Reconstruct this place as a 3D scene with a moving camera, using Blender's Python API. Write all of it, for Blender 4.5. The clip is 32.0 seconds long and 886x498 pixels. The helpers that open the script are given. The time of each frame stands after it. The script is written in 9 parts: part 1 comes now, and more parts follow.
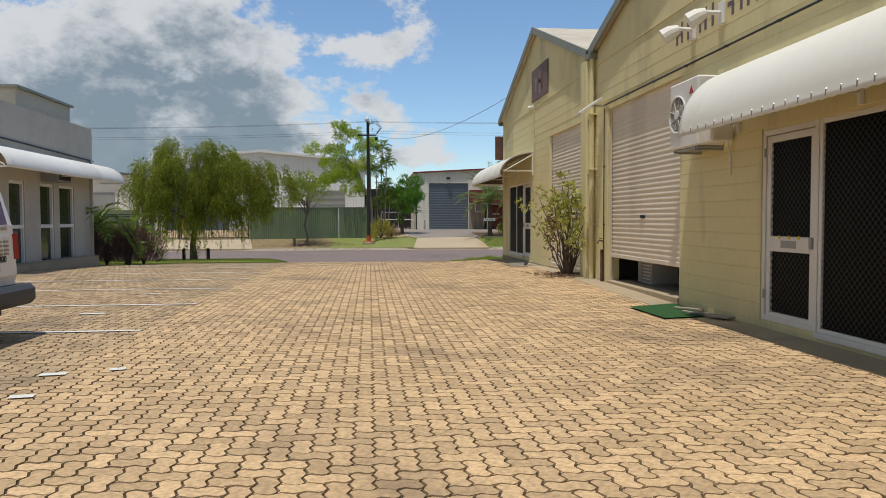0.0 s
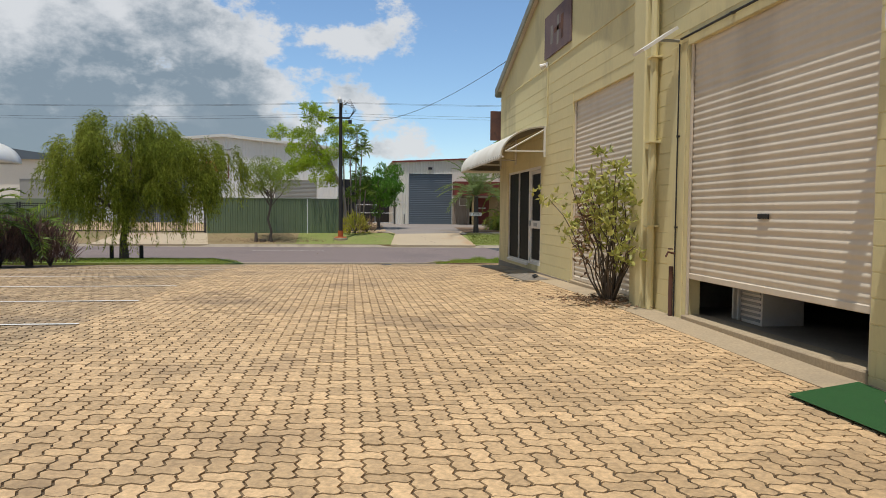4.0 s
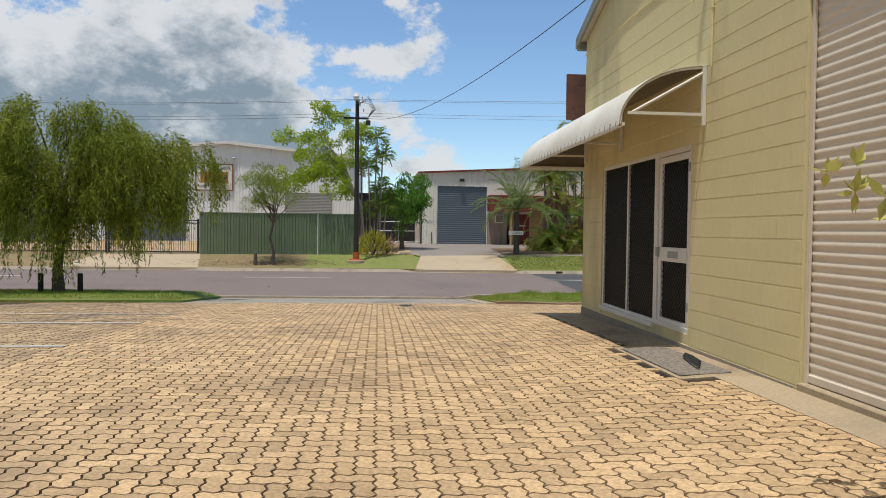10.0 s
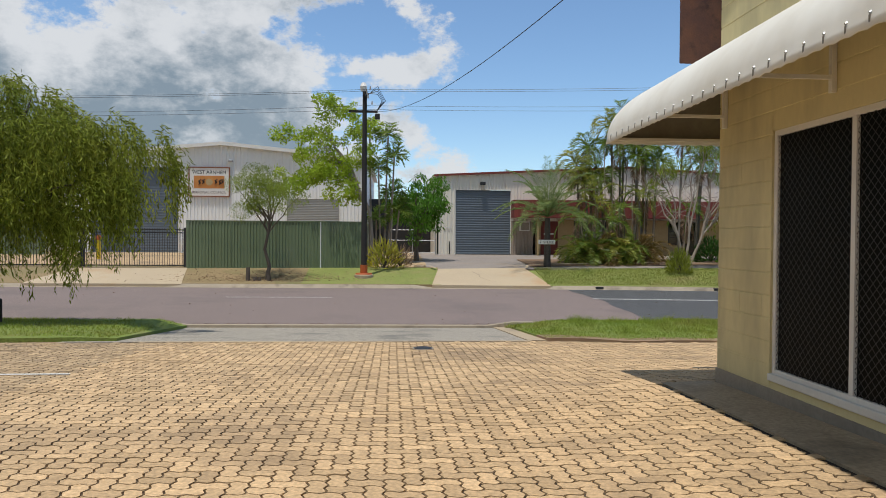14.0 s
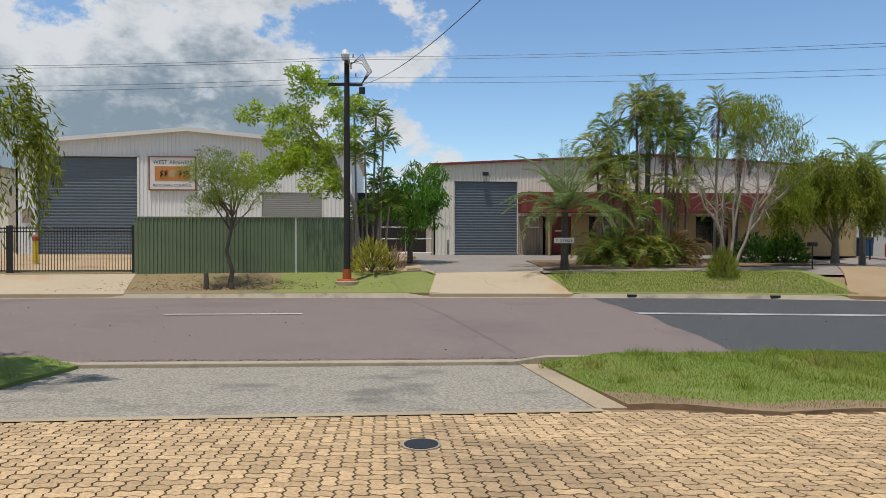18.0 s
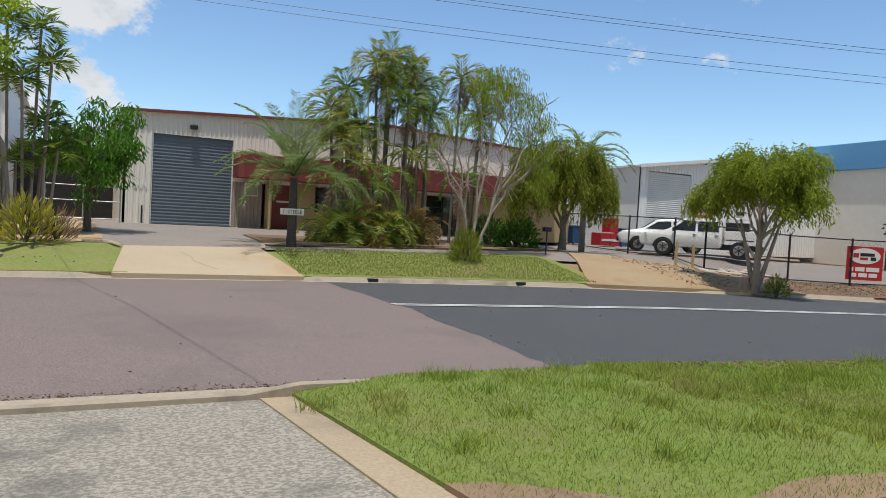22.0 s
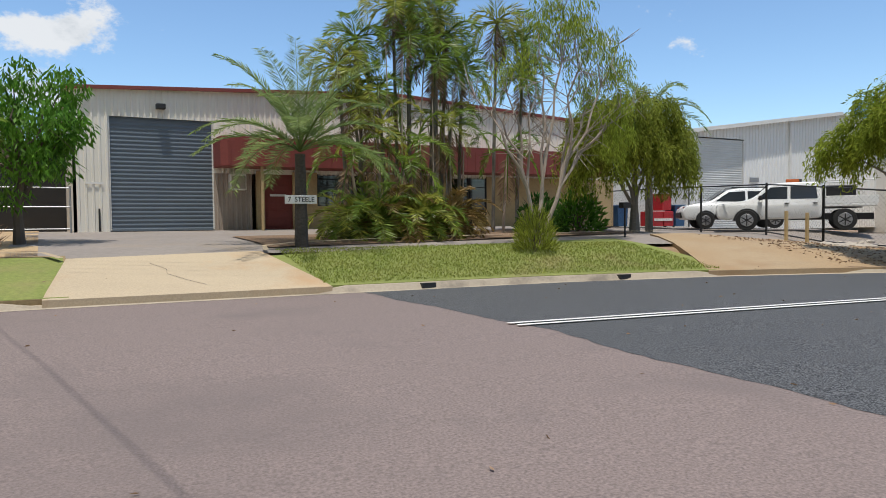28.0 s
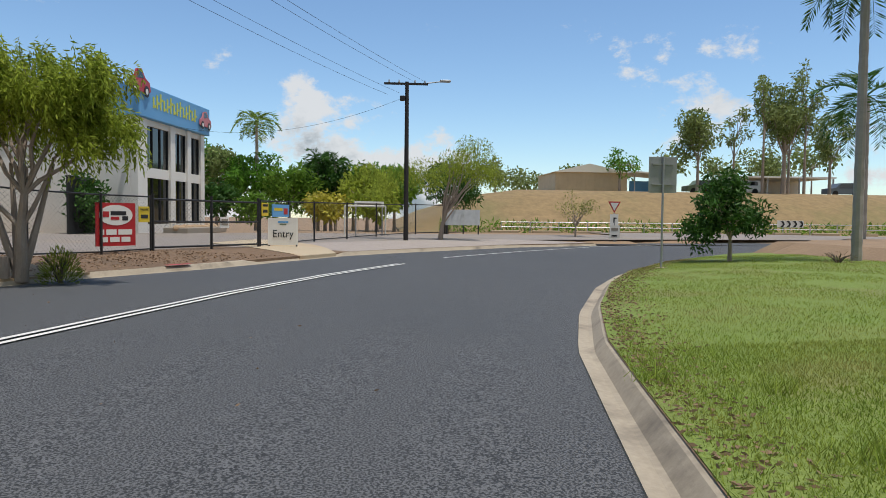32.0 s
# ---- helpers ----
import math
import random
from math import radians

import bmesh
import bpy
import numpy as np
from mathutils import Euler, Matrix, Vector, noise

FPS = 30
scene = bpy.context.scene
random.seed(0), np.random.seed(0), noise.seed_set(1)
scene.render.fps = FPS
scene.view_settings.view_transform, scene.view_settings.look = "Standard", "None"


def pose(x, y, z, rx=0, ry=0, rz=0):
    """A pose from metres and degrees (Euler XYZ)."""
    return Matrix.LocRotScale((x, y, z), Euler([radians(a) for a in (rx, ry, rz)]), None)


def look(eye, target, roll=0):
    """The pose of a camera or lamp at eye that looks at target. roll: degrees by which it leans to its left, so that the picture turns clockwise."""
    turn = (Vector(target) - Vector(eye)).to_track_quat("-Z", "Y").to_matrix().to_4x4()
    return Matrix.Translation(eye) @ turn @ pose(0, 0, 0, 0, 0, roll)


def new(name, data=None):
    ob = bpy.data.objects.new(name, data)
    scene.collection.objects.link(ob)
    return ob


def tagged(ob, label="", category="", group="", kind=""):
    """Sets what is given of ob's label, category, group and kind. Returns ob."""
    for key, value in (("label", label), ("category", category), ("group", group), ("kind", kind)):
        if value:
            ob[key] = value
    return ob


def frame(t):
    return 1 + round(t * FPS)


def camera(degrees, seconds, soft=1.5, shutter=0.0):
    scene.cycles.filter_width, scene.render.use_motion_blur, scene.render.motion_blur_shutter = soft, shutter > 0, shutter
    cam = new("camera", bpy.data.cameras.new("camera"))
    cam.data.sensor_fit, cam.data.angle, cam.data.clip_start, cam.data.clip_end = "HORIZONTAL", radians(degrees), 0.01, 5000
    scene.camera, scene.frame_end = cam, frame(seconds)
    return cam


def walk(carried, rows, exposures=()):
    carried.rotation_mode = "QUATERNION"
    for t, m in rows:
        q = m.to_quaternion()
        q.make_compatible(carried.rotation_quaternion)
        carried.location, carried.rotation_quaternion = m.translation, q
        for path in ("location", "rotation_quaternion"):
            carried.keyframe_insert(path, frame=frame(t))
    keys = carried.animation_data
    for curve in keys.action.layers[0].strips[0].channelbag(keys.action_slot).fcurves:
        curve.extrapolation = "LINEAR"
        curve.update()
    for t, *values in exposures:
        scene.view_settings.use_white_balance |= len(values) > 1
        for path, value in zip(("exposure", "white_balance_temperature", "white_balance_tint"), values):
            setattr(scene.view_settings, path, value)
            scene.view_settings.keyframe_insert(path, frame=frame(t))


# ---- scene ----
cam = camera(63.6, 32.0, 0.9)
PATH = [
    (0, (0.21, 0.124, 1.21), (0.414, 2.112, 1.127), -0.2),
    (0.5, (0.197, 0.74, 1.213), (0.371, 2.731, 1.134), -0.5),
    (1, (0.265, 1.348, 1.236), (0.447, 3.338, 1.143), -0.6),
    (1.5, (0.34, 1.969, 1.237), (0.549, 3.955, 1.129), -0.5),
    (2, (0.473, 2.615, 1.226), (0.716, 4.596, 1.099), -0.1),
    (2.5, (0.554, 3.242, 1.216), (0.82, 5.219, 1.074), 0.2),
    (3, (0.648, 3.836, 1.245), (0.912, 5.813, 1.096), 0.4),
    (3.5, (0.695, 4.471, 1.257), (0.955, 6.45, 1.133), 0.6),
    (5.5, (0.847, 6.89, 1.23), (1.097, 8.873, 1.155), -0.1),
    (6, (0.921, 7.479, 1.244), (1.201, 9.459, 1.186), -0.1),
    (6.5, (0.962, 8.044, 1.246), (1.276, 10.018, 1.201), 0.3),
    (7, (1.032, 8.614, 1.242), (1.421, 10.575, 1.179), 0.8),
    (7.5, (1.088, 9.194, 1.243), (1.448, 11.161, 1.173), 1.6),
    (8, (1.11, 9.787, 1.248), (1.418, 11.762, 1.182), 1.2),
    (8.5, (1.159, 10.387, 1.252), (1.396, 12.372, 1.199), 0.9),
    (9, (1.168, 10.952, 1.263), (1.361, 12.942, 1.213), 0.8),
    (9.5, (1.229, 11.504, 1.262), (1.401, 13.496, 1.21), 0.7),
    (10, (1.249, 12.1, 1.27), (1.43, 14.091, 1.218), 0.7),
    (10.5, (1.289, 12.658, 1.27), (1.486, 14.647, 1.222), 0.7),
    (11, (1.23, 13.176, 1.256), (1.445, 15.164, 1.218), 0.8),
    (11.5, (1.274, 13.774, 1.254), (1.492, 15.762, 1.224), 0.9),
    (12, (1.251, 14.372, 1.251), (1.462, 16.361, 1.225), 0.8),
    (12.5, (1.277, 14.943, 1.268), (1.477, 16.932, 1.239), 0.8),
    (13, (1.278, 15.564, 1.277), (1.454, 17.556, 1.247), 0.6),
    (13.5, (1.324, 16.168, 1.278), (1.482, 18.162, 1.249), 0.5),
    (15.5, (1.515, 19.021, 1.417), (1.623, 21.018, 1.389), 0.2),
    (16, (1.501, 19.655, 1.414), (1.677, 21.647, 1.393), 0.3),
    (16.5, (1.557, 20.288, 1.397), (1.81, 22.272, 1.392), 0.6),
    (17, (1.539, 20.892, 1.369), (1.792, 22.876, 1.356), 0.6),
    (17.5, (1.606, 21.498, 1.355), (1.841, 23.484, 1.325), 0.4),
    (18, (1.59, 22.06, 1.332), (1.747, 24.054, 1.297), 0.1),
    (18.5, (1.589, 22.538, 1.325), (1.614, 24.538, 1.306), -0.0),
    (19, (1.57, 23.172, 1.291), (1.477, 25.17, 1.287), -0.5),
    (19.5, (1.603, 23.754, 1.28), (1.466, 25.749, 1.271), -1.1),
    (20, (1.583, 24.283, 1.248), (1.494, 26.281, 1.234), -0.5),
    (20.5, (1.658, 24.928, 1.192), (1.951, 26.907, 1.198), -0.3),
    (21, (1.757, 25.543, 1.146), (2.326, 27.46, 1.179), 0.4),
    (21.5, (1.863, 26.094, 1.138), (2.705, 27.908, 1.119), 1.2),
    (22, (2.0, 26.58, 1.125), (2.933, 28.347, 1.049), 3.1),
    (22.5, (2.11, 27.164, 1.102), (3.013, 28.946, 1.015), 3.1),
    (23, (2.274, 27.76, 1.065), (3.014, 29.617, 1.006), 3.5),
    (23.5, (2.31, 28.282, 1.02), (2.815, 30.217, 0.973), 2.5),
    (24, (2.35, 28.915, 0.937), (2.4, 30.914, 0.88), 0.9),
    (24.5, (2.277, 29.515, 0.873), (1.998, 31.494, 0.781), -1.7),
    (26.5, (2.474, 31.52, 0.723), (2.973, 33.457, 0.711), 1.0),
    (27.2, (2.805, 32.348, 0.651), (3.519, 34.216, 0.601), 1.2),
    (28, (3.071, 33.069, 0.603), (4.05, 34.811, 0.527), -0.6),
    (28.5, (3.271, 33.514, 0.595), (4.455, 35.123, 0.485), -1.5),
    (29, (3.603, 34.009, 0.575), (5.017, 35.415, 0.425), -2.0),
    (29.5, (4.087, 34.425, 0.557), (5.729, 35.55, 0.365), -2.3),
    (30, (4.524, 34.698, 0.69), (6.39, 35.378, 0.453), -2.5),
    (30.5, (4.983, 34.791, 0.655), (6.932, 35.211, 0.491), -0.0),
    (31, (5.703, 35.009, 0.694), (7.699, 35.065, 0.588), 0.0),
    (31.5, (6.299, 35.12, 0.688), (8.296, 35.068, 0.587), 0.7),
    (32, (6.961, 35.136, 0.708), (8.953, 34.983, 0.62), 0.6),
]
walk(cam, [(t, look(eye, target, roll)) for t, eye, target, roll in PATH], [(0, -0.06), (7, 0.06), (13, 0.05), (18, 0.03), (20, 0.06), (22, 0.16), (24, 0.18), (28, 0.26), (29, 0.32), (30, 0.32), (31, 0.1), (32, 0.06)])

# ---- light ----
SUN_DIR = Vector((-0.135, -0.205, 1.0)).normalized()
world = bpy.data.worlds.new("world")
scene.world = world
world.use_nodes = True
wn, wl = world.node_tree.nodes, world.node_tree.links
wn.clear()
w_out = wn.new("ShaderNodeOutputWorld")
w_bg = wn.new("ShaderNodeBackground")
sky = wn.new("ShaderNodeTexSky")
sky.sky_type = "NISHITA"
sky.sun_disc = False
sky.sun_elevation = math.asin(SUN_DIR.z)
sky.sun_rotation = math.atan2(SUN_DIR.x, SUN_DIR.y)
sky.air_density, sky.dust_density, sky.ozone_density = 1.0, 0.05, 3.0
w_bg.inputs[1].default_value = 0.145
w_co = wn.new("ShaderNodeTexCoord")
w_sep = wn.new("ShaderNodeSeparateXYZ")
wl.new(w_co.outputs["Generated"], w_sep.inputs[0])


def w_math(op, a, b=None, c=None):
    n = wn.new("ShaderNodeMath")
    n.operation = op
    for i, v in enumerate((a, b, c)):
        if v is None:
            continue
        if isinstance(v, (int, float)):
            n.inputs[i].default_value = v
        else:
            wl.new(v, n.inputs[i])
    return n.outputs[0]


def w_ramp(v, a, b):
    n = wn.new("ShaderNodeMapRange")
    n.interpolation_type = "SMOOTHSTEP"
    wl.new(v, n.inputs[0])
    n.inputs[1].default_value, n.inputs[2].default_value = a, b
    return n.outputs[0]


# clouds: heaped cumulus, thicker towards the north-west
w_vec = wn.new("ShaderNodeMapping")
w_vec.inputs["Scale"].default_value = (1.0, 1.0, 1.55)
wl.new(w_co.outputs["Generated"], w_vec.inputs[0])


def w_noise(scale, detail, rough, off, up=0.0):
    n = wn.new("ShaderNodeTexNoise")
    n.inputs["Scale"].default_value, n.inputs["Detail"].default_value, n.inputs["Roughness"].default_value = scale, detail, rough
    m = wn.new("ShaderNodeMapping")
    m.inputs["Location"].default_value = (off, off * 0.7, up)
    wl.new(w_vec.outputs[0], m.inputs[0])
    wl.new(m.outputs[0], n.inputs["Vector"])
    return n.outputs[0]


w_side = w_ramp(w_math("SUBTRACT", w_math("MULTIPLY", w_sep.outputs[0], -1.0), w_math("MULTIPLY", w_sep.outputs[1], 0.12)), -0.35, 0.10)
w_low = w_math("MULTIPLY", w_math("MAXIMUM", w_math("SUBTRACT", 0.17, w_sep.outputs[2]), 0.0), 0.34)


def w_density(up):
    """How much cloud stands in a direction, or in the one that lies up above it."""
    big, fine = w_noise(2.3, 2, 0.5, 3.1, up), w_noise(5.2, 11, 0.62, 7.7, up)
    d = w_math("ADD", w_math("MULTIPLY", big, 0.5), w_math("MULTIPLY", fine, 0.62))
    return w_math("ADD", w_math("ADD", d, w_math("MULTIPLY", w_side, 0.235)), w_low)


w_dens, w_above = w_density(0.0), w_density(0.085)
w_mask = w_ramp(w_dens, 0.66, 0.705)
w_core = w_math("MULTIPLY", w_ramp(w_above, 0.66, 0.79), w_ramp(w_dens, 0.66, 0.74))
w_core = w_math("MULTIPLY", w_core, w_math("ADD", 0.72, w_math("MULTIPLY", w_noise(9.0, 6, 0.6, 21.3), 0.6)))
w_mixc = wn.new("ShaderNodeMix")
w_mixc.data_type = "RGBA"
wl.new(w_core, w_mixc.inputs["Factor"])
w_mixc.inputs["A"].default_value = (4.8, 4.9, 5.0, 1)
w_mixc.inputs["B"].default_value = (1.55, 1.95, 2.3, 1)
w_mix = wn.new("ShaderNodeMix")
w_mix.data_type = "RGBA"
wl.new(w_math("MULTIPLY", w_mask, 0.93), w_mix.inputs["Factor"])
w_tint = wn.new("ShaderNodeMix")
w_tint.data_type, w_tint.blend_type = "RGBA", "MULTIPLY"
w_tint.inputs["Factor"].default_value = 1.0
w_tint.inputs["B"].default_value = (0.85, 0.93, 0.97, 1)
wl.new(sky.outputs[0], w_tint.inputs["A"])
wl.new(w_tint.outputs["Result"], w_mix.inputs["A"])
wl.new(w_mixc.outputs["Result"], w_mix.inputs["B"])
wl.new(w_mix.outputs["Result"], w_bg.inputs[0])
wl.new(w_bg.outputs[0], w_out.inputs[0])

sun = new("sun", bpy.data.lights.new("sun", "SUN"))
sun.data.energy, sun.data.angle, sun.data.color = 3.4, radians(0.7), (1.0, 0.955, 0.88)
sun.matrix_world = look((0, 0, 60), Vector((0, 0, 60)) - SUN_DIR)
scene.view_settings.exposure = 0.0

# ---- materials ----
def mat(name, c1, c2=None, scale=3.0, rough=0.8, bump=0.0, bscale=None, metal=0.0, fine=0.25, stain=None, stain_scale=0.4, spread=0.5, island=0.0, objrand=0.0, emit=None, spec=0.5, fscale=None, stretch=(1, 1, 1), trans=0.0):
    """A surface with grain, a broad variation, stains and relief in world space."""
    m = bpy.data.materials.new(name)
    m.use_nodes = True
    nt = m.node_tree
    n, l = nt.nodes, nt.links
    b = n["Principled BSDF"]
    geo = n.new("ShaderNodeNewGeometry")
    mp = n.new("ShaderNodeMapping")
    mp.inputs["Scale"].default_value = stretch
    l.new(geo.outputs["Position"], mp.inputs[0])

    def noi(s, d, r=0.55):
        t = n.new("ShaderNodeTexNoise")
        t.inputs["Scale"].default_value, t.inputs["Detail"].default_value, t.inputs["Roughness"].default_value = s, d, r
        l.new(mp.outputs[0], t.inputs["Vector"])
        return t.outputs[0]

    def rng(v, a, b_):
        t = n.new("ShaderNodeMapRange")
        l.new(v, t.inputs[0])
        t.inputs[1].default_value, t.inputs[2].default_value = a, b_
        return t.outputs[0]

    def mix(f, a, b_):
        t = n.new("ShaderNodeMix")
        t.data_type = "RGBA"
        for key, v in (("Factor", f), ("A", a), ("B", b_)):
            if hasattr(v, "is_linked"):
                l.new(v, t.inputs[key])
            elif isinstance(v, float):
                t.inputs[key].default_value = v
            else:
                t.inputs[key].default_value = (*v, 1)
        return t.outputs["Result"]

    c2 = c2 or tuple(v * 0.8 for v in c1)
    col = mix(rng(noi(scale, 4), 0.5 - spread / 2, 0.5 + spread / 2), c1, c2)
    if fine:
        g = rng(noi(fscale or scale * 14, 3), 0.3, 0.7)
        col = mix(g, mix(fine, col, tuple(v * 0.55 for v in c1)), mix(fine * 0.6, col, tuple(min(1, v * 1.3) for v in c1)))
    if stain:
        col = mix(rng(noi(stain_scale, 5, 0.65), 0.52, 0.68), col, mix(0.65, col, stain))
    for amount, src in ((island, geo.outputs["Random Per Island"]), (objrand, None)):
        if amount:
            if src is None:
                src = n.new("ShaderNodeObjectInfo").outputs["Random"]
            hsv = n.new("ShaderNodeHueSaturation")
            l.new(col, hsv.inputs["Color"])
            t = n.new("ShaderNodeMapRange")
            l.new(src, t.inputs[0])
            t.inputs[3].default_value, t.inputs[4].default_value = 1 - amount, 1 + amount
            l.new(t.outputs[0], hsv.inputs["Value"])
            col = hsv.outputs[0]
    l.new(col, b.inputs["Base Color"])
    b.inputs["Roughness"].default_value, b.inputs["Metallic"].default_value = rough, metal
    b.inputs["Specular IOR Level"].default_value = spec
    if trans:
        tr = n.new("ShaderNodeBsdfTranslucent")
        thin = n.new("ShaderNodeHueSaturation")
        thin.inputs["Value"].default_value, thin.inputs["Saturation"].default_value = 1.6, 0.95
        l.new(col, thin.inputs["Color"])
        l.new(thin.outputs[0], tr.inputs[0])
        ms = n.new("ShaderNodeMixShader")
        ms.inputs[0].default_value = trans
        l.new(b.outputs[0], ms.inputs[1]), l.new(tr.outputs[0], ms.inputs[2])
        l.new(ms.outputs[0], n["Material Output"].inputs[0])
    if bump:
        bp = n.new("ShaderNodeBump")
        bp.inputs["Strength"].default_value, bp.inputs["Distance"].default_value = 0.6, bump
        l.new(noi(bscale or scale * 10, 5), bp.inputs["Height"])
        l.new(bp.outputs[0], b.inputs["Normal"])
    if emit:
        b.inputs["Emission Color"].default_value, b.inputs["Emission Strength"].default_value = (*emit, 1), 1.0
    return m


M = {}
M["dirt"] = mat("dirt", (0.33, 0.22, 0.13), (0.24, 0.16, 0.10), 0.8, 0.95, 0.02, 9)
M["drygrass"] = mat("dry_grass", (0.30, 0.20, 0.10), (0.25, 0.19, 0.085), 0.12, 0.95, 0.05, 4, fine=0.5, fscale=1.5, stain=(0.14, 0.15, 0.05), stain_scale=0.06)
M["paver"] = mat("paver", (0.60, 0.415, 0.232), (0.475, 0.315, 0.165), 0.5, 0.92, 0.005, 60, fine=0.7, fscale=34, stain=(0.215, 0.15, 0.095), stain_scale=0.42, island=0.19)
M["paver_grey"] = mat("paver_worn", (0.48, 0.34, 0.195), (0.37, 0.255, 0.145), 0.6, 0.92, 0.004, 60, fine=0.6, fscale=32, stain=(0.17, 0.135, 0.10), stain_scale=0.4, island=0.22)
M["joint"] = mat("joint_sand", (0.026, 0.018, 0.012), (0.21, 0.145, 0.08), 0.35, 0.95, fine=0.5, fscale=20, spread=0.28)
M["joint_sandy"] = mat("joint_sand_filled", (0.07, 0.05, 0.03), (0.30, 0.205, 0.11), 0.35, 0.95, fine=0.5, fscale=20, spread=0.25)
M["asphalt"] = mat("asphalt_new", (0.024, 0.025, 0.027), (0.28, 0.28, 0.285), 58, 0.8, 0.014, 60, fine=0.75, fscale=120, spread=0.10, stain=(0.06, 0.062, 0.066), stain_scale=0.22)
M["asphalt_old"] = mat("asphalt_old", (0.24, 0.185, 0.168), (0.20, 0.158, 0.145), 0.35, 0.9, 0.006, 70, fine=0.95, fscale=48, stain=(0.15, 0.12, 0.112), stain_scale=0.3)
M["concrete"] = mat("concrete", (0.46, 0.36, 0.235), (0.37, 0.29, 0.20), 0.8, 0.9, 0.003, 40, fine=0.4, fscale=35, stain=(0.24, 0.20, 0.15))
M["drive"] = mat("drive_concrete", (0.50, 0.40, 0.27), (0.44, 0.35, 0.24), 0.5, 0.9, 0.003, 40, fine=0.3, fscale=30, stain=(0.42, 0.25, 0.12), stain_scale=0.3)
M["exposed"] = mat("exposed_aggregate", (0.43, 0.385, 0.315), (0.07, 0.064, 0.055), 26, 0.9, 0.016, 40, fine=0.7, fscale=70, spread=0.12, stain=(0.11, 0.105, 0.095), stain_scale=0.9)
M["grass"] = mat("grass", (0.17, 0.24, 0.04), (0.22, 0.25, 0.06), 0.8, 0.95, 0.03, 30, fine=0.6, fscale=22, stain=(0.23, 0.19, 0.08), stain_scale=0.5)
M["blade"] = mat("grass_blade", (0.17, 0.255, 0.03), (0.275, 0.295, 0.055), 0.9, 0.8, fine=0, island=0.35, stain=(0.30, 0.24, 0.09), trans=0.3, spec=0.15)
M["block"] = mat("painted_block", (0.73, 0.645, 0.36), (0.68, 0.60, 0.335), 0.5, 0.75, 0.002, 60, fine=0.08, fscale=30, stain=(0.37, 0.33, 0.20), stain_scale=0.6, stretch=(1, 1, 0.35))
M["plinth"] = mat("plinth_concrete", (0.36, 0.31, 0.25), None, 2, 0.9, 0.003, 40, stain=(0.15, 0.13, 0.11))
M["roller"] = mat("roller_cream", (0.72, 0.635, 0.52), (0.67, 0.585, 0.475), 0.8, 0.5, stretch=(1, 1, 0.3), fine=0.06, stain=(0.5, 0.43, 0.34))
M["roller_blue"] = mat("roller_bluegrey", (0.125, 0.155, 0.19), (0.11, 0.14, 0.17), 0.5, 0.5, fine=0.05)
M["awning"] = mat("awning_white", (0.80, 0.79, 0.74), (0.74, 0.72, 0.66), 0.8, 0.6, fine=0.05, stain=(0.6, 0.56, 0.48))
# dark brown that paints the shade under the awnings into the colour
M["lining"] = mat("awning_underside_shade", (0.20, 0.18, 0.14), (0.13, 0.115, 0.09), 1.5, 0.7, fine=0.2, stain=(0.07, 0.06, 0.05))
M["white"] = mat("white_paint", (0.78, 0.76, 0.72), (0.72, 0.70, 0.66), 2, 0.5, fine=0.08)
M["line"] = mat("road_marking", (0.74, 0.73, 0.69), (0.62, 0.60, 0.56), 3, 0.8, fine=0.25)
M["dark"] = mat("dark_mesh", (0.004, 0.004, 0.004), None, 5, 0.4, fine=0, spec=0.06)
M["gutter"] = mat("gutter_green", (0.24, 0.26, 0.22), None, 3, 0.5)
M["roof"] = mat("roof_sheet", (0.62, 0.56, 0.44), (0.50, 0.43, 0.33), 1.0, 0.6, stain=(0.36, 0.25, 0.16))
M["greywhite"] = mat("shed_white", (0.80, 0.80, 0.79), (0.76, 0.76, 0.75), 0.4, 0.55, fine=0.05)
M["shedcream"] = mat("shed_cream", (0.80, 0.76, 0.68), (0.75, 0.71, 0.63), 0.5, 0.55, fine=0.05)
M["green"] = mat("fence_green", (0.16, 0.21, 0.12), (0.135, 0.18, 0.10), 0.6, 0.5, fine=0.05, stain=(0.18, 0.21, 0.15))
M["red"] = mat("canopy_red", (0.22, 0.045, 0.035), (0.18, 0.038, 0.03), 1, 0.6)
M["tan"] = mat("tan_wall", (0.50, 0.37, 0.19), None, 1, 0.8)
M["black"] = mat("black_paint", (0.018, 0.018, 0.02), None, 3, 0.5)
M["wood"] = mat("pole_black", (0.022, 0.020, 0.019), (0.035, 0.03, 0.028), 3, 0.85, 0.004, 30, stretch=(1, 1, 0.1))
M["orange"] = mat("orange_paint", (0.45, 0.10, 0.02), None, 3, 0.7)
M["metal"] = mat("galvanised", (0.42, 0.43, 0.44), None, 5, 0.45, metal=0.6)
M["bark"] = mat("bark", (0.15, 0.12, 0.09), (0.085, 0.066, 0.052), 5, 0.95, 0.01, 25, stretch=(1, 1, 0.25))
M["barkpale"] = mat("bark_pale", (0.42, 0.35, 0.29), (0.27, 0.21, 0.17), 4, 0.95, 0.01, 25, stretch=(1, 1, 0.25))
M["willow"] = mat("leaf_weeping", (0.16, 0.20, 0.024), (0.24, 0.26, 0.035), 0.7, 0.6, fine=0, island=0.5, trans=0.45, spec=0.15)
M["lime"] = mat("leaf_lime", (0.34, 0.42, 0.035), (0.23, 0.33, 0.028), 0.7, 0.6, fine=0, island=0.3, trans=0.48, spec=0.2)
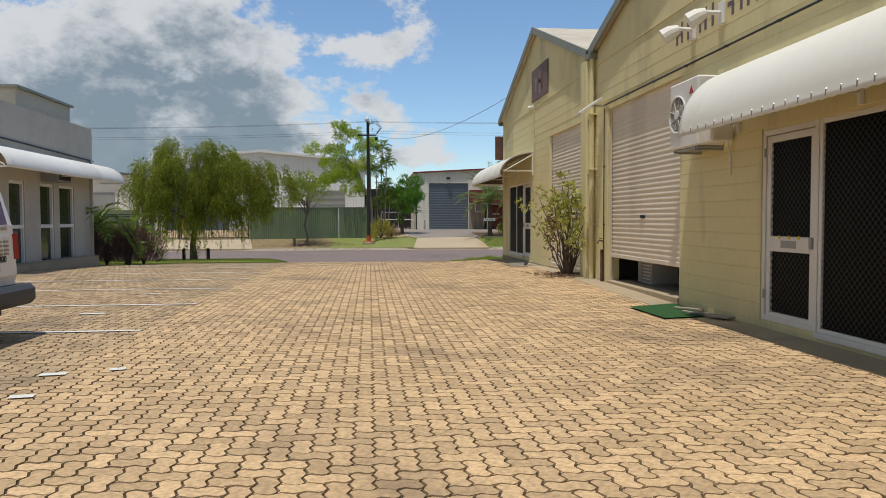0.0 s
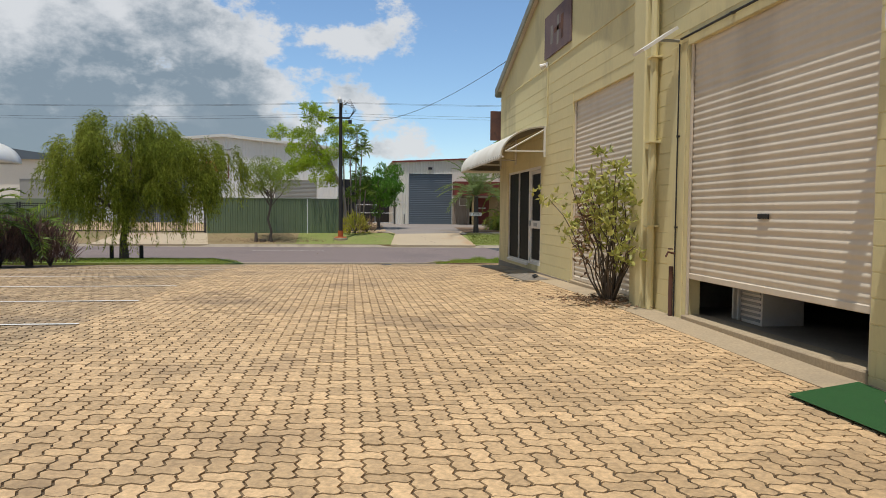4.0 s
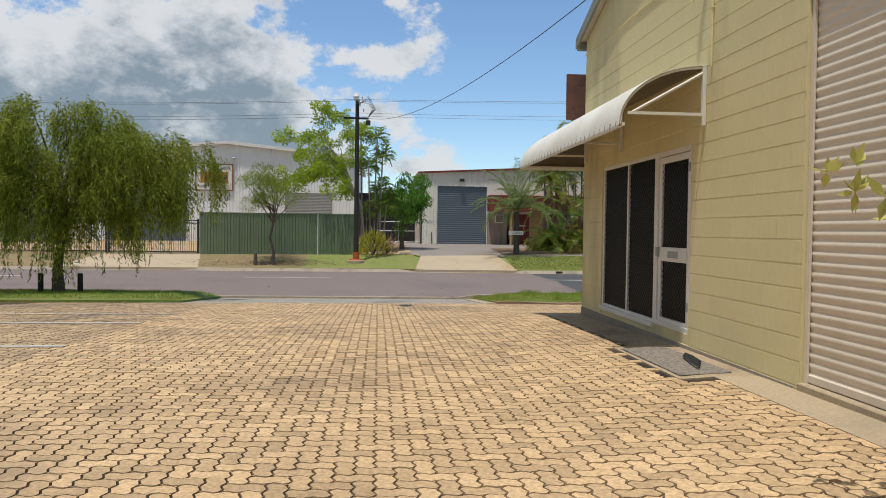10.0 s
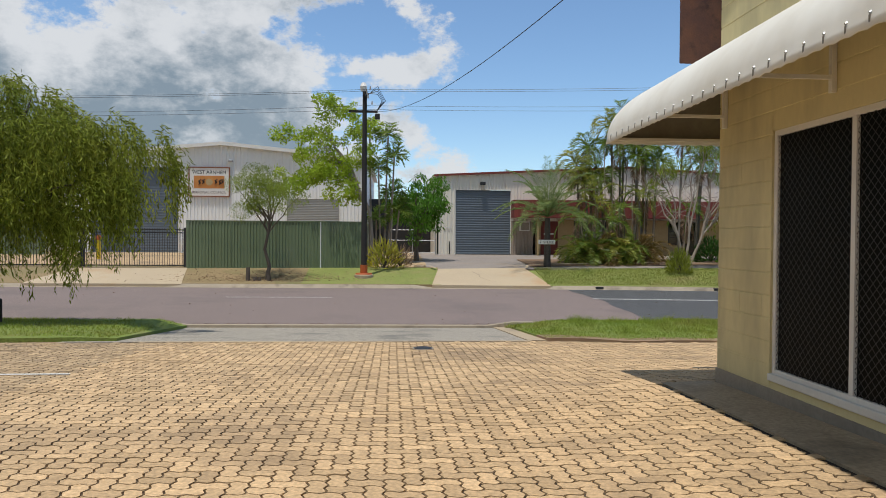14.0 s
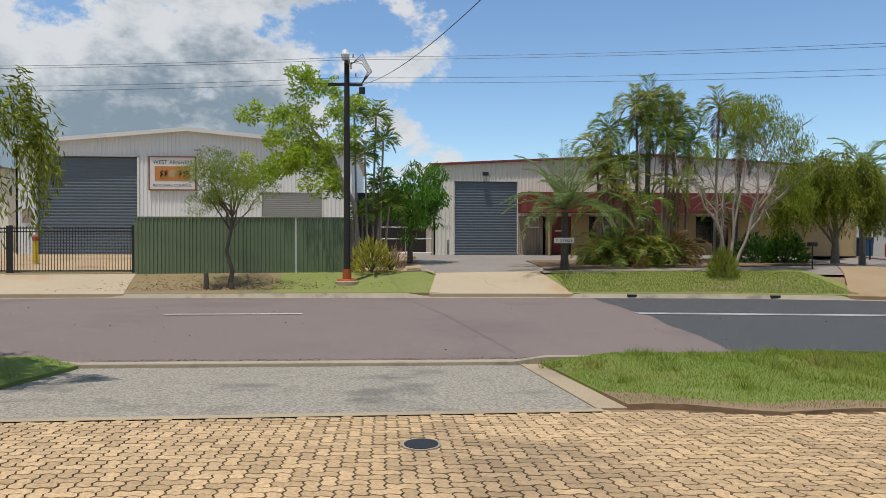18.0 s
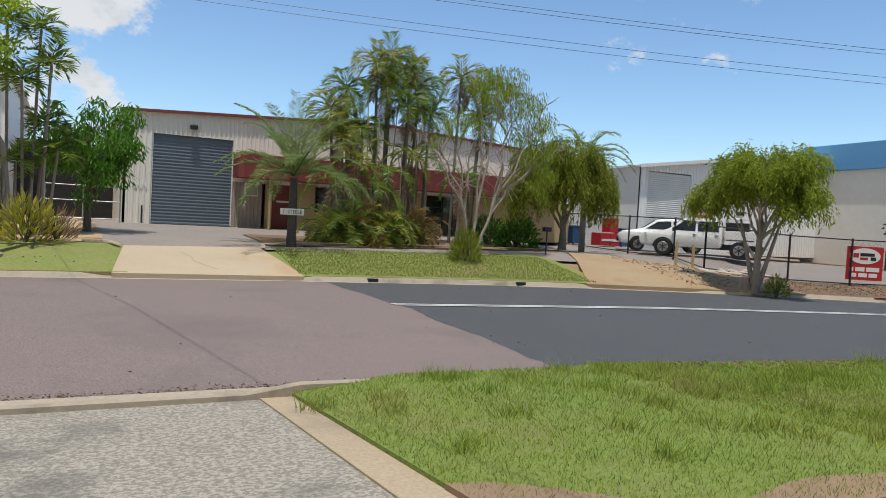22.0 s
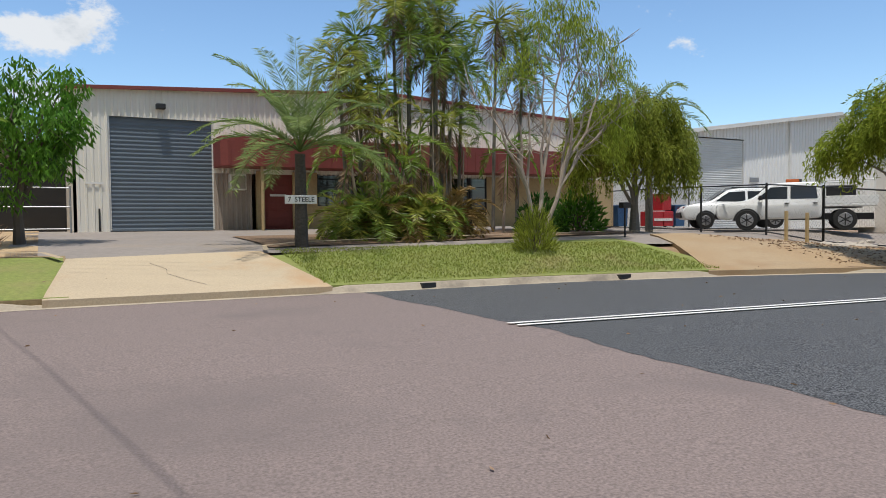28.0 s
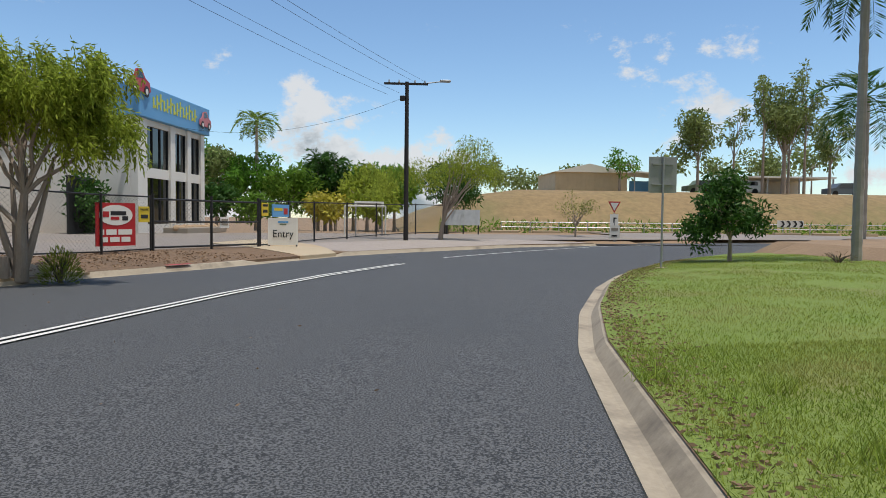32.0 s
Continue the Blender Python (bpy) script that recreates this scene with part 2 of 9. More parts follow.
M["leaf"] = mat("leaf_green", (0.068, 0.176, 0.016), (0.115, 0.243, 0.022), 0.7, 0.55, fine=0, island=0.4, trans=0.48, spec=0.25)
M["leafdark"] = mat("leaf_dark", (0.03, 0.088, 0.014), (0.051, 0.121, 0.016), 0.7, 0.55, fine=0, island=0.4, trans=0.25, spec=0.25)
M["gum"] = mat("leaf_gum", (0.16, 0.215, 0.07), (0.23, 0.275, 0.09), 0.7, 0.6, fine=0, island=0.35, trans=0.25, spec=0.2)
M["variegated"] = mat("leaf_variegated", (0.23, 0.265, 0.045), (0.50, 0.47, 0.14), 3, 0.5, fine=0, island=0.4, trans=0.3)
M["palm"] = mat("leaf_palm", (0.10, 0.17, 0.022), (0.20, 0.27, 0.035), 0.9, 0.4, fine=0, island=0.45, trans=0.4, spec=0.45)
M["yellowpalm"] = mat("leaf_palm_yellow", (0.33, 0.31, 0.045), (0.17, 0.22, 0.035), 0.9, 0.4, fine=0, island=0.45, trans=0.4, spec=0.45)
M["palmgrey"] = mat("leaf_palm_grey", (0.15, 0.22, 0.07), (0.21, 0.26, 0.09), 0.9, 0.5, fine=0, island=0.3, trans=0.48, spec=0.25)
M["drybrown"] = mat("leaf_dry", (0.20, 0.13, 0.08), (0.28, 0.18, 0.11), 2, 0.9, fine=0, island=0.35, trans=0.2)
M["drypurple"] = mat("grass_dry_purple", (0.20, 0.115, 0.09), (0.13, 0.075, 0.065), 2, 0.9, fine=0, island=0.4, trans=0.15)
M["yellowleaf"] = mat("leaf_yellow", (0.486, 0.405, 0.047), (0.338, 0.351, 0.041), 2, 0.6, fine=0, island=0.3, trans=0.35)
M["carwhite"] = mat("car_white", (0.80, 0.80, 0.79), (0.77, 0.77, 0.76), 1, 0.25, fine=0)
M["tyre"] = mat("tyre", (0.018, 0.018, 0.018), None, 9, 0.85)
M["glassdark"] = mat("tinted_glass", (0.012, 0.014, 0.016), None, 3, 0.06, fine=0, spec=0.8)
M["blue"] = mat("fascia_blue", (0.13, 0.36, 0.66), (0.11, 0.32, 0.60), 0.5, 0.5, fine=0.03)
M["signred"] = mat("sign_red", (0.48, 0.02, 0.025), None, 3, 0.4, fine=0)
M["yellow"] = mat("sign_yellow", (0.75, 0.55, 0.02), None, 3, 0.4, fine=0)
M["rust"] = mat("rusty_sign", (0.10, 0.05, 0.045), (0.20, 0.09, 0.05), 5, 0.9, 0.004, 40, stain=(0.02, 0.015, 0.02), stain_scale=4)
M["stone"] = mat("rubble", (0.40, 0.35, 0.29), (0.28, 0.24, 0.20), 3, 0.95, 0.01, 30, island=0.3)
M["turf"] = mat("artificial_turf", (0.014, 0.075, 0.016), (0.02, 0.10, 0.02), 8, 0.95, 0.01, 80, fine=0.6)
M["rock"] = M["stone"]
M["faded"] = mat("faded_sign", (0.16, 0.11, 0.13), (0.22, 0.16, 0.15), 4, 0.85, fine=0.4, stain=(0.10, 0.08, 0.12), stain_scale=3)
M["pit_gravel"] = mat("pit_gravel", (0.30, 0.26, 0.215), (0.07, 0.06, 0.05), 34, 0.95, 0.012, 50, fine=0.6, spread=0.2)
M["kerb"] = mat("kerb_concrete", (0.43, 0.36, 0.27), (0.33, 0.275, 0.205), 1.2, 0.9, 0.003, 40, stain=(0.12, 0.10, 0.08), stain_scale=0.9)
M["grass_dry"] = mat("grass_dry", (0.30, 0.21, 0.11), (0.22, 0.18, 0.08), 0.9, 0.95, 0.02, 30, fine=0.5, stain=(0.13, 0.15, 0.05), stain_scale=0.35)
M["grass_far"] = mat("grass_lawn", (0.20, 0.245, 0.055), (0.26, 0.255, 0.08), 0.9, 0.95, 0.03, 30, fine=0.5, stain=(0.27, 0.22, 0.10))
M["bitumen"] = mat("bitumen_grey", (0.29, 0.25, 0.22), (0.23, 0.20, 0.18), 0.5, 0.9, 0.004, 60, stain=(0.28, 0.22, 0.16))
M["dirt_litter"] = mat("earth_litter", (0.20, 0.125, 0.075), (0.26, 0.17, 0.10), 0.9, 0.95, 0.03, 22, fine=0.8, stain=(0.12, 0.08, 0.05))
M["gravel"] = mat("gravel_pale", (0.40, 0.34, 0.30), (0.33, 0.28, 0.25), 1.2, 0.95, 0.03, 28, fine=0.7)
M["tar"] = mat("tar_seal", (0.10, 0.08, 0.074), None, 4, 0.7)
M["strip_worn"] = mat("worn_concrete", (0.44, 0.34, 0.225), (0.34, 0.255, 0.165), 1.4, 0.92, 0.004, 40, fine=0.6, fscale=30, stain=(0.14, 0.105, 0.07), stain_scale=1.1)
M["screen"] = mat("security_mesh", (0.05, 0.05, 0.05), None, 5, 0.6, fine=0, spec=0.2)
M["lime_soft"] = mat("leaf_soft_green", (0.15, 0.20, 0.035), (0.23, 0.28, 0.045), 0.8, 0.65, fine=0, island=0.35, trans=0.48, spec=0.15)
M["leaf_mid"] = mat("leaf_mid", (0.088, 0.182, 0.019), (0.142, 0.23, 0.024), 0.7, 0.6, fine=0, island=0.4, trans=0.48, spec=0.2)
M["willow_olive"] = mat("leaf_olive", (0.20, 0.26, 0.026), (0.28, 0.32, 0.04), 0.7, 0.7, fine=0, island=0.4, trans=0.45, spec=0.15)
M["yellowgreen"] = mat("leaf_yellow_green", (0.24, 0.24, 0.06), (0.20, 0.22, 0.05), 1.5, 0.7, fine=0, island=0.25, trans=0.3)
M["bronze"] = mat("leaf_bronze", (0.16, 0.13, 0.03), (0.20, 0.11, 0.03), 1.5, 0.55, fine=0, island=0.35, trans=0.3)
M["palmtrunk"] = mat("palm_trunk", (0.10, 0.085, 0.07), (0.035, 0.03, 0.026), 14, 0.95, 0.03, 16, stretch=(1, 1, 1.4))
M["barkgrey"] = mat("bark_grey", (0.22, 0.20, 0.17), (0.13, 0.115, 0.10), 9, 0.95, 0.02, 18, stretch=(1, 1, 2))
M["roller_grey"] = mat("roller_grey", (0.36, 0.36, 0.34), None, 0.6, 0.5, fine=0.05)
M["signbrown"] = mat("sign_brown", (0.26, 0.085, 0.035), None, 2, 0.6)
M["ochre"] = mat("sign_ochre", (0.60, 0.26, 0.06), (0.48, 0.16, 0.04), 2.5, 0.6)
M["bluebin"] = mat("blue_bin", (0.03, 0.10, 0.22), None, 3, 0.5)
M["chrome"] = mat("alloy_rim", (0.5, 0.5, 0.52), None, 3, 0.3, metal=0.8, fine=0)
M["lampglass"] = mat("lamp_lens", (0.6, 0.62, 0.65), None, 3, 0.15, fine=0)
M["tail"] = mat("tail_lamp", (0.4, 0.02, 0.02), None, 3, 0.2, fine=0)
M["roller_pale"] = mat("roller_pale", (0.68, 0.69, 0.67), None, 0.6, 0.5, fine=0.05)
M["letteryellow"] = mat("letter_yellow", (0.62, 0.66, 0.08), None, 3, 0.5, fine=0)
M["coral"] = mat("coral_paint", (0.60, 0.20, 0.22), None, 3, 0.5, fine=0)
M["rockpale"] = mat("boulder", (0.45, 0.32, 0.20), (0.36, 0.24, 0.15), 3, 0.95, 0.02, 12)
M["tanpale"] = mat("tan_sheet", (0.66, 0.53, 0.36), None, 1, 0.6, fine=0.05)
M["metal_trunk"] = mat("palm_trunk_grey", (0.36, 0.34, 0.32), (0.30, 0.28, 0.265), 2, 0.8, 0.003, 30, stretch=(1, 1, 3))
M["paver_one"] = mat("paver_single", (0.60, 0.415, 0.232), (0.475, 0.315, 0.165), 0.5, 0.92, 0.005, 60, fine=0.7, fscale=34, stain=(0.215, 0.15, 0.095), stain_scale=0.42, objrand=0.19)
M["block_one"] = mat("painted_block_single", (0.73, 0.645, 0.36), (0.68, 0.60, 0.335), 0.5, 0.75, 0.002, 60, fine=0.08, fscale=30, stain=(0.37, 0.33, 0.20), stain_scale=0.6, stretch=(1, 1, 0.35), objrand=0.02)
M["render_grey"] = mat("render_grey", (0.50, 0.47, 0.40), (0.45, 0.42, 0.36), 0.5, 0.85, fine=0.1, stain=(0.36, 0.33, 0.28))
M["glassgreen"] = mat("glass_green", (0.03, 0.04, 0.025), None, 3, 0.08, fine=0, spec=0.8)
M["redglass"] = mat("red_film", (0.13, 0.025, 0.03), None, 3, 0.2, fine=0)
M["bumper"] = mat("bumper_grey", (0.05, 0.055, 0.065), None, 5, 0.6)
M["blade_far"] = mat("lawn_blade", (0.19, 0.245, 0.04), (0.25, 0.26, 0.065), 0.9, 0.8, fine=0, island=0.3, stain=(0.28, 0.23, 0.1), trans=0.25, spec=0.15)
M["drive_stained"] = mat("drive_stained", (0.36, 0.24, 0.13), (0.40, 0.31, 0.20), 0.6, 0.9, 0.003, 40, fine=0.4, fscale=30, stain=(0.28, 0.17, 0.09), stain_scale=0.4)
M["mark"] = mat("worn_mark", (0.30, 0.29, 0.27), (0.16, 0.14, 0.14), 6, 0.8, fine=0.3)

# ---- building blocks ----
def link_mesh(name, me, material=None, parent=None):
    ob = new(name, me)
    if material is not None and not me.materials:
        me.materials.append(M[material] if isinstance(material, str) else material)
    if parent is not None:
        ob.parent = parent
    return ob


def part(name, bm, material, parent=None, label="", smooth=False):
    """One mesh object out of a bmesh, under a thing or a part."""
    me = bpy.data.meshes.new(name)
    bm.to_mesh(me)
    bm.free()
    if smooth:
        me.shade_smooth()
    ob = link_mesh(name, me, material, parent)
    return tagged(ob, label=label) if label else ob


def raw(name, verts, faces, material, parent=None, label="", smooth=False):
    me = bpy.data.meshes.new(name)
    me.from_pydata([tuple(v) for v in verts], [], faces)
    if smooth:
        me.shade_smooth()
    ob = link_mesh(name, me, material, parent)
    return tagged(ob, label=label) if label else ob


def thing(name, label, category, group="", at=(0, 0, 0)):
    """An empty at the base of a thing."""
    ob = new(name)
    ob.empty_display_size = 0.2
    ob.location = at
    return tagged(ob, label=label, category=category, group=group)


def structure(ob, label=""):
    return tagged(ob, label=label, kind="structure")


def box(bm, x0, x1, y0, y1, z0, z1, bevel=0.0):
    m = Matrix.Translation(((x0 + x1) / 2, (y0 + y1) / 2, (z0 + z1) / 2)) @ Matrix.Diagonal((abs(x1 - x0), abs(y1 - y0), abs(z1 - z0), 1))
    got = bmesh.ops.create_cube(bm, size=1, matrix=m)
    if bevel:
        edges = list({e for v in got["verts"] for e in v.link_edges})
        bmesh.ops.bevel(bm, geom=edges, offset=bevel, segments=1, affect="EDGES")
    return bm


def boxed(x0, x1, y0, y1, z0, z1, bevel=0.0):
    return box(bmesh.new(), x0, x1, y0, y1, z0, z1, bevel)


def tube(bm, pts, radii, sides=8, cap=True):
    """A round limb along points, with a radius at each."""
    pts = [Vector(p) for p in pts]
    if isinstance(radii, (int, float)):
        radii = [radii] * len(pts)
    rings, side = [], None
    for i, p in enumerate(pts):
        d = (pts[min(i + 1, len(pts) - 1)] - pts[max(i - 1, 0)]).normalized()
        if side is None or abs(side.dot(d)) > 0.95:
            side = d.orthogonal().normalized()
        side = (side - d * side.dot(d)).normalized()
        up = d.cross(side)
        rings.append([bm.verts.new(p + (side * math.cos(a) + up * math.sin(a)) * radii[i]) for a in (2 * math.pi * k / sides for k in range(sides))])
    for a, b in zip(rings, rings[1:]):
        for k in range(sides):
            bm.faces.new((a[k], a[(k + 1) % sides], b[(k + 1) % sides], b[k]))
    if cap:
        bm.faces.new(rings[0][::-1]), bm.faces.new(rings[-1])
    return bm


def tubed(pts, radii, sides=8):
    return tube(bmesh.new(), pts, radii, sides)


def prism(bm, outline, depth_axis, d0, d1):
    """A solid from an outline in the other two axes (in x, y, z order), between d0 and d1 along depth_axis."""
    def place(a, b, d):
        return {"x": (d, a, b), "y": (a, d, b), "z": (a, b, d)}[depth_axis]
    lo = [bm.verts.new(place(a, b, d0)) for a, b in outline]
    hi = [bm.verts.new(place(a, b, d1)) for a, b in outline]
    n = len(outline)
    bm.faces.new(lo), bm.faces.new(hi[::-1])
    for i in range(n):
        bm.faces.new((lo[i], hi[i], hi[(i + 1) % n], lo[(i + 1) % n]))
    bmesh.ops.recalc_face_normals(bm, faces=bm.faces[:])
    return bm


def prismed(outline, axis, d0, d1):
    return prism(bmesh.new(), outline, axis, d0, d1)


def lerp(table, v):
    return float(np.interp(v, [a for a, _ in table], [b for _, b in table]))


# ---- the lie of the land ----
NEAR = [(-60, 34.9), (-3.5, 34.5), (4, 34.28), (8, 34.02), (10.2, 33.62), (12.2, 33.27), (14.7, 32.82), (17.8, 31.97), (21.7, 30.57), (25, 29.05), (29, 26.5), (34.3, 21.9), (40, 14), (44, 4), (46, -10)]
FAR = [(-60, 47.3), (-10, 47.05), (3, 46.6), (8.1, 46.2), (13, 45.7), (17, 44.8), (20, 43.7), (23.6, 42.2), (27, 40.1), (33.9, 36.8), (36.4, 34.8), (42.6, 29), (47, 22), (50, 12), (52, -10)]


def near_k(x):
    return lerp(NEAR, x)


def far_k(x):
    return lerp(FAR, x)


def gutter_z(x):
    return lerp([(5, -0.86), (10, -0.79)], x)


YARD = [(-10, -0.02), (0, -0.03), (12, -0.05), (20.5, -0.13), (23.6, -0.22), (25.6, -0.33), (28, -0.43), (29.5, -0.52), (34.4, -0.87)]
VERGE = [(29.5, -0.50), (32.5, -0.56), (34.4, -0.70)]
RISE_W = [(0, -0.64), (3.3, -0.06), (5, 0.12), (12, 0.40), (20, 0.42)]
RISE_E = [(0, -0.64), (3, -0.52), (8, -0.42), (20, -0.3)]


def cross(x, y):
    """The paving rises a little towards the north unit's wall."""
    c = np.clip
    return 0.10 * c((x - 2.4) / 1.9, 0, 1) * c((y - 10) / 5, 0, 1) * c((27.5 - y) / 3.5, 0, 1)


def zg(x, y, verge=None):
    """The height of the ground."""
    yn, yf = near_k(x), far_k(x)
    if y <= yn:
        if verge is None:
            verge = y > 29.5 and not (-3.6 < x < 3.95)
        if x > 8 and y > 20:
            return lerp([(0, -0.64), (4, -0.5), (12, -0.45)], yn - y)
        if not verge:
            return lerp(YARD, y) + float(cross(x, y))
        w = max(0.0, min(1.0, (x - 4.15) / 1.3 if x > 0 else (-3.45 - x) / 0.7))
        return w * lerp(VERGE, y + 34.3 - yn) + (1 - w) * (lerp(YARD, y) + 0.02)
    if y < yf:
        f = (y - yn) / (yf - yn)
        return lerp([(0, gutter_z(x)), (0.05, gutter_z(x) + 0.03), (0.5, -0.69), (0.95, -0.76), (1, -0.78)], f)
    d = y - yf
    w = min(1, max(0, (x - 21) / 6))
    hill = 0.0
    if x > 24:
        hill = 0.55 * max(0, min(1, (x - 24) / 3)) * max(0, min(1, (34 - x) / 4)) * max(0, min(1, (y - 46.5) / 3))
    return (1 - w) * lerp(RISE_W, d) + w * lerp(RISE_E, d) + hill


def sheet(name, xs, ys, material, off=0.0, fn=None, label="", verge=None, skirt=0.0):
    """A piece of ground over x by y, where ys(x) gives the two ends; skirt closes its sides down by that depth."""
    verts, faces = [], []
    n = 0
    for x in xs:
        y0, y1, n = ys(x)
        for k in range(n + 1):
            y = y0 + (y1 - y0) * k / n
            verts.append((x, y, (fn or zg)(x, y) + off if verge is None else zg(x, y, verge) + off))
    for i in range(len(xs) - 1):
        for k in range(n):
            a = i * (n + 1) + k
            faces.append((a, a + n + 1, a + n + 2, a + 1))
    if skirt:
        m, last = n + 1, (len(xs) - 1) * (n + 1)
        loop = list(range(0, last + 1, m)) + list(range(last + 1, last + m)) + list(range(last - 1, 0, -m)) + list(range(n - 1, 0, -1))
        i0 = len(verts)
        verts += [(verts[k][0], verts[k][1], verts[k][2] - skirt) for k in loop]
        faces += [(loop[(j + 1) % len(loop)], loop[j], i0 + j, i0 + (j + 1) % len(loop)) for j in range(len(loop))]
    return structure(raw(name, verts, faces, material, smooth=not skirt), label)


def span(a, b, step):
    n = max(1, round((b - a) / step))
    return [a + (b - a) * i / n for i in range(n + 1)]

# ---- ground, road, kerbs, drives ----
gx = [-700, -300, -120] + span(-60, 60, 1.5) + [75, 90, 160, 320, 700]
gy = [-500, -200, -60] + span(-20, 76, 1.2) + [100, 160, 300, 800]


def ground_z(x, y):
    if -60 <= x <= 60 and -20 <= y <= 76:
        yn, yf = near_k(x), far_k(x)
        return zg(x, y) - (0.35 if yn - 1.6 < y < yf + 1.6 else 0.09)
    return -0.9


gv = [(x, y, ground_z(x, y)) for x in gx for y in gy]
gf = [(i * len(gy) + k, (i + 1) * len(gy) + k, (i + 1) * len(gy) + k + 1, i * len(gy) + k + 1) for i in range(len(gx) - 1) for k in range(len(gy) - 1)]
structure(raw("ground", gv, gf, "dirt"), "bare brown earth under and around the yards")

JOINT_X = 8.3
sheet("road_old", span(-60, 9.2, 1.2), lambda x: (near_k(x) - 0.05, far_k(x) + 0.05, 14), "asphalt_old", fn=lambda x, y: zg(x, min(max(y, near_k(x) + 0.01), far_k(x) - 0.01)), label="worn pinkish grey asphalt street")


def joint_x(y):
    return 8.0 + 0.045 * (y - 34) + 0.05 * math.sin(y * 2.1)


def new_road():
    v, f = [], []
    us, n = span(0, 1, 0.018), 64
    r = random.Random(5)
    for u in us:
        for k in range(n + 1):
            w = k / n
            x = JOINT_X + (46 - JOINT_X) * u
            yn, yf = near_k(x) - 0.05, far_k(x) + 0.05
            y = yn + (yf - yn) * w
            if u == 0:
                x = joint_x(y) + r.uniform(-0.03, 0.03)
            v.append((x, y, zg(x, min(max(y, near_k(x) + 0.01), far_k(x) - 0.01)) + 0.003))
    for i in range(len(us) - 1):
        for k in range(n):
            a = i * (n + 1) + k
            f.append((a, a + n + 1, a + n + 2, a + 1))
    return structure(raw("road_new", v, f, "asphalt", smooth=True), "dark new asphalt of the bend")


new_road()
# the main road beyond the junction
sheet("verge_corner", span(9, 44, 0.7), lambda x: (near_k(x) - 0.9, near_k(x) - 0.12, 3), "dirt_litter", 0.012, label="bare leaf-strewn earth along the kerb", verge=True)
structure(raw("road_main", [(47, 60, -0.72), (58, 60, -0.66), (66, -60, -0.66), (46, -60, -0.74)], [(0, 3, 2, 1)], "asphalt"), "grey asphalt of the crossing road")
structure(raw("pavement_main", [(57.5, 70, -0.57), (63, 70, -0.52), (70, -60, -0.52), (64, -60, -0.57)], [(0, 3, 2, 1)], "drive"), "pale concrete path beyond the crossing road")

sheet("apron", span(-4.4, 4.8, 0.6), lambda x: (29.62, near_k(x) + 0.03, 10), "exposed", -0.012, label="exposed aggregate crossover slab", verge=False)
sheet("apron_border", span(-3.1, 3.9, 0.6), lambda x: (29.42, 29.6, 1), "concrete", 0.004, label="pale concrete edge strip", verge=False)
sheet("apron_skirt", span(-60, 9, 0.6), lambda x: (29.40, 29.98, 2), "dirt", -0.02, label="sandy strip between paving and grass", verge=False)
sheet("verge_north", span(4.2, 44, 0.4), lambda x: (29.75 - 0.4 * min(1, max(0, x - 4.6)) if x < 9 else max(-10, near_k(x) - 24), near_k(x) - 0.13, 24), "grass", 0.02, label="mown green grass verge", verge=True, skirt=0.16)
sheet("verge_north_edge", span(3.86, 4.2, 0.17), lambda x: (29.6, near_k(x) - 0.13, 10), "concrete", 0.006, label="pale concrete edge", verge=False, skirt=0.05)
sheet("verge_south", span(-60, -3.5, 0.7), lambda x: (29.95 - 0.25 * min(1, max(0, (x + 3.5) / -2)), near_k(x) - 0.13, 8), "grass", 0.02, label="thin green grass verge", verge=True, skirt=0.16)


def kerb(name, table, xs, side, drop, top_z, label, gutter=0.0):
    """A kerb swept along a line: a channel, a raised face and a top; side is +1 when the back is towards +y."""
    v, f = [], []
    prof_n = 0
    for x in xs:
        y = lerp(table, x)
        e = 0.15
        d = Vector((2 * e, lerp(table, x + e) - lerp(table, x - e))).normalized()
        nrm = Vector((-d.y, d.x)) * side
        low = drop(x)
        tz = top_z(x) if callable(top_z) else top_z
        zt = tz + (-0.085 if low else 0.0)
        zb = tz - 0.15
        prof = [(-gutter - 0.02, zb - 0.10), (-gutter, zb + 0.026), (-0.07, zb + 0.008), (-0.02, zb + 0.016), (0.05, zt - 0.05), (0.085, zt - 0.012), (0.12, zt), (0.20, zt + 0.004), (0.225, zt - 0.012), (0.23, zt - 0.15)]
        prof_n = len(prof)
        v += [(x + nrm.x * o, y + nrm.y * o, z) for o, z in prof]
    for i in range(len(xs) - 1):
        for k in range(prof_n - 1):
            a = i * prof_n + k
            q = (a, a + 1, a + prof_n + 1, a + prof_n)
            f.append(q if side < 0 else q[::-1])
    return structure(raw(name, v, f, "kerb", smooth=False), label)


sheet("verge_front", span(4.192, 9.0, 0.3), lambda x: (29.56 - 0.4 * min(1, max(0, x - 4.6)) + 0.05 * math.sin(x * 3.1), 29.78 - 0.4 * min(1, max(0, x - 4.6)) + 0.16 * math.sin(x * 1.7) ** 2 + 0.1 + 0.7 * max(0, 5 - x), 4), "dirt", 0.027, label="bare brown earth at the edge of the verge", verge=True, skirt=0.12)
kerb("kerb_near", NEAR, span(-60, 44, 0.6), -1, lambda x: -3.7 < x < 4.05, lambda x: gutter_z(x) + 0.155, "weathered concrete kerb with a channel", gutter=0.20)
kerb("kerb_far", FAR, span(-60, 46, 0.6), 1, lambda x: 2.7 < x < 8.2 or -13.8 < x < -7.4 or 16.9 < x < 20.6 or 29 < x < 34, -0.63, "weathered concrete kerb", gutter=0.0)

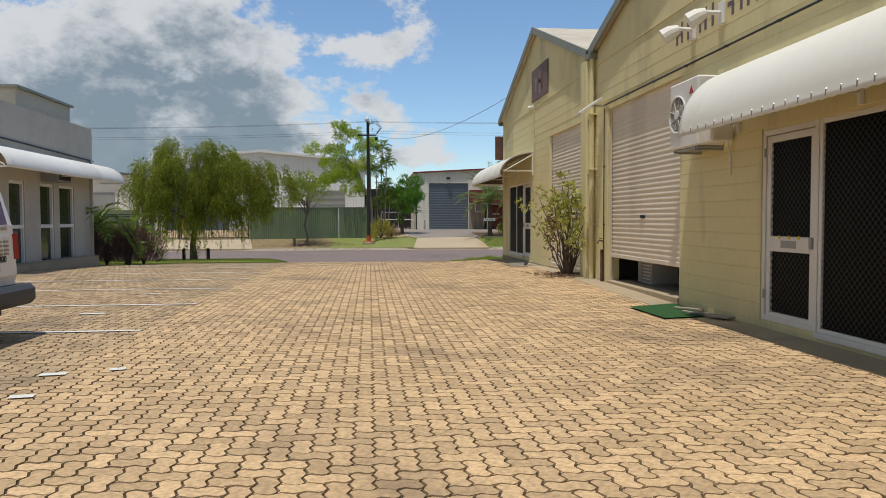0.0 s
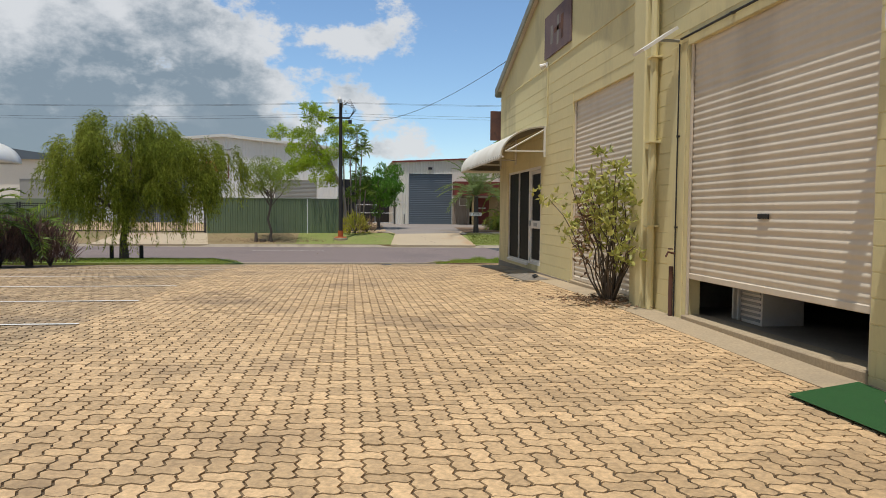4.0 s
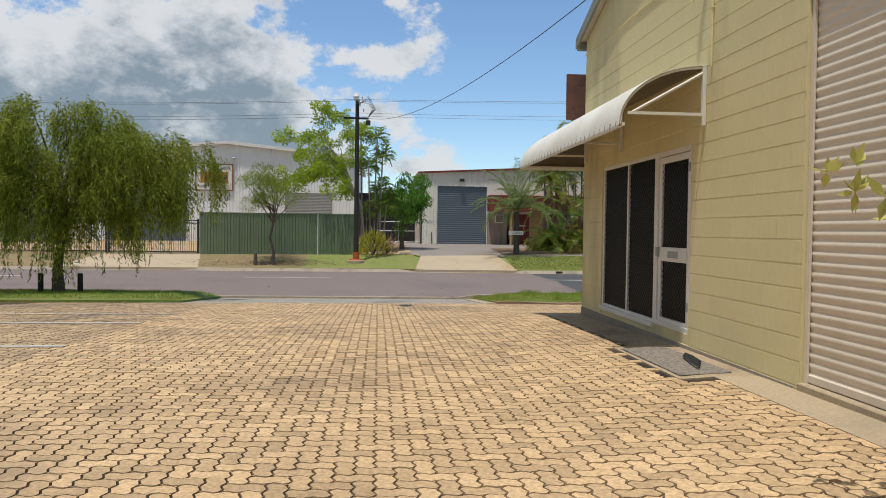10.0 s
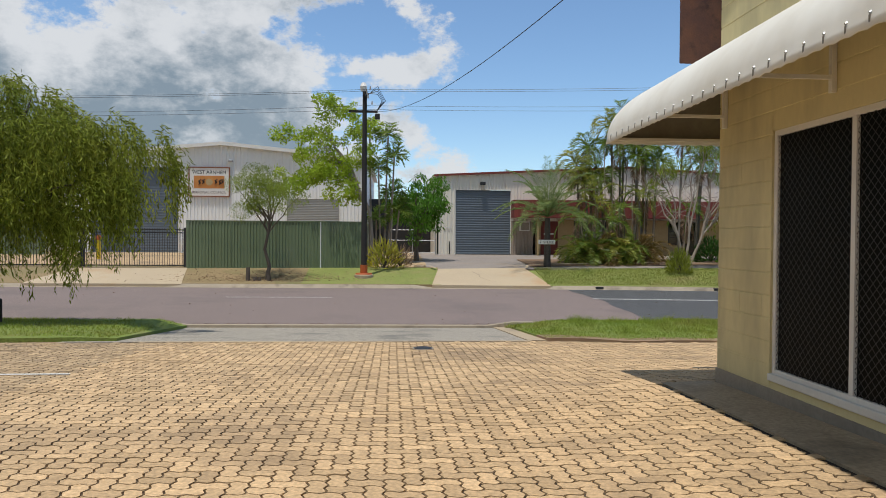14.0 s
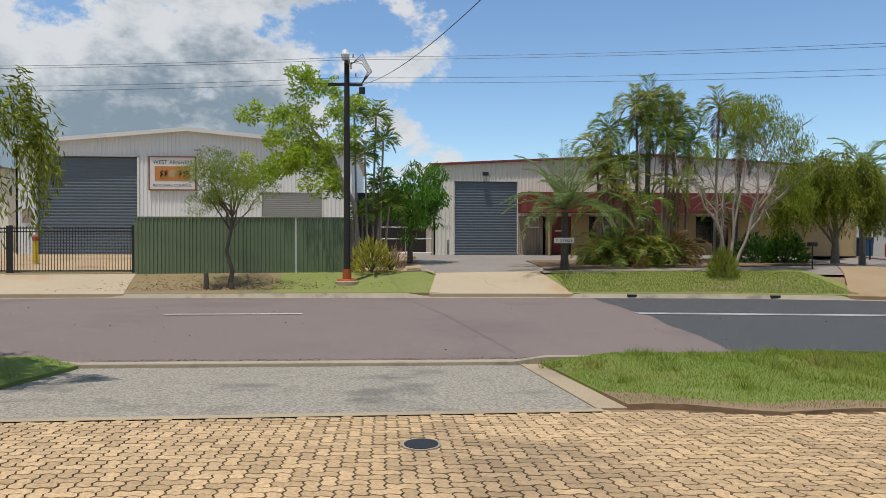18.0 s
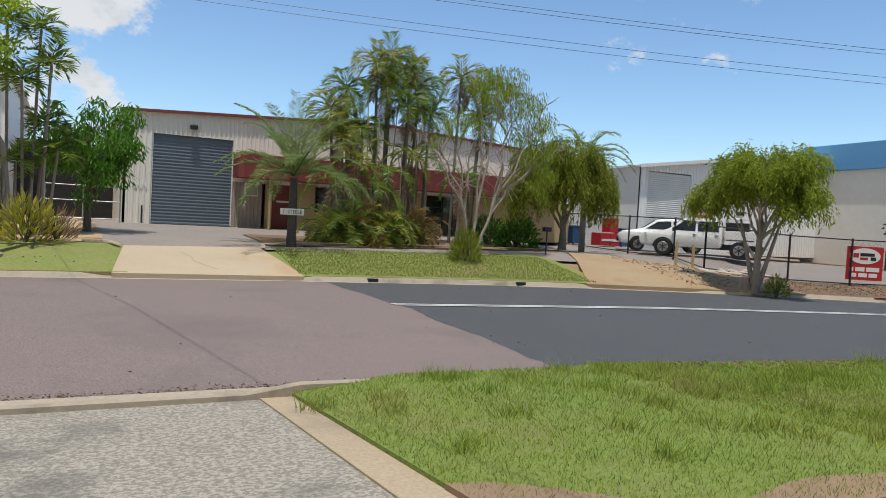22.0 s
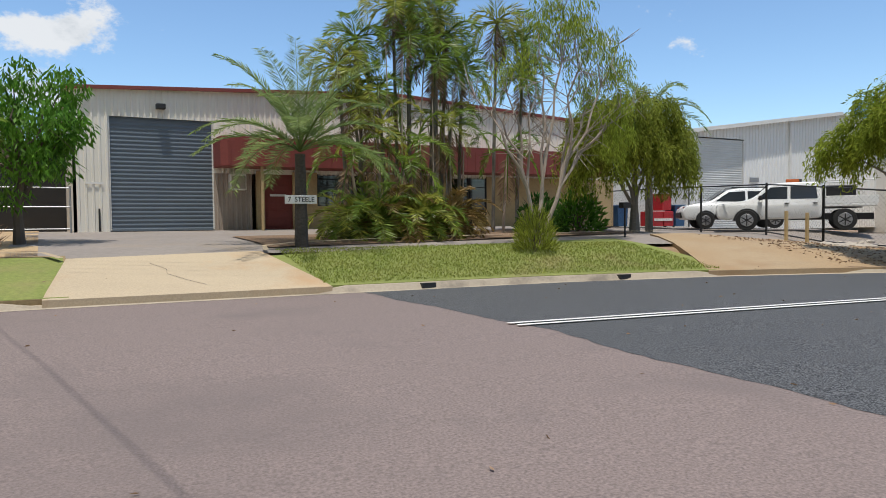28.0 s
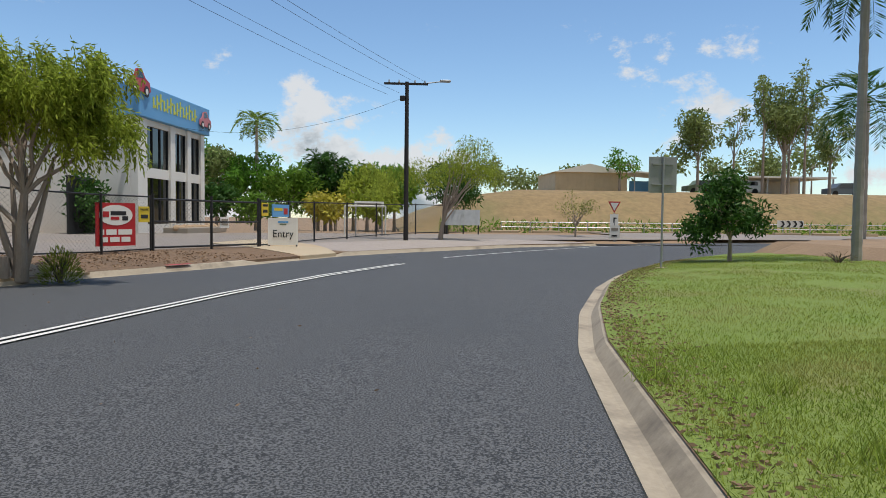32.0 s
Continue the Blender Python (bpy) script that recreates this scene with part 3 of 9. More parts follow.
# the far side of the street
sheet("verge_far_west", span(-60, 3.5, 0.6), lambda x: (far_k(x) + 0.12, far_k(x) + 3.6, 8), "grass_dry", 0.0, label="dry patchy grass verge", skirt=0.22)
sheet("verge_far_middle", span(7.5, 17.8, 0.5), lambda x: (far_k(x) + 0.12, far_k(x) + 3.6 + 0.15 * (x - 12), 8), "grass_far", 0.0, label="short green lawn verge", skirt=0.22)
sheet("verge_far_pole", span(-2.4, 3.45, 0.5), lambda x: (far_k(x) + 0.14, far_k(x) + 3.4, 8), "grass_far", 0.006, label="short green lawn verge at the pole", skirt=0.22)
sheet("forecourt_west", span(-60, 3.0, 0.8), lambda x: (far_k(x) + 3.3, far_k(x) + 20, 10), "paver_grey", -0.02, label="brown paved forecourt")
sheet("forecourt_middle", span(2.4, 24.5, 0.6), lambda x: (far_k(x) + 3.3, far_k(x) + 16, 10), "bitumen", -0.02, label="grey bitumen forecourt")
sheet("forecourt_east", span(23.5, 60, 0.8), lambda x: (far_k(x) + 4.5, far_k(x) + 30, 14), "bitumen", -0.01, label="grey bitumen yard of the workshop")
sheet("verge_far_east", span(20.2, 46, 0.6), lambda x: (far_k(x) + 0.12, far_k(x) + 5.2, 8), "dirt_litter", 0.0, label="bare brown earth verge with leaf litter", skirt=0.22)
sheet("gravel_bed", span(34.5, 46, 0.6), lambda x: (far_k(x) + 0.2, far_k(x) + 5.6, 6), "gravel", 0.012, label="pale gravel bed beside the gate")


def drive(name, x0, x1, flare0, flare1, y_out, material, label):
    """A driveway from the kerb up, wider at the street."""
    v, f = [], []
    n, m = 10, 8
    for i in range(n + 1):
        u = i / n
        for k in range(m + 1):
            w = k / m
            xa, xb = x0 - flare0 * (1 - w), x1 + flare1 * (1 - w)
            x = xa + (xb - xa) * u
            y = far_k(x) + 0.05 + (y_out(x) - far_k(x)) * w
            v.append((x, y, max(zg(x, y), -0.69) + 0.022 - (0.025 if k == 0 else 0)))
    for i in range(n):
        for k in range(m):
            a = i * (m + 1) + k
            f.append((a, a + m + 1, a + m + 2, a + 1))
    last = n * (m + 1)
    loop = list(range(0, last + 1, m + 1)) + list(range(last + 1, last + m + 1)) + list(range(last - 1, 0, -(m + 1))) + list(range(m - 1, 0, -1))
    i0 = len(v)
    v += [(v[k][0], v[k][1], v[k][2] - 0.3) for k in loop]
    f += [(loop[(j + 1) % len(loop)], loop[j], i0 + j, i0 + (j + 1) % len(loop)) for j in range(len(loop))]
    return structure(raw(name, v, f, material), label)


drive("drive_middle", 3.5, 7.5, 0.45, 0.5, lambda x: 49.6, "drive", "cream concrete driveway with a crack")
drive("drive_west", -12.8, -7.9, 0.9, 0.6, lambda x: 50.0, "drive", "pale concrete driveway to the sliding gate")
drive("drive_east", 19.6, 24.6, 2.6, -0.6, lambda x: 49.2 - 0.12 * (x - 20), "drive_stained", "orange-stained concrete driveway")
drive("drive_gate", 36.5, 40.5, 5.2, -7.0, lambda x: 42.3 - 0.3 * (x - 36.5), "drive", "concrete driveway to the mesh gates")


def strip(name, pts, width, material, off, label):
    """A flat painted or sealed line along points on the road."""
    v, f = [], []
    fine = []
    for (xa, ya), (xb, yb) in zip(pts, pts[1:]):
        n = max(1, int(math.hypot(xb - xa, yb - ya) / 0.5))
        fine += [(xa + (xb - xa) * i / n, ya + (yb - ya) * i / n) for i in range(n)]
    fine.append(pts[-1])
    for i, p in enumerate(fine):
        a, b = fine[max(0, i - 1)], fine[min(len(fine) - 1, i + 1)]
        d = Vector((b[0] - a[0], b[1] - a[1])).normalized()
        for s in (-1, 1):
            x, y = p[0] - d.y * s * width / 2, p[1] + d.x * s * width / 2
            v.append((x, y, zg(x, y) + off))
        if i:
            f.append((2 * i - 2, 2 * i - 1, 2 * i + 1, 2 * i))
    for q in f[:1]:
        pa, pb, pc = (Vector(v[k]) for k in q[:3])
        if (pb - pa).cross(pc - pa).z < 0:
            f = [t[::-1] for t in f]
    return structure(raw(name, v, f, material), label)


CENTRE = [(8.15, 40.35), (14.8, 39.35), (20.0, 37.95), (24, 36.6), (28.4, 34.75)]
for s in (-1, 1):
    strip("lane_line", [(x, y + 0.105 * s) for x, y in CENTRE], 0.10, "line", 0.022, "white painted double centre line")
strip("lane_line", [(31.7, 33.2), (37, 29.4), (42.8, 24.6), (48, 18)], 0.12, "line", 0.03, "white painted centre line")
strip("lane_dash", [(-4.06, 40.72), (-0.58, 40.72)], 0.10, "line", 0.03, "white painted centre dash")
strip("lane_dash", [(-16.0, 40.85), (-12.4, 40.83)], 0.10, "line", 0.03, "white painted centre dash")
strip("kerb_mark", [(25.9, far_k(25.9) + 0.1), (26.6, far_k(26.6) + 0.1)], 0.14, "signred", 0.035, "red paint mark on the kerb")
for xc, yc, pts in ((0, 0, [(5.0, 48.9), (5.25, 48.3), (5.2, 47.9), (5.5, 47.3), (5.75, 46.9)]),):
    strip("drive_crack", pts, 0.010, "tar", 0.027, "dark crack in the driveway")
# garden edging beside the middle drive
strip("garden_edge", [(7.55, 49.3), (7.7, 50.0), (8.6, 50.4), (12, 50.6), (18.6, 50.2), (20.1, 49.3)], 0.12, "concrete", 0.10, "low concrete garden edging")
strip("garden_edge", [(3.4, 49.4), (3.1, 50.0), (1.6, 50.3)], 0.12, "concrete", 0.10, "low concrete garden edging")
sheet("garden_bed", span(7.9, 20, 0.6), lambda x: (50.3, 54.2, 6), "dirt_litter", 0.012, label="mulched garden bed under palms")
for x in (10.0, 14.75):
    t = thing("drain_slot", "dark kerb drain slot", "drain", "kerb drains", at=(x, far_k(x), -0.75))
    under_later = part("slot", boxed(-0.16, 0.16, -0.02, 0.10, 0.0, 0.10), "black", t)
# things let into the ground
t = thing("manhole_cover", "round cast iron cover set in the paving", "manhole", at=(1.88, 28.05, zg(1.88, 28.05)))
part("rim", tubed([(0, 0, -0.03), (0, 0, 0.016)], 0.17, 20), "plinth", t)
part("lid", tubed([(0, 0, -0.03), (0, 0, 0.022)], 0.145, 20), "black", t)

# ---- the two gabled units with painted block walls ----
WX, WT = 4.68, 0.22


def under(t, *obs):
    """Hang meshes that were built in place under a thing."""
    for o in obs:
        o.parent = t
        o.matrix_parent_inverse = t.matrix_basis.inverted()
    return t


def gable_top(y0, y1, ya, z_eave, z_apex):
    return lambda y: z_eave + (z_apex - z_eave) * (1 - abs(y - ya) / ((ya - y0) if y < ya else (y1 - ya)))


def gable_wall(name, y0, y1, ya, z_eave, z_apex, holes, label=""):
    """A wall along y with a gabled top and openings (ya, yb, za, zb); the block faces stand 6 mm proud of it."""
    cuts = sorted({y0, y1, ya, *[h[0] for h in holes], *[h[1] for h in holes]})
    top = gable_top(y0, y1, ya, z_eave, z_apex)
    bm = bmesh.new()
    for a, b in zip(cuts, cuts[1:]):
        mid, z = (a + b) / 2, -0.4
        for h in sorted(h for h in holes if h[0] < mid < h[1]):
            if h[2] > z:
                prism(bm, [(a, z), (b, z), (b, h[2]), (a, h[2])], "x", WX + 0.006, WX + WT)
            z = h[3]
        prism(bm, [(a, z), (b, z), (b, top(b)), (a, top(a))], "x", WX + 0.006, WX + WT)
    bmesh.ops.remove_doubles(bm, verts=bm.verts[:], dist=1e-4)
    return structure(part(name, bm, "block"), label)


UNITS = {
    "north": dict(y0=14.05, y1=23.85, ya=19.0, z1=6.2, holes=[(14.52, 17.62, -0.4, 3.26), (19.72, 22.85, 0.14, 2.26)]),
    "south": dict(y0=-5.0, y1=14.05, ya=4.53, z1=7.4, holes=[(10.08, 13.2, -0.4, 3.26), (4.0, 7.92, 0.05, 2.2)]),
}
DEPTH = 8.5
walls = {}
for nm, u in UNITS.items():
    walls[nm] = gable_wall("wall_unit_" + nm, u["y0"], u["y1"], u["ya"], 4.45, u["z1"], u["holes"], "yellow painted concrete block gable wall")
    for ye in (u["y0"], u["y1"]):
        s = 0.16 if ye == u["y1"] else -0.02
        bm = prismed([(ye + s, 4.44), (u["ya"], u["z1"] + 0.03), (u["ya"], u["z1"] + 0.09), (ye + s, 4.50)], "x", WX - 0.10, WX + DEPTH)
        structure(part("roof_" + nm, bm, "roof"), "rust-flecked cream sheet metal roof")
        bm = prismed([(ye + s, 4.36), (u["ya"], u["z1"] - 0.06), (u["ya"], u["z1"] + 0.11), (ye + s, 4.53)], "x", WX - 0.14, WX - 0.10)
        structure(part("bargeboard", bm, "gutter"), "grey-green metal barge flashing")
structure(part("gutter_valley", boxed(WX - 0.16, WX + DEPTH, 13.9, 14.2, 4.36, 4.47), "gutter"), "grey-green valley gutter")
structure(part("gutter_side", boxed(WX - 0.1, WX + DEPTH, 23.92, 24.06, 4.34, 4.46), "gutter"), "grey-green eaves gutter")
structure(part("wall_side", boxed(WX + WT, WX + DEPTH, 23.63, 23.85, -0.6, 4.45), "block"), "yellow painted block side wall")
structure(part("wall_rear", boxed(WX + DEPTH - 0.2, WX + DEPTH, -5, 23.6, -0.6, 7.0), "block"), "yellow painted block rear wall")
structure(part("wall_south", boxed(WX + WT, WX + DEPTH, -5, -4.8, -0.6, 4.45), "block"), "yellow painted block wall")
structure(part("floor", boxed(WX + 0.05, WX + DEPTH, -4.9, 23.6, -0.3, 0.04), "plinth"), "grey concrete workshop slab")
structure(part("ceiling", boxed(WX + WT, WX + DEPTH - 0.2, -4.8, 23.6, 3.7, 3.78), "dark"), "dark workshop ceiling")
structure(part("wall_party", boxed(WX + WT, WX + DEPTH - 0.2, 13.95, 14.15, 0.04, 3.7), "plinth"), "unlit concrete block party wall")
structure(part("plinth", boxed(WX - 0.012, WX + 0.004, 17.7, 23.86, -0.5, 0.02), "plinth"), "stained concrete plinth")
sheet("footpath", span(4.25, 4.67, 0.14), lambda x: (-5, 18.2, 24), "concrete", 0.006, label="worn pale concrete strip along the wall", skirt=0.05)
sheet("footpath_edge", span(3.93, 4.67, 0.37), lambda x: (18.2, 20.05, 4), "strip_worn", 0.004, label="pale concrete surround of the pit", skirt=0.05)
sheet("footpath_north", span(4.12, 4.67, 0.22), lambda x: (20.05, 23.9, 8), "strip_worn", 0.006, label="stained concrete strip along the wall", skirt=0.05)

# pier and downpipes between the doors
structure(part("pier", boxed(WX - 0.16, WX + 0.004, 14.08, 14.48, -0.3, 4.36, 0.02), "block"), "yellow painted pier")
structure(part("pier", boxed(WX - 0.012, WX + 0.004, 13.22, 13.62, -0.3, 3.3, 0.006), "block"), "yellow painted block pier")


def pipe(name, pts, r, material, label, cat="pipe"):
    t = thing(name, label, cat, "", at=pts[0])
    under(t, part("run", tubed(pts, r, 8), material))
    for p, q in zip(pts, pts[1:]):
        n = int((Vector(q) - Vector(p)).length / 1.2)
        for i in range(1, n + 1):
            c = Vector(p).lerp(Vector(q), i / (n + 1))
            under(t, part("clip", boxed(c.x - r * 1.4, WX + 0.006, c.y - r * 1.6, c.y + r * 1.6, c.z - 0.012, c.z + 0.012), material))
    return t


pipe("downpipe", [(WX - 0.08, 13.98, 4.36), (WX - 0.08, 13.98, 0.02)], 0.05, "block", "yellow painted downpipe beside the pier")
t = pipe("water_pipe", [(WX - 0.035, 13.36, 3.3), (WX - 0.035, 13.36, 0.0)], 0.009, "black", "thin dark water pipe with a garden tap")
under(t, part("tap", tubed([(WX - 0.035, 13.36, 0.78), (WX - 0.12, 13.36, 0.80), (WX - 0.15, 13.36, 0.74)], 0.014, 6), "rust"), part("tap_handle", boxed(WX - 0.11, WX - 0.07, 13.33, 13.39, 0.83, 0.845), "rust"),
      part("standpipe", tubed([(WX - 0.05, 13.42, 0.0), (WX - 0.05, 13.42, 0.62)], 0.028, 8), "rust", None))
pipe("conduit", [(WX - 0.02, 13.36, 3.36), (WX - 0.02, -4, 3.36)], 0.014, "black", "black conduit along the wall")
pipe("conduit", [(WX - 0.02, 19.25, 4.22), (WX - 0.02, 19.25, 3.0)], 0.012, "block", "thin painted conduit below the spotlight")
structure(part("band", boxed(WX - 0.012, WX + 0.004, 14.5, 23.86, 4.21, 4.24), "block"), "painted sheet joint under the gable")
structure(part("band", boxed(WX - 0.012, WX + 0.004, -5, 14.0, 4.21, 4.24), "block"), "painted sheet joint under the gable")


def roller(y0, y1, z0, z1, label):
    """Horizontally ribbed curtain in an opening, with its bottom rail, guides and lock."""
    t = thing("roller_door", label, "roller door", "roller doors of the units", at=(WX + 0.2, (y0 + y1) / 2, z0))
    n = int((z1 + 0.2 - z0) / 0.0125)
    v, f = [], []
    for i in range(n + 1):
        z = z0 + 0.06 + (z1 + 0.14 - z0) * i / n
        x = WX + 0.066 + 0.0055 * math.sin(2 * math.pi * (z - z1) / 0.082)
        v += [(x, y0, z), (x, y1, z)]
        if i:
            f.append((2 * i - 2, 2 * i - 1, 2 * i + 1, 2 * i))
    under(t, raw("curtain", v, f, "roller", smooth=True))
    under(t, part("bottom_rail", boxed(WX + 0.05, WX + 0.09, y0 + 0.03, y1 - 0.03, z0, z0 + 0.07, 0.008), "roller"))
    for y in (y0, y1 - 0.06):
        under(t, part("guide", boxed(WX + 0.035, WX + 0.056, y + 0.01, y + 0.05, 0.05, z1 + 0.1), "roller"))
    lock = under(t, part("lock", boxed(WX + 0.04, WX + 0.062, (y0 + y1) / 2 - 0.09, (y0 + y1) / 2 + 0.09, 1.22, 1.27, 0.006), "black"))
    return t


roller(14.52, 17.62, 0.07, 3.26, "closed cream ribbed steel roller door")
roller(10.08, 13.2, 0.49, 3.26, "cream ribbed steel roller door left slightly open")
structure(part("threshold", boxed(WX - 0.02, WX + 0.3, 14.52, 17.62, -0.2, 0.065, 0.01), "concrete"), "pale concrete door sill")
structure(part("threshold", boxed(WX - 0.02, WX + 0.3, 10.08, 13.2, -0.2, 0.055, 0.01), "concrete"), "pale concrete door sill")
for i, (y, lean) in enumerate(((12.95, 0.10), (12.84, 0.14), (12.74, 0.16), (12.55, 0.12))):
    t = thing("leaning_panel", "white framed flyscreen panel leaning inside the door", "panel", "panels inside the door", at=(WX + 0.75, y, 0.04))
    fr = bmesh.new()
    w = 0.42 if i == 3 else 0.03
    part("panel", boxed(-0.25, 0.25, -w / 2, w / 2, 0.0, 0.42 + 0.1 * (i % 2), 0.006), "white", t)
    if i == 3:
        for k in range(6):
            part("bar", boxed(-0.265, -0.252, -w / 2 + 0.02, w / 2 - 0.02, 0.04 + 0.06 * k, 0.07 + 0.06 * k), "metal", t)


def awning(y0, y1, R, H, z0, hip=0.0):
    """A curved hood along the wall; hip: how far a curved end panel turns the corner at the far end."""
    t = thing("awning", "curved white sheet metal awning with a riveted scalloped edge", "awning", "awnings of the units", at=(WX, (y0 + y1) / 2, z0))
    n = 16
    angles = [math.pi / 2 * k / n for k in range(n + 1)]
    ny = int((y1 - y0) / 0.065)
    v, f = [], []
    for j in range(ny + 1):
        u = j / ny
        for k in range(n + 2):
            a = angles[min(k, n)]
            end = y1 - hip + hip * math.sin(a)
            wave = 0.004 * (j % 2)
            low = k == n + 1
            v.append((WX - R * math.sin(a) - wave - (0.012 if low else 0), y0 + (end - y0) * u, z0 + H * math.cos(a) - ((0.05 + 3 * wave) if low else 0)))
    m = n + 2
    for j in range(ny):
        for k in range(m - 1):
            a = j * m + k
            f.append((a, a + 1, a + m + 1, a + m))
    c = raw("canopy", v, f, "awning", smooth=True)
    c.modifiers.new("thick", "SOLIDIFY").thickness = 0.006
    under(t, c)
    if hip:
        v, f = [], []
        nx = int((R + 2.2) / 0.065)
        for j in range(nx + 1):
            for k in range(n + 2):
                a = angles[min(k, n)]
                v.append((WX + 2.2 - (R * math.sin(a) + 2.2) * j / nx, y1 - hip + hip * math.sin(a) + 0.004 * (j % 2), z0 + H * math.cos(a) - ((0.05 + 0.012 * (j % 2)) if k == n + 1 else 0)))
        f = [(j * m + k, (j + 1) * m + k, (j + 1) * m + k + 1, j * m + k + 1) for j in range(nx) for k in range(m - 1)]
        c = raw("end_panel", v, f, "awning", smooth=True)
        c.modifiers.new("thick", "SOLIDIFY").thickness = 0.006
        under(t, c)
        seam = [(WX - (R + 0.004) * math.sin(a), y1 - hip + (hip + 0.004) * math.sin(a), z0 + (H + 0.004) * math.cos(a)) for a in angles]
        under(t, part("hip_seam", tubed(seam, 0.007, 5), "plinth"))
    # added dark sheet just below the canopy, standing in for its shade
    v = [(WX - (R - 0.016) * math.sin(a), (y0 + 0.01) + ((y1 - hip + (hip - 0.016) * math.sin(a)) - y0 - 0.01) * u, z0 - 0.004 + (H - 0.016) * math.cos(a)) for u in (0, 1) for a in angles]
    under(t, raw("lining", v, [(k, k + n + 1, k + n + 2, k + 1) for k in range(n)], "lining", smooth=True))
    if hip:
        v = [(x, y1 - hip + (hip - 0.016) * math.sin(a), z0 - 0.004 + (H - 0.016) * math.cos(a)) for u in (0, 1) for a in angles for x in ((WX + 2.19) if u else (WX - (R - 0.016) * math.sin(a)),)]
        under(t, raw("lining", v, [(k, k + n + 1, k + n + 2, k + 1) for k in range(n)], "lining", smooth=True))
    for j in range(int((y1 - y0) / 0.19)):
        y = y0 + 0.08 + 0.19 * j
        under(t, part("rivet", tubed([(WX - R - 0.002, y, z0 + 0.025), (WX - R - 0.014, y, z0 + 0.02)], [0.011, 0.007], 6), "metal"))
        under(t, part("rust_streak", boxed(WX - R - 0.0145, WX - R - 0.0125, y - 0.006, y + 0.006, z0 - 0.035, z0 + 0.012), "barkgrey"))
    zb = z0 + 0.10
    for y in (y0 + 0.02, (y0 + y1) / 2, min(y1 - 0.02, 23.7)):
        under(t, part("brace", boxed(WX - R + 0.09, WX, y - 0.015, y + 0.015, zb, zb + 0.03), "awning"))
        under(t, part("brace", tubed([(WX - 0.02, y, z0 + H - 0.06), (WX - R + 0.14, y, zb + 0.02)], 0.017, 6), "awning"))
        under(t, part("post", boxed(WX - 0.045, WX - 0.005, y - 0.02, y + 0.02, z0, z0 + H), "awning"))
    under(t, part("rail", boxed(WX - R + 0.03, WX - R + 0.06, y0, y1 - 0.03, z0 - 0.02, z0 + 0.01), "awning"))
    for y in (y0 + 0.02,) if hip else (y0 + 0.02, y1 - 0.02):
        hoop = [(WX - (R - 0.012) * math.sin(a), y, z0 + (H - 0.012) * math.cos(a)) for a in angles[::2]]
        under(t, part("hoop", tubed(hoop, 0.013, 6), "awning"))
    if hip:
        under(t, part("end_rail", boxed(WX - R + 0.04, WX + 2.2, y1 - 0.05, y1 - 0.02, z0 - 0.02, z0 + 0.01), "awning"))
    return t


awning(19.38, 24.55, 0.94, 0.62, 2.41, 0.70)
awning(4.05, 8.43, 0.75, 0.74, 2.24)


def mesh_pane(y0, y1, z0, z1, x):
    """Dark glass behind a diamond security grille."""
    g = part("pane", boxed(x + 0.03, x + 0.036, y0, y1, z0, z1), "dark")
    v, f = [], []
    step, w = 0.075, 0.004

    def bar(a, b):
        d = Vector((b[0] - a[0], b[1] - a[1])).normalized()
        n = Vector((-d.y, d.x)) * w
        i = len(v)
        v.extend([(x + 0.012, a[0] + n.x, a[1] + n.y), (x + 0.012, a[0] - n.x, a[1] - n.y), (x + 0.012, b[0] - n.x, b[1] - n.y), (x + 0.012, b[0] + n.x, b[1] + n.y)])
        f.append((i, i + 1, i + 2, i + 3))

    hgt, wid = z1 - z0, y1 - y0
    k = -hgt
    while k < wid:
        a0, a1 = max(0, k), min(wid, k + hgt)
        if a1 > a0:
            bar((y0 + a0, z0 + a0 - k), (y0 + a1, z0 + a1 - k))
            bar((y0 + a0, z1 - (a0 - k)), (y0 + a1, z1 - (a1 - k)))
        k += step
    grille = raw("grille", v, f, "screen")
    return g, grille


def frame_bars(name, y0, y1, z0, z1, w, d, x, material="white"):
    out = []
    for a, b, c, e in ((y0, y0 + w, z0, z1), (y1 - w, y1, z0, z1), (y0 + w, y1 - w, z0, z0 + w), (y0 + w, y1 - w, z1 - w, z1)):
        out.append(part(name, boxed(x, x + d, a, b, c, e, 0.004), material))
    return out


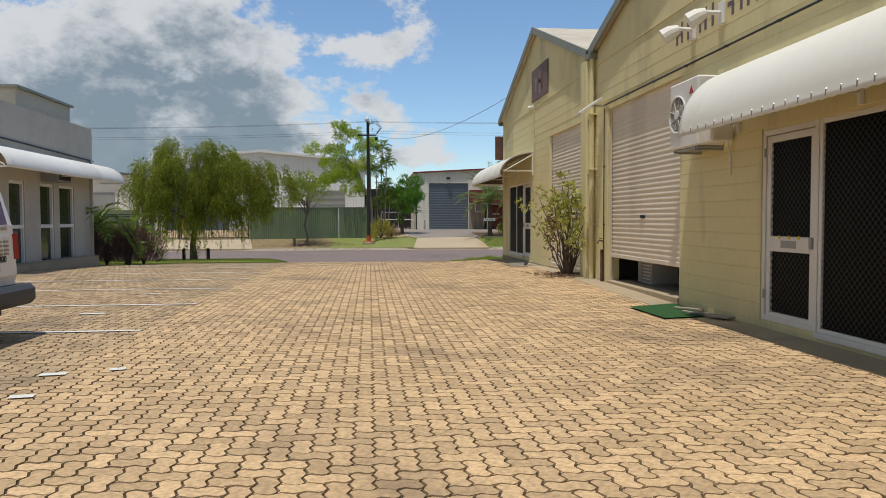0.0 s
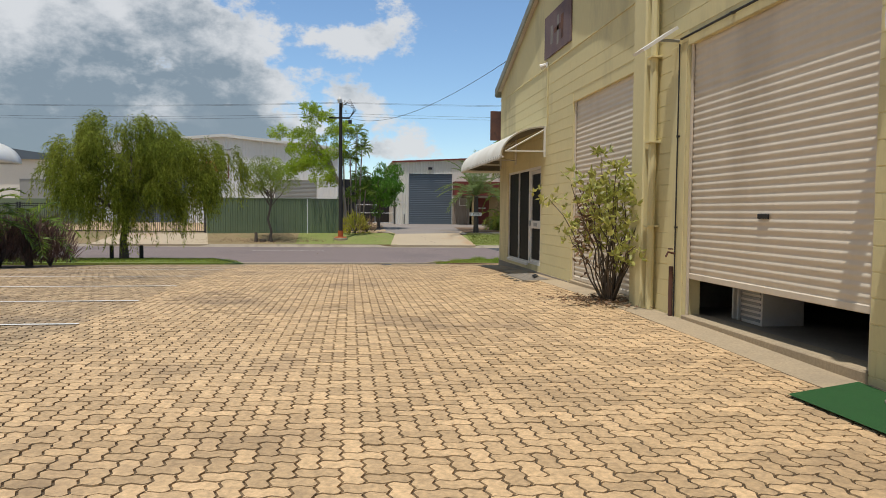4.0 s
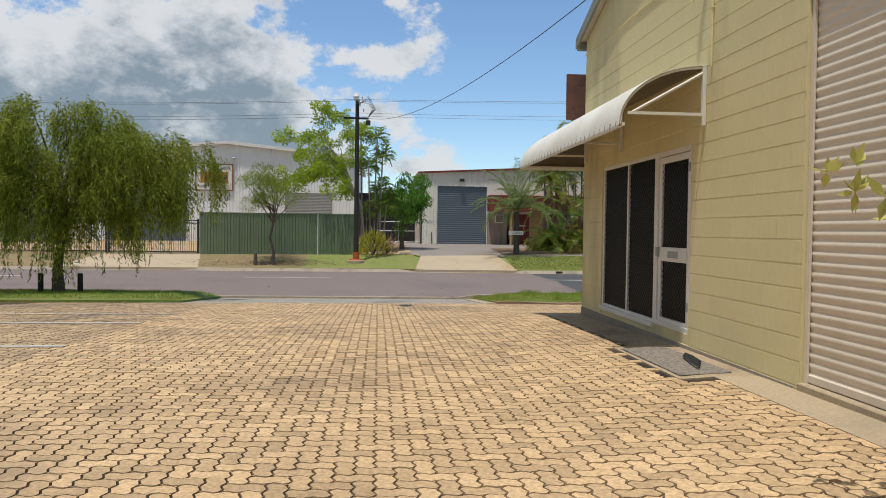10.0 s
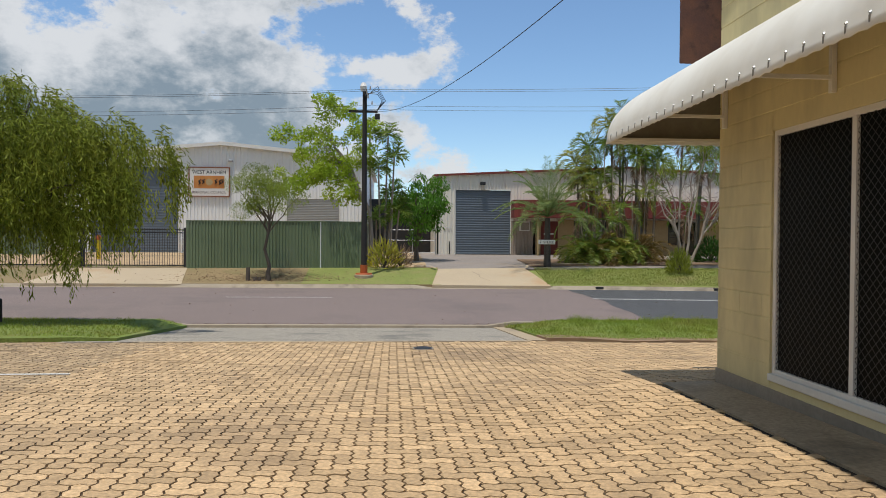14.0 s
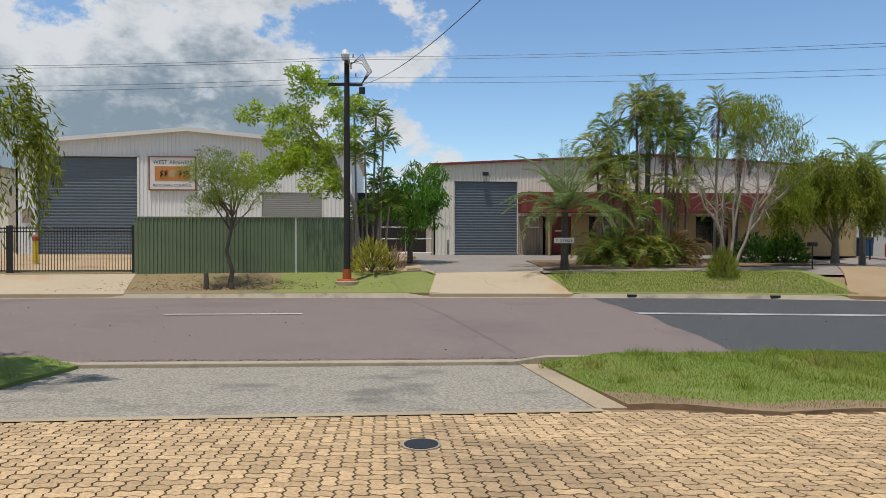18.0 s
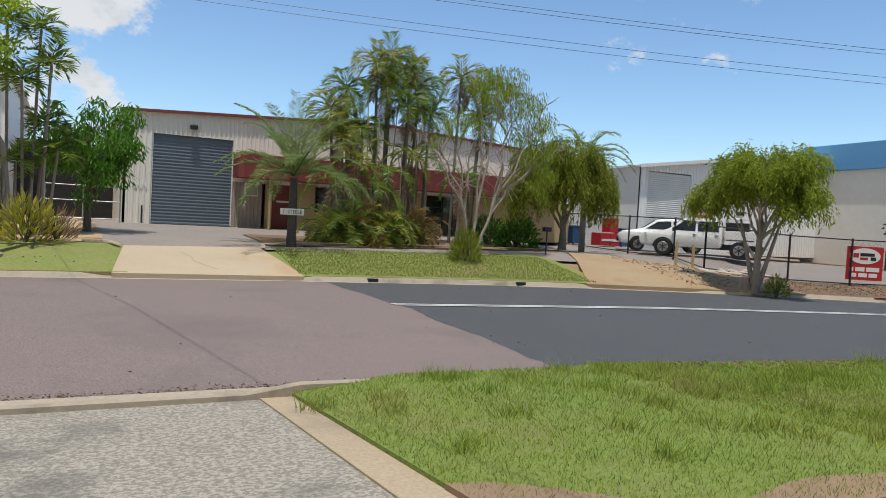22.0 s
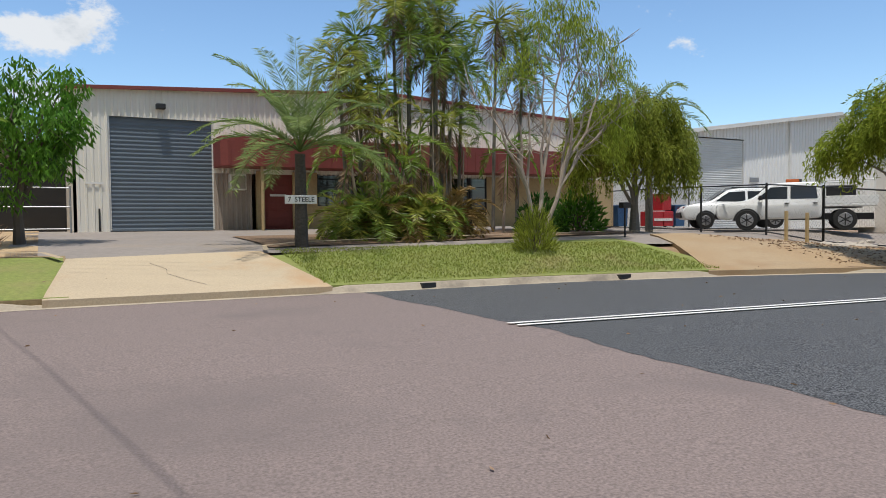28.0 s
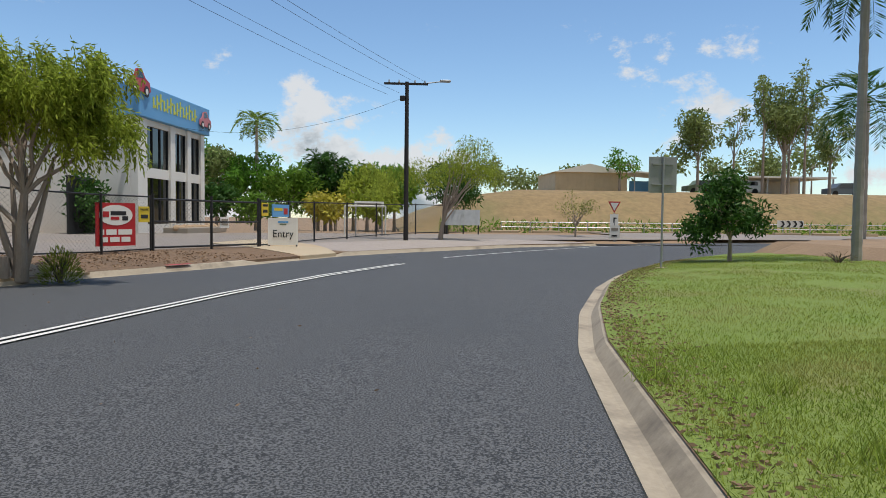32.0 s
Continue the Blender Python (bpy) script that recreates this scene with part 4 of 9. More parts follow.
def shopfront(name, yd0, yd1, yw0, yw1, mull, z0, z1, near_hinge):
    win = new("window_" + name)
    structure(win, "white framed shop window with black diamond security mesh")
    x = WX + 0.02
    under(win, *frame_bars("window_frame", yw0, yw1, z0, z1, 0.05, 0.08, x))
    under(win, part("mullion", boxed(x, x + 0.07, mull - 0.025, mull + 0.025, z0 + 0.05, z1 - 0.05), "white"))
    under(win, part("window_sill", boxed(WX - 0.02, x - 0.001, yw0, yw1, z0 - 0.05, z0 + 0.012, 0.005), "white"))
    for a, b in ((yw0 + 0.05, mull - 0.025), (mull + 0.025, yw1 - 0.05)):
        under(win, *mesh_pane(a, b, z0 + 0.05, z1 - 0.05, x))
    door = new("door_" + name)
    structure(door, "white framed security screen door with dark mesh panels and a mid rail")
    under(door, *frame_bars("door_frame", yd0, yd1, z0, z1, 0.06, 0.09, x - 0.005))
    under(door, *frame_bars("stile", yd0 + 0.07, yd1 - 0.07, z0 + 0.03, z1 - 0.07, 0.075, 0.04, x + 0.01))
    zm = z0 + 0.79
    under(door, part("mid_rail", boxed(x + 0.006, x + 0.046, yd0 + 0.147, yd1 - 0.147, zm, zm + 0.17, 0.004), "white"))
    for a, b in ((z0 + 0.107, zm), (zm + 0.17, z1 - 0.147)):
        under(door, *mesh_pane(yd0 + 0.147, yd1 - 0.147, a, b, x + 0.01))
    yh = yd1 - 0.09 if near_hinge else yd0 + 0.09
    under(door, part("handle", boxed(x - 0.03, x + 0.008, yh - 0.02, yh + 0.02, zm + 0.05, zm + 0.17, 0.006), "metal"))
    under(door, part("letter_plate", boxed(x, x + 0.004, (yd0 + yd1) / 2 - 0.14, (yd0 + yd1) / 2 + 0.14, zm + 0.045, zm + 0.125, 0.0), "metal"))
    for zz in (z0 + 0.25, z1 - 0.3):
        ye = yd0 + 0.06 if near_hinge else yd1 - 0.06
        under(door, part("hinge", tubed([(x - 0.012, ye, zz), (x - 0.012, ye, zz + 0.10)], 0.012, 6), "metal"))
    return door


shopfront("north", 19.72, 20.75, 20.76, 22.85, 21.77, 0.14, 2.26, True)
shopfront("south", 6.9, 7.92, 4.0, 6.89, 5.4, 0.05, 2.2, False)
for k, y in enumerate((7.22, 7.4, 7.58)):
    t = thing("sticker", "small yellow sticker on the door rail", "sticker", "door stickers", at=(WX + 0.023, y, 1.0))
    part("disc", tubed([(0, 0, 0), (-0.004, 0, 0)], 0.022, 8), "yellow", t)

# the air conditioner on its bracket
t = thing("air_conditioner", "white outdoor air conditioner unit on a steel wall bracket", "air conditioner", at=(WX, 9.1, 2.1))
ax, ay0, ay1, az0, az1 = WX - 0.39, 8.72, 9.55, 2.13, 3.0
under(t, part("casing", boxed(ax, WX - 0.03, ay0, ay1, az0, az1, 0.02), "white"))
fy, fz = 9.29, 2.58


def ring(r, tr, name, m):
    pts = [(ax - 0.012, fy + r * math.cos(a), fz + r * math.sin(a)) for a in (2 * math.pi * k / 28 for k in range(29))]
    under(t, part(name, tubed(pts, tr, 5), m))


under(t, part("fan_opening", tubed([(ax + 0.02, fy, fz), (ax - 0.003, fy, fz)], 0.235, 28), "bumper"))
ring(0.24, 0.012, "fan_rim", "white")
for r in (0.09, 0.115, 0.14, 0.165, 0.19, 0.215):
    ring(r, 0.0025, "grille_ring", "white")
for k in range(3):
    a = 2 * math.pi * k / 3 + 0.4
    blade = [(ax - 0.004, fy + rr * math.cos(a + da), fz + rr * math.sin(a + da)) for rr, da in ((0.05, -0.3), (0.21, 0.0), (0.21, 0.75), (0.05, 0.5))]
    under(t, raw("fan_blade", blade, [(0, 1, 2, 3)], "roller_grey"))
for k in range(8):
    a = 2 * math.pi * k / 8 + 0.3
    under(t, part("grille_bar", tubed([(ax - 0.016, fy + 0.05 * math.cos(a), fz + 0.05 * math.sin(a)), (ax - 0.016, fy + 0.235 * math.cos(a), fz + 0.235 * math.sin(a))], 0.005, 5), "white"))
under(t, part("hub", tubed([(ax - 0.006, fy, fz), (ax - 0.03, fy, fz)], 0.06, 14), "white"))
under(t, part("badge", prismed([(8.84, 2.80), (8.96, 2.80), (8.90, 2.90)], "x", ax - 0.006, ax - 0.001), "signred"))
under(t, part("pipe_cover", boxed(ax + 0.08, WX - 0.03, ay0 - 0.22, ay0 - 0.001, 2.15, 2.36, 0.02), "white"))
for y in (ay0 + 0.12, ay1 - 0.12):
    under(t, part("bracket", boxed(ax + 0.02, WX + 0.006, y - 0.02, y + 0.02, 2.075, 2.125), "metal"))
under(t, part("drain_tray", boxed(ax + 0.03, WX - 0.05, ay0 + 0.05, ay1 - 0.03, 2.098, 2.13, 0.008), "metal"))
under(t, part("drain_hose", tubed([(WX - 0.06, 8.62, 2.2), (WX - 0.03, 8.58, 2.0), (WX - 0.02, 8.60, 1.75)], 0.012, 6), "white"))

# lamps, signs and lettering on the gables
for y in (9.65, 8.85):
    t = thing("spotlight", "white twin security spotlight on the gable wall", "spotlight", "gable spotlights", at=(WX, y, 3.72))
    part("mount", boxed(-0.05, 0.0, -0.06, 0.06, -0.06, 0.22, 0.01), "white", t)
    part("arm", tubed([(-0.05, 0, 0.08), (-0.22, 0.05, 0.10)], 0.03, 8), "white", t)
    part("head", tubed([(-0.2, 0.06, 0.10), (-0.30, 0.10, 0.06), (-0.40, 0.14, 0.0)], [0.06, 0.10, 0.11], 12), "white", t)
t = thing("spotlight", "small white spotlight below the gable sign", "spotlight", "gable spotlights", at=(WX, 19.35, 4.26))
part("mount", boxed(-0.04, 0.0, -0.05, 0.05, -0.05, 0.05, 0.01), "white", t)
part("head", tubed([(-0.04, 0, 0), (-0.14, 0.04, -0.04)], [0.04, 0.06], 10), "white", t)
t = thing("floodlight", "flat white floodlight panel on a tilted arm", "floodlight", at=(WX, 13.45, 3.4))
under(t, part("panel", prismed([(WX - 0.52, 3.22), (WX - 0.10, 3.50), (WX - 0.08, 3.47), (WX - 0.50, 3.19)], "y", 13.3, 13.62), "white"))
under(t, part("arm", tubed([(WX, 13.45, 3.36), (WX - 0.28, 13.45, 3.36)], 0.018, 6), "metal"))
t = thing("gable_sign", "faded dark painted sign board on the gable", "sign", at=(WX, 18.6, 4.38))
under(t, part("board", boxed(WX - 0.03, WX + 0.002, 17.76, 19.5, 4.38, 5.22, 0.004), "faded"))
for k, (a, b, c, d) in enumerate(((18.2, 18.35, 4.55, 5.0), (18.5, 18.62, 4.5, 5.05), (18.35, 18.8, 4.76, 4.86), (18.9, 19.05, 4.6, 4.95))):
    under(t, part("mark", boxed(WX - 0.033, WX - 0.0305, a, b, c, d), "mark" if k % 2 else "rust"))
t = thing("rusted_sign", "rust-mottled old sign board at the corner", "sign", at=(WX + 0.2, 24.5, 3.3))
under(t, part("board", boxed(WX - 0.15, WX + 1.6, 24.5, 24.54, 3.25, 4.05, 0.004), "rust"))
under(t, part("bracket", boxed(WX + 0.3, WX + 0.36, 23.86, 24.5, 3.4, 3.46), "metal"))
letter = thing("gable_lettering", "faded dark painted lettering on the gable", "lettering", at=(WX, 9, 3.75))
for k in range(7):
    y = 10.25 - 0.36 * k
    for dy0, dy1, z0, z1 in ((0, 0.06, 0, 0.3), (0.16, 0.22, 0.0, 0.3), (0.06, 0.16, 0.12 + 0.1 * (k % 2), 0.18 + 0.1 * (k % 2))):
        if (k + int(dy0 * 100)) % 5 != 4:
            under(letter, part("stroke", boxed(WX - 0.004, WX + 0.003, y - dy1, y - dy0, 3.72 + z0, 3.72 + z1), "faded"))

# the doormat and loose timber
t = thing("turf_mat", "square of green artificial turf lying by the wall", "mat", at=(4.2, 9.3, 0.0))
under(t, raw("turf", [(3.85, 8.62, zg(4, 8.6)  + 0.022), (4.48, 8.75, zg(4, 9)  + 0.024), (4.62, 10.1, zg(4, 10)  + 0.024), (3.83, 9.8, zg(4, 9.8)  + 0.024)], [(0, 1, 2, 3)], "turf"))
for (xa, ya, xb, yb, w) in ((4.30, 9.1, 4.60, 8.5, 0.05), (4.36, 9.5, 4.62, 9.2, 0.07), (4.45, 8.7, 4.6, 8.4, 0.16)):
    t = thing("timber_offcut", "weathered grey timber offcut on the ground", "timber", "timber offcuts", at=(xa, ya, zg(xa, ya) + 0.026))
    d = Vector((xb - xa, yb - ya, 0))
    o = part("plank", boxed(0, d.length, -w / 2, w / 2, 0, 0.025, 0.004), "barkpale", t)
    o.rotation_euler = (0, 0, math.atan2(d.y, d.x))
# the drain pit beside the north door
t = thing("drain_pit", "shallow bitumen-filled pit with loose sticks beside the door", "drain", at=(4.35, 19.3, zg(4.3, 19.3)))
under(t, raw("filling", [(x, y, zg(x, y) + 0.014) for x, y in ((3.98, 18.3), (4.5, 18.35), (4.48, 19.85), (3.97, 19.87))], [(0, 1, 2, 3)], "pit_gravel"))
for k in range(4):
    under(t, part("stick", tubed([(4.25 + 0.05 * k, 18.5 + 0.1 * k, zg(4.3, 18.6) + 0.03), (4.3 + 0.05 * k, 18.8 + 0.1 * k, zg(4.3, 18.9) + 0.036), (4.38 + 0.03 * k, 19.15 + 0.05 * k, zg(4.4, 19.2) + 0.03)], 0.011, 5), "black"))

# ---- across the street: sheds, fences, poles, signs ----
def corr(name, x0, x1, y, zb, zt, material, parent=None, pitch=0.2, depth=0.028, label=""):
    """Ribbed sheeting facing -y; zb and zt are heights or functions of x."""
    fb = zb if callable(zb) else (lambda x: zb)
    ft = zt if callable(zt) else (lambda x: zt)
    n = max(1, int((x1 - x0) / pitch))
    v, f = [], []
    for i in range(n):
        a = x0 + (x1 - x0) * i / n
        p = (x1 - x0) / n
        for u, d in ((0, 0), (0.52, 0), (0.62, depth), (0.88, depth), (0.98, 0)):
            x = a + u * p
            v += [(x, y - d, fb(x)), (x, y - d, ft(x))]
    v += [(x1, y, fb(x1)), (x1, y, ft(x1))]
    for i in range(len(v) // 2 - 1):
        f.append((2 * i, 2 * i + 2, 2 * i + 3, 2 * i + 1))
    ob = raw(name, v, f, material, None, label)
    if parent is not None:
        under(parent, ob)
    return ob


def ribbed_door(x0, x1, y, z0, z1, material, label, pitch=0.12):
    t = thing("roller_door", label, "roller door", "roller doors over the street", at=((x0 + x1) / 2, y, z0))
    n = int((z1 - z0) / (pitch / 4))
    v, f = [], []
    for i in range(n + 1):
        z = z0 + (z1 - z0) * i / n
        yy = y - 0.012 * math.sin(2 * math.pi * z / pitch)
        v += [(x0, yy, z), (x1, yy, z)]
        if i:
            f.append((2 * i - 2, 2 * i - 1, 2 * i + 1, 2 * i))
    under(t, raw("curtain", v, f, material, smooth=True))
    under(t, part("bottom_rail", boxed(x0, x1, y - 0.05, y + 0.02, z0 - 0.02, z0 + 0.06, 0.006), material))
    for xx in (x0 - 0.07, x1):
        under(t, part("guide", boxed(xx, xx + 0.07, y - 0.05, y + 0.02, z0, z1), "white"))
    return t


def words(body, size, material, at, rx=90, rz=0, parent=None, width=None, name="lettering"):
    cu = bpy.data.curves.new("t", "FONT")
    cu.body, cu.size, cu.align_x, cu.align_y, cu.extrude = body, size, "CENTER", "CENTER", 0.003
    o = bpy.data.objects.new("t", cu)
    me = bpy.data.meshes.new_from_object(o)
    bpy.data.objects.remove(o)
    if width:
        xs = [v.co.x for v in me.vertices]
        k = width / (max(xs) - min(xs))
        for v in me.vertices:
            v.co.x *= k
    ob = link_mesh(name, me, material, None)
    ob.matrix_world = pose(*at, rx, 0, rz)
    if parent is not None:
        ob.parent = parent
        ob.matrix_parent_inverse = parent.matrix_basis.inverted()
    return ob


# west shed
SX0, SX1, SY = -17.2, -0.2, 60.0
shed_top = lambda x: 6.05 + 0.78 * (1 - abs(x + 8.65) / 8.55)
shed = thing("white_shed", "white ribbed steel shed with a low gable roof", "shed", at=(-8.65, 60, 0.3))
for a, b, z0, z1 in ((SX0, -16.25, 0.2, shed_top), (-16.25, -11.1, 5.42, shed_top), (-11.1, -4.95, 0.2, shed_top), (-4.95, -1.75, 3.62, shed_top), (-4.95, -1.75, 0.2, 2.2), (-1.75, SX1, 0.2, shed_top)):
    corr("wall", a, b, SY, z0, z1, "greywhite", shed)
under(shed, part("side_wall", boxed(SX0, SX0 + 0.1, SY, SY + 18, 0.1, 6.0), "greywhite"), part("side_wall", boxed(SX1 - 0.1, SX1, SY, SY + 18, 0.1, 6.0), "greywhite"), part("rear_wall", boxed(SX0, SX1, SY + 17.9, SY + 18, 0.1, 6.0), "greywhite"))
for s in (-1, 1):
    xe = -8.65 + s * 8.75
    under(shed, part("roof", prismed([(xe, 6.02), (-8.65, 6.84), (-8.65, 6.90), (xe, 6.08)], "y", SY - 0.25, SY + 18), "greywhite"))
    under(shed, part("barge", prismed([(xe, 5.90), (-8.65, 6.72), (-8.65, 6.93), (xe, 6.11)], "y", SY - 0.30, SY - 0.255), "white"))
under(shed, part("roof_vent", tubed([(-8.4, 61.5, 6.8), (-8.4, 61.5, 7.0), (-8.4, 61.5, 7.12)], [0.45, 0.5, 0.2], 12), "metal"))
for xx in (-16.28, -11.2):
    under(shed, part("door_trim", boxed(xx, xx + 0.1, SY - 0.06, SY + 0.02, 0.2, 5.45), "white"))
under(shed, part("door_trim", boxed(-16.28, -11.1, SY - 0.06, SY + 0.02, 5.40, 5.48), "white"), part("wall_lamp", boxed(-8.3, -8.05, SY - 0.2, SY, 5.75, 5.87, 0.02), "metal"))
under(shed, part("notice", boxed(-16.9, -16.45, SY - 0.05, SY - 0.03, 2.0, 2.7), "barkpale"))
ribbed_door(-16.18, -11.18, SY + 0.12, 0.25, 5.4, "roller_blue", "tall dark blue-grey roller door of the white shed", 0.16)
ribbed_door(-4.9, -1.8, SY + 0.02, 2.2, 3.62, "roller_grey", "closed grey roller shutter over a window", 0.1)
sg = thing("council_sign", "white council sign with an orange painted panel and brown frame", "sign", at=(-9.4, 59.9, 3.74))
sx0, sx1, sz0, sz1, sy = -10.55, -8.28, 3.74, 5.38, 59.90
under(sg, part("panel", boxed(sx0, sx1, sy, sy + 0.05, sz0, sz1), "white"))
for a, b, c, d in ((sx0 - 0.06, sx0, sz0 - 0.06, sz1 + 0.06), (sx1, sx1 + 0.06, sz0 - 0.06, sz1 + 0.06), (sx0, sx1, sz0 - 0.06, sz0), (sx0, sx1, sz1, sz1 + 0.06)):
    under(sg, part("frame", boxed(a, b, sy - 0.03, sy + 0.05, c, d), "signbrown"))
under(sg, part("picture", boxed(sx0 + 0.25, sx1 - 0.25, sy - 0.012, sy - 0.002, 4.18, 4.92), "ochre"))
for k, (dx, dz) in enumerate(((-0.62, 0.0), (-0.40, 0.05), (0.32, 0.05), (0.55, 0.0), (0.7, 0.08))):
    under(sg, part("figure", tubed([(-9.41 + dx, sy - 0.016, 4.38 + dz), (-9.31 + dx, sy - 0.016, 4.5 + dz), (-9.39 + dx, sy - 0.016, 4.6 + dz), (-9.25 + dx, sy - 0.016, 4.72)], [0.02, 0.06, 0.05, 0.015], 6), "black"))
under(sg, part("figure", tubed([(-9.41, sy - 0.004, 4.55), (-9.41, sy - 0.018, 4.55)], 0.20, 14), "tan"))
words("WEST ARNHEM", 0.30, "black", (-9.415, sy - 0.006, 5.12), parent=sg, width=1.95)
words("REGIONAL COUNCIL", 0.2, "faded", (-9.415, sy - 0.006, 3.94), parent=sg, width=1.95)

# green steel fence with a return
fz = lambda x: zg(x, 50.0)
fn = thing("green_fence", "tall green ribbed steel fence", "fence", at=(-4, 50, -0.1))
for k in range(4):
    a, b = -7.95 + 2.02 * k, -7.95 + 2.02 * (k + 1) - 0.02
    corr("panel", a, b, 50.0, lambda x: fz(x) - 0.04, 2.03, "green", fn, 0.135, 0.03)
    under(fn, part("top_rail", boxed(a, b, 49.97, 50.03, 2.02, 2.07), "green"))
    under(fn, part("post", boxed(b - 0.01, b + 0.03, 49.965, 50.035, fz(b) - 0.1, 2.04), "green" if k != 2 else "greywhite"))
under(fn, part("return_panel", boxed(0.1, 0.14, 50, 54.5, -0.1, 2.03), "green"))


def bar_fence(name, label, x0, x1, y, h, step, cat):
    t = thing(name, label, cat, at=((x0 + x1) / 2, y, zg((x0 + x1) / 2, y)))
    z0 = zg((x0 + x1) / 2, y) + 0.06
    for z in (z0 + 0.02, z0 + h - 0.22, z0 + h * 0.98 - 0.05):
        under(t, part("rail", boxed(x0, x1, y - 0.02, y + 0.02, z, z + 0.045), "black"))
    n = int((x1 - x0) / step)
    for i in range(n + 1):
        x = x0 + (x1 - x0) * i / n
        under(t, part("bar", boxed(x - 0.009, x + 0.009, y - 0.009, y + 0.009, z0, z0 + h), "black"))
    for x in (x0, x1):
        under(t, part("post", boxed(x - 0.045, x + 0.045, y - 0.045, y + 0.045, z0 - 0.1, z0 + h + 0.04), "black"))
    return t


bar_fence("sliding_gate", "black steel bar sliding gate across the drive", -12.5, -8.05, 50.15, 1.72, 0.11, "gate")
bar_fence("bar_fence", "black steel bar fence", -18.6, -12.65, 50.2, 1.7, 0.12, "fence")
bar_fence("bar_fence", "black steel bar fence", -25.0, -18.75, 50.2, 1.7, 0.12, "fence")
structure(part("gate_track", boxed(-12.6, -7.9, 49.9, 50.1, -0.2, fz(-10) + 0.05), "concrete"), "low concrete gate track")
t = thing("yellow_bollard", "yellow bollard with an orange cap behind the gate", "bollard", at=(-13.2, 53.5, zg(-13.2, 53.5)))
part("post", tubed([(0, 0, 0), (0, 0, 0.95)], 0.11, 10), "yellow", t)
part("cap", tubed([(0, 0, 0.95), (0, 0, 1.12), (0, 0, 1.2)], [0.13, 0.13, 0.06], 10), "orange", t)
nb = thing("beige_shed", "beige shed with a blue-grey sheet roof beyond the bar fence", "shed", at=(-27, 64, 0))
under(nb, part("wall", boxed(-36, -19.6, 64, 76, 0.2, 5.1), "shedcream"), part("roof", prismed([(-36.4, 5.1), (-19.3, 5.1), (-27.8, 6.3)], "y", 63.6, 76.2), "roller_blue"))
under(nb, part("door", boxed(-24.5, -21.5, 63.95, 63.99, 0.3, 3.6), "roller_grey"))
under(nb, part("low_fence", boxed(-24, -17.4, 57, 57.05, 0.2, 2.0), "green"))

# power poles and wires
def power_pole(x, y, z, h, label):
    t = thing("power_pole", label, "power pole", "power poles", at=(x, y, z))
    part("pole", tubed([(0, 0, -0.2), (0, 0, h * 0.5), (0, 0, h)], [0.13, 0.115, 0.095], 12), "wood", t)
    return t


PX, PY, PZ = 0.15, 48.2, zg(0.15, 48.2)
pp = power_pole(PX, PY, PZ, 8.05, "black timber power pole with an orange base in a concrete collar")
part("collar", tubed([(0, 0, -0.1), (0, 0, 0.07), (0, 0, 0.10)], [0.42, 0.42, 0.38], 16), "concrete", pp)
part("collar_cap", tubed([(0, 0, 0.05), (0, 0, 0.16)], [0.40, 0.34], 16), "orange", pp, "orange painted collar top")
part("painted_base", tubed([(0, 0, 0.1), (0, 0, 0.52)], 0.162, 12), "orange", pp, "orange painted foot")
part("crossarm", boxed(-0.68, 0.56, -0.06, 0.06, 7.15, 7.24), "wood", pp)
part("crossarm", boxed(-0.05, 0.05, -0.75, 0.75, 7.80, 7.90), "wood", pp)
part("lamp_cap", tubed([(-0.05, -0.1, 8.05), (-0.05, -0.1, 8.25), (-0.05, -0.1, 8.42)], [0.12, 0.16, 0.08], 12), "white", pp, "white photocell lamp head")
for k, (dx, dy, dz) in enumerate(((0.1, -0.6, 7.9), (0.1, -0.25, 7.9), (0.12, 0.25, 7.9), (0.12, 0.6, 7.9), (0.25, -0.5, 8.05), (0.3, 0.5, 7.6))):
    part("insulator", tubed([(dx, dy, dz), (dx, dy, dz + 0.14)], [0.035, 0.02], 8), "plinth", pp)
part("fuse_box", boxed(0.44, 0.66, -0.12, 0.06, 6.86, 7.10, 0.02), "black", pp)
for k in range(4):
    part("jumper", tubed([(0.15, -0.2 + 0.1 * k, 7.95), (0.55, -0.3 + 0.12 * k, 7.9 + 0.14 * k), (0.75 + 0.05 * k, -0.1, 7.65), (0.52, -0.05, 7.2)], 0.014, 5), "black", pp)
P2 = (43.2, 34.25, zg(43.2, 34.25))
p2 = power_pole(*P2, 7.95, "black timber power pole with a street light arm")
part("crossarm", boxed(-0.06, 0.06, -1.05, 1.15, 7.80, 7.90), "wood", p2)
for dy in (-0.9, -0.4, 0.4, 0.9):
    part("insulator", tubed([(0, dy, 7.9), (0, dy, 8.05)], [0.04, 0.02], 8), "plinth", p2)
part("lamp_arm", tubed([(0, -1.0, 7.9), (0, -1.7, 8.0)], 0.03, 6), "metal", p2)
part("lamp_head", boxed(-0.12, 0.12, -2.2, -1.65, 7.97, 8.08, 0.03), "metal", p2, "street light head")
part("service_box", boxed(-0.12, 0.12, 0.1, 0.35, 7.0, 7.25, 0.02), "black", p2)


def wire(a, b, sag, r=0.0065, label="black overhead power line"):
    t = thing("overhead_wire", label, "cable", "overhead wires", at=a)
    a, b = Vector(a), Vector(b)
    n = 24
    pts = [a.lerp(b, i / n) - Vector((0, 0, 4 * sag * (i / n) * (1 - i / n))) - a for i in range(n + 1)]
    part("wire", tubed(pts, r, 5), "black", t)


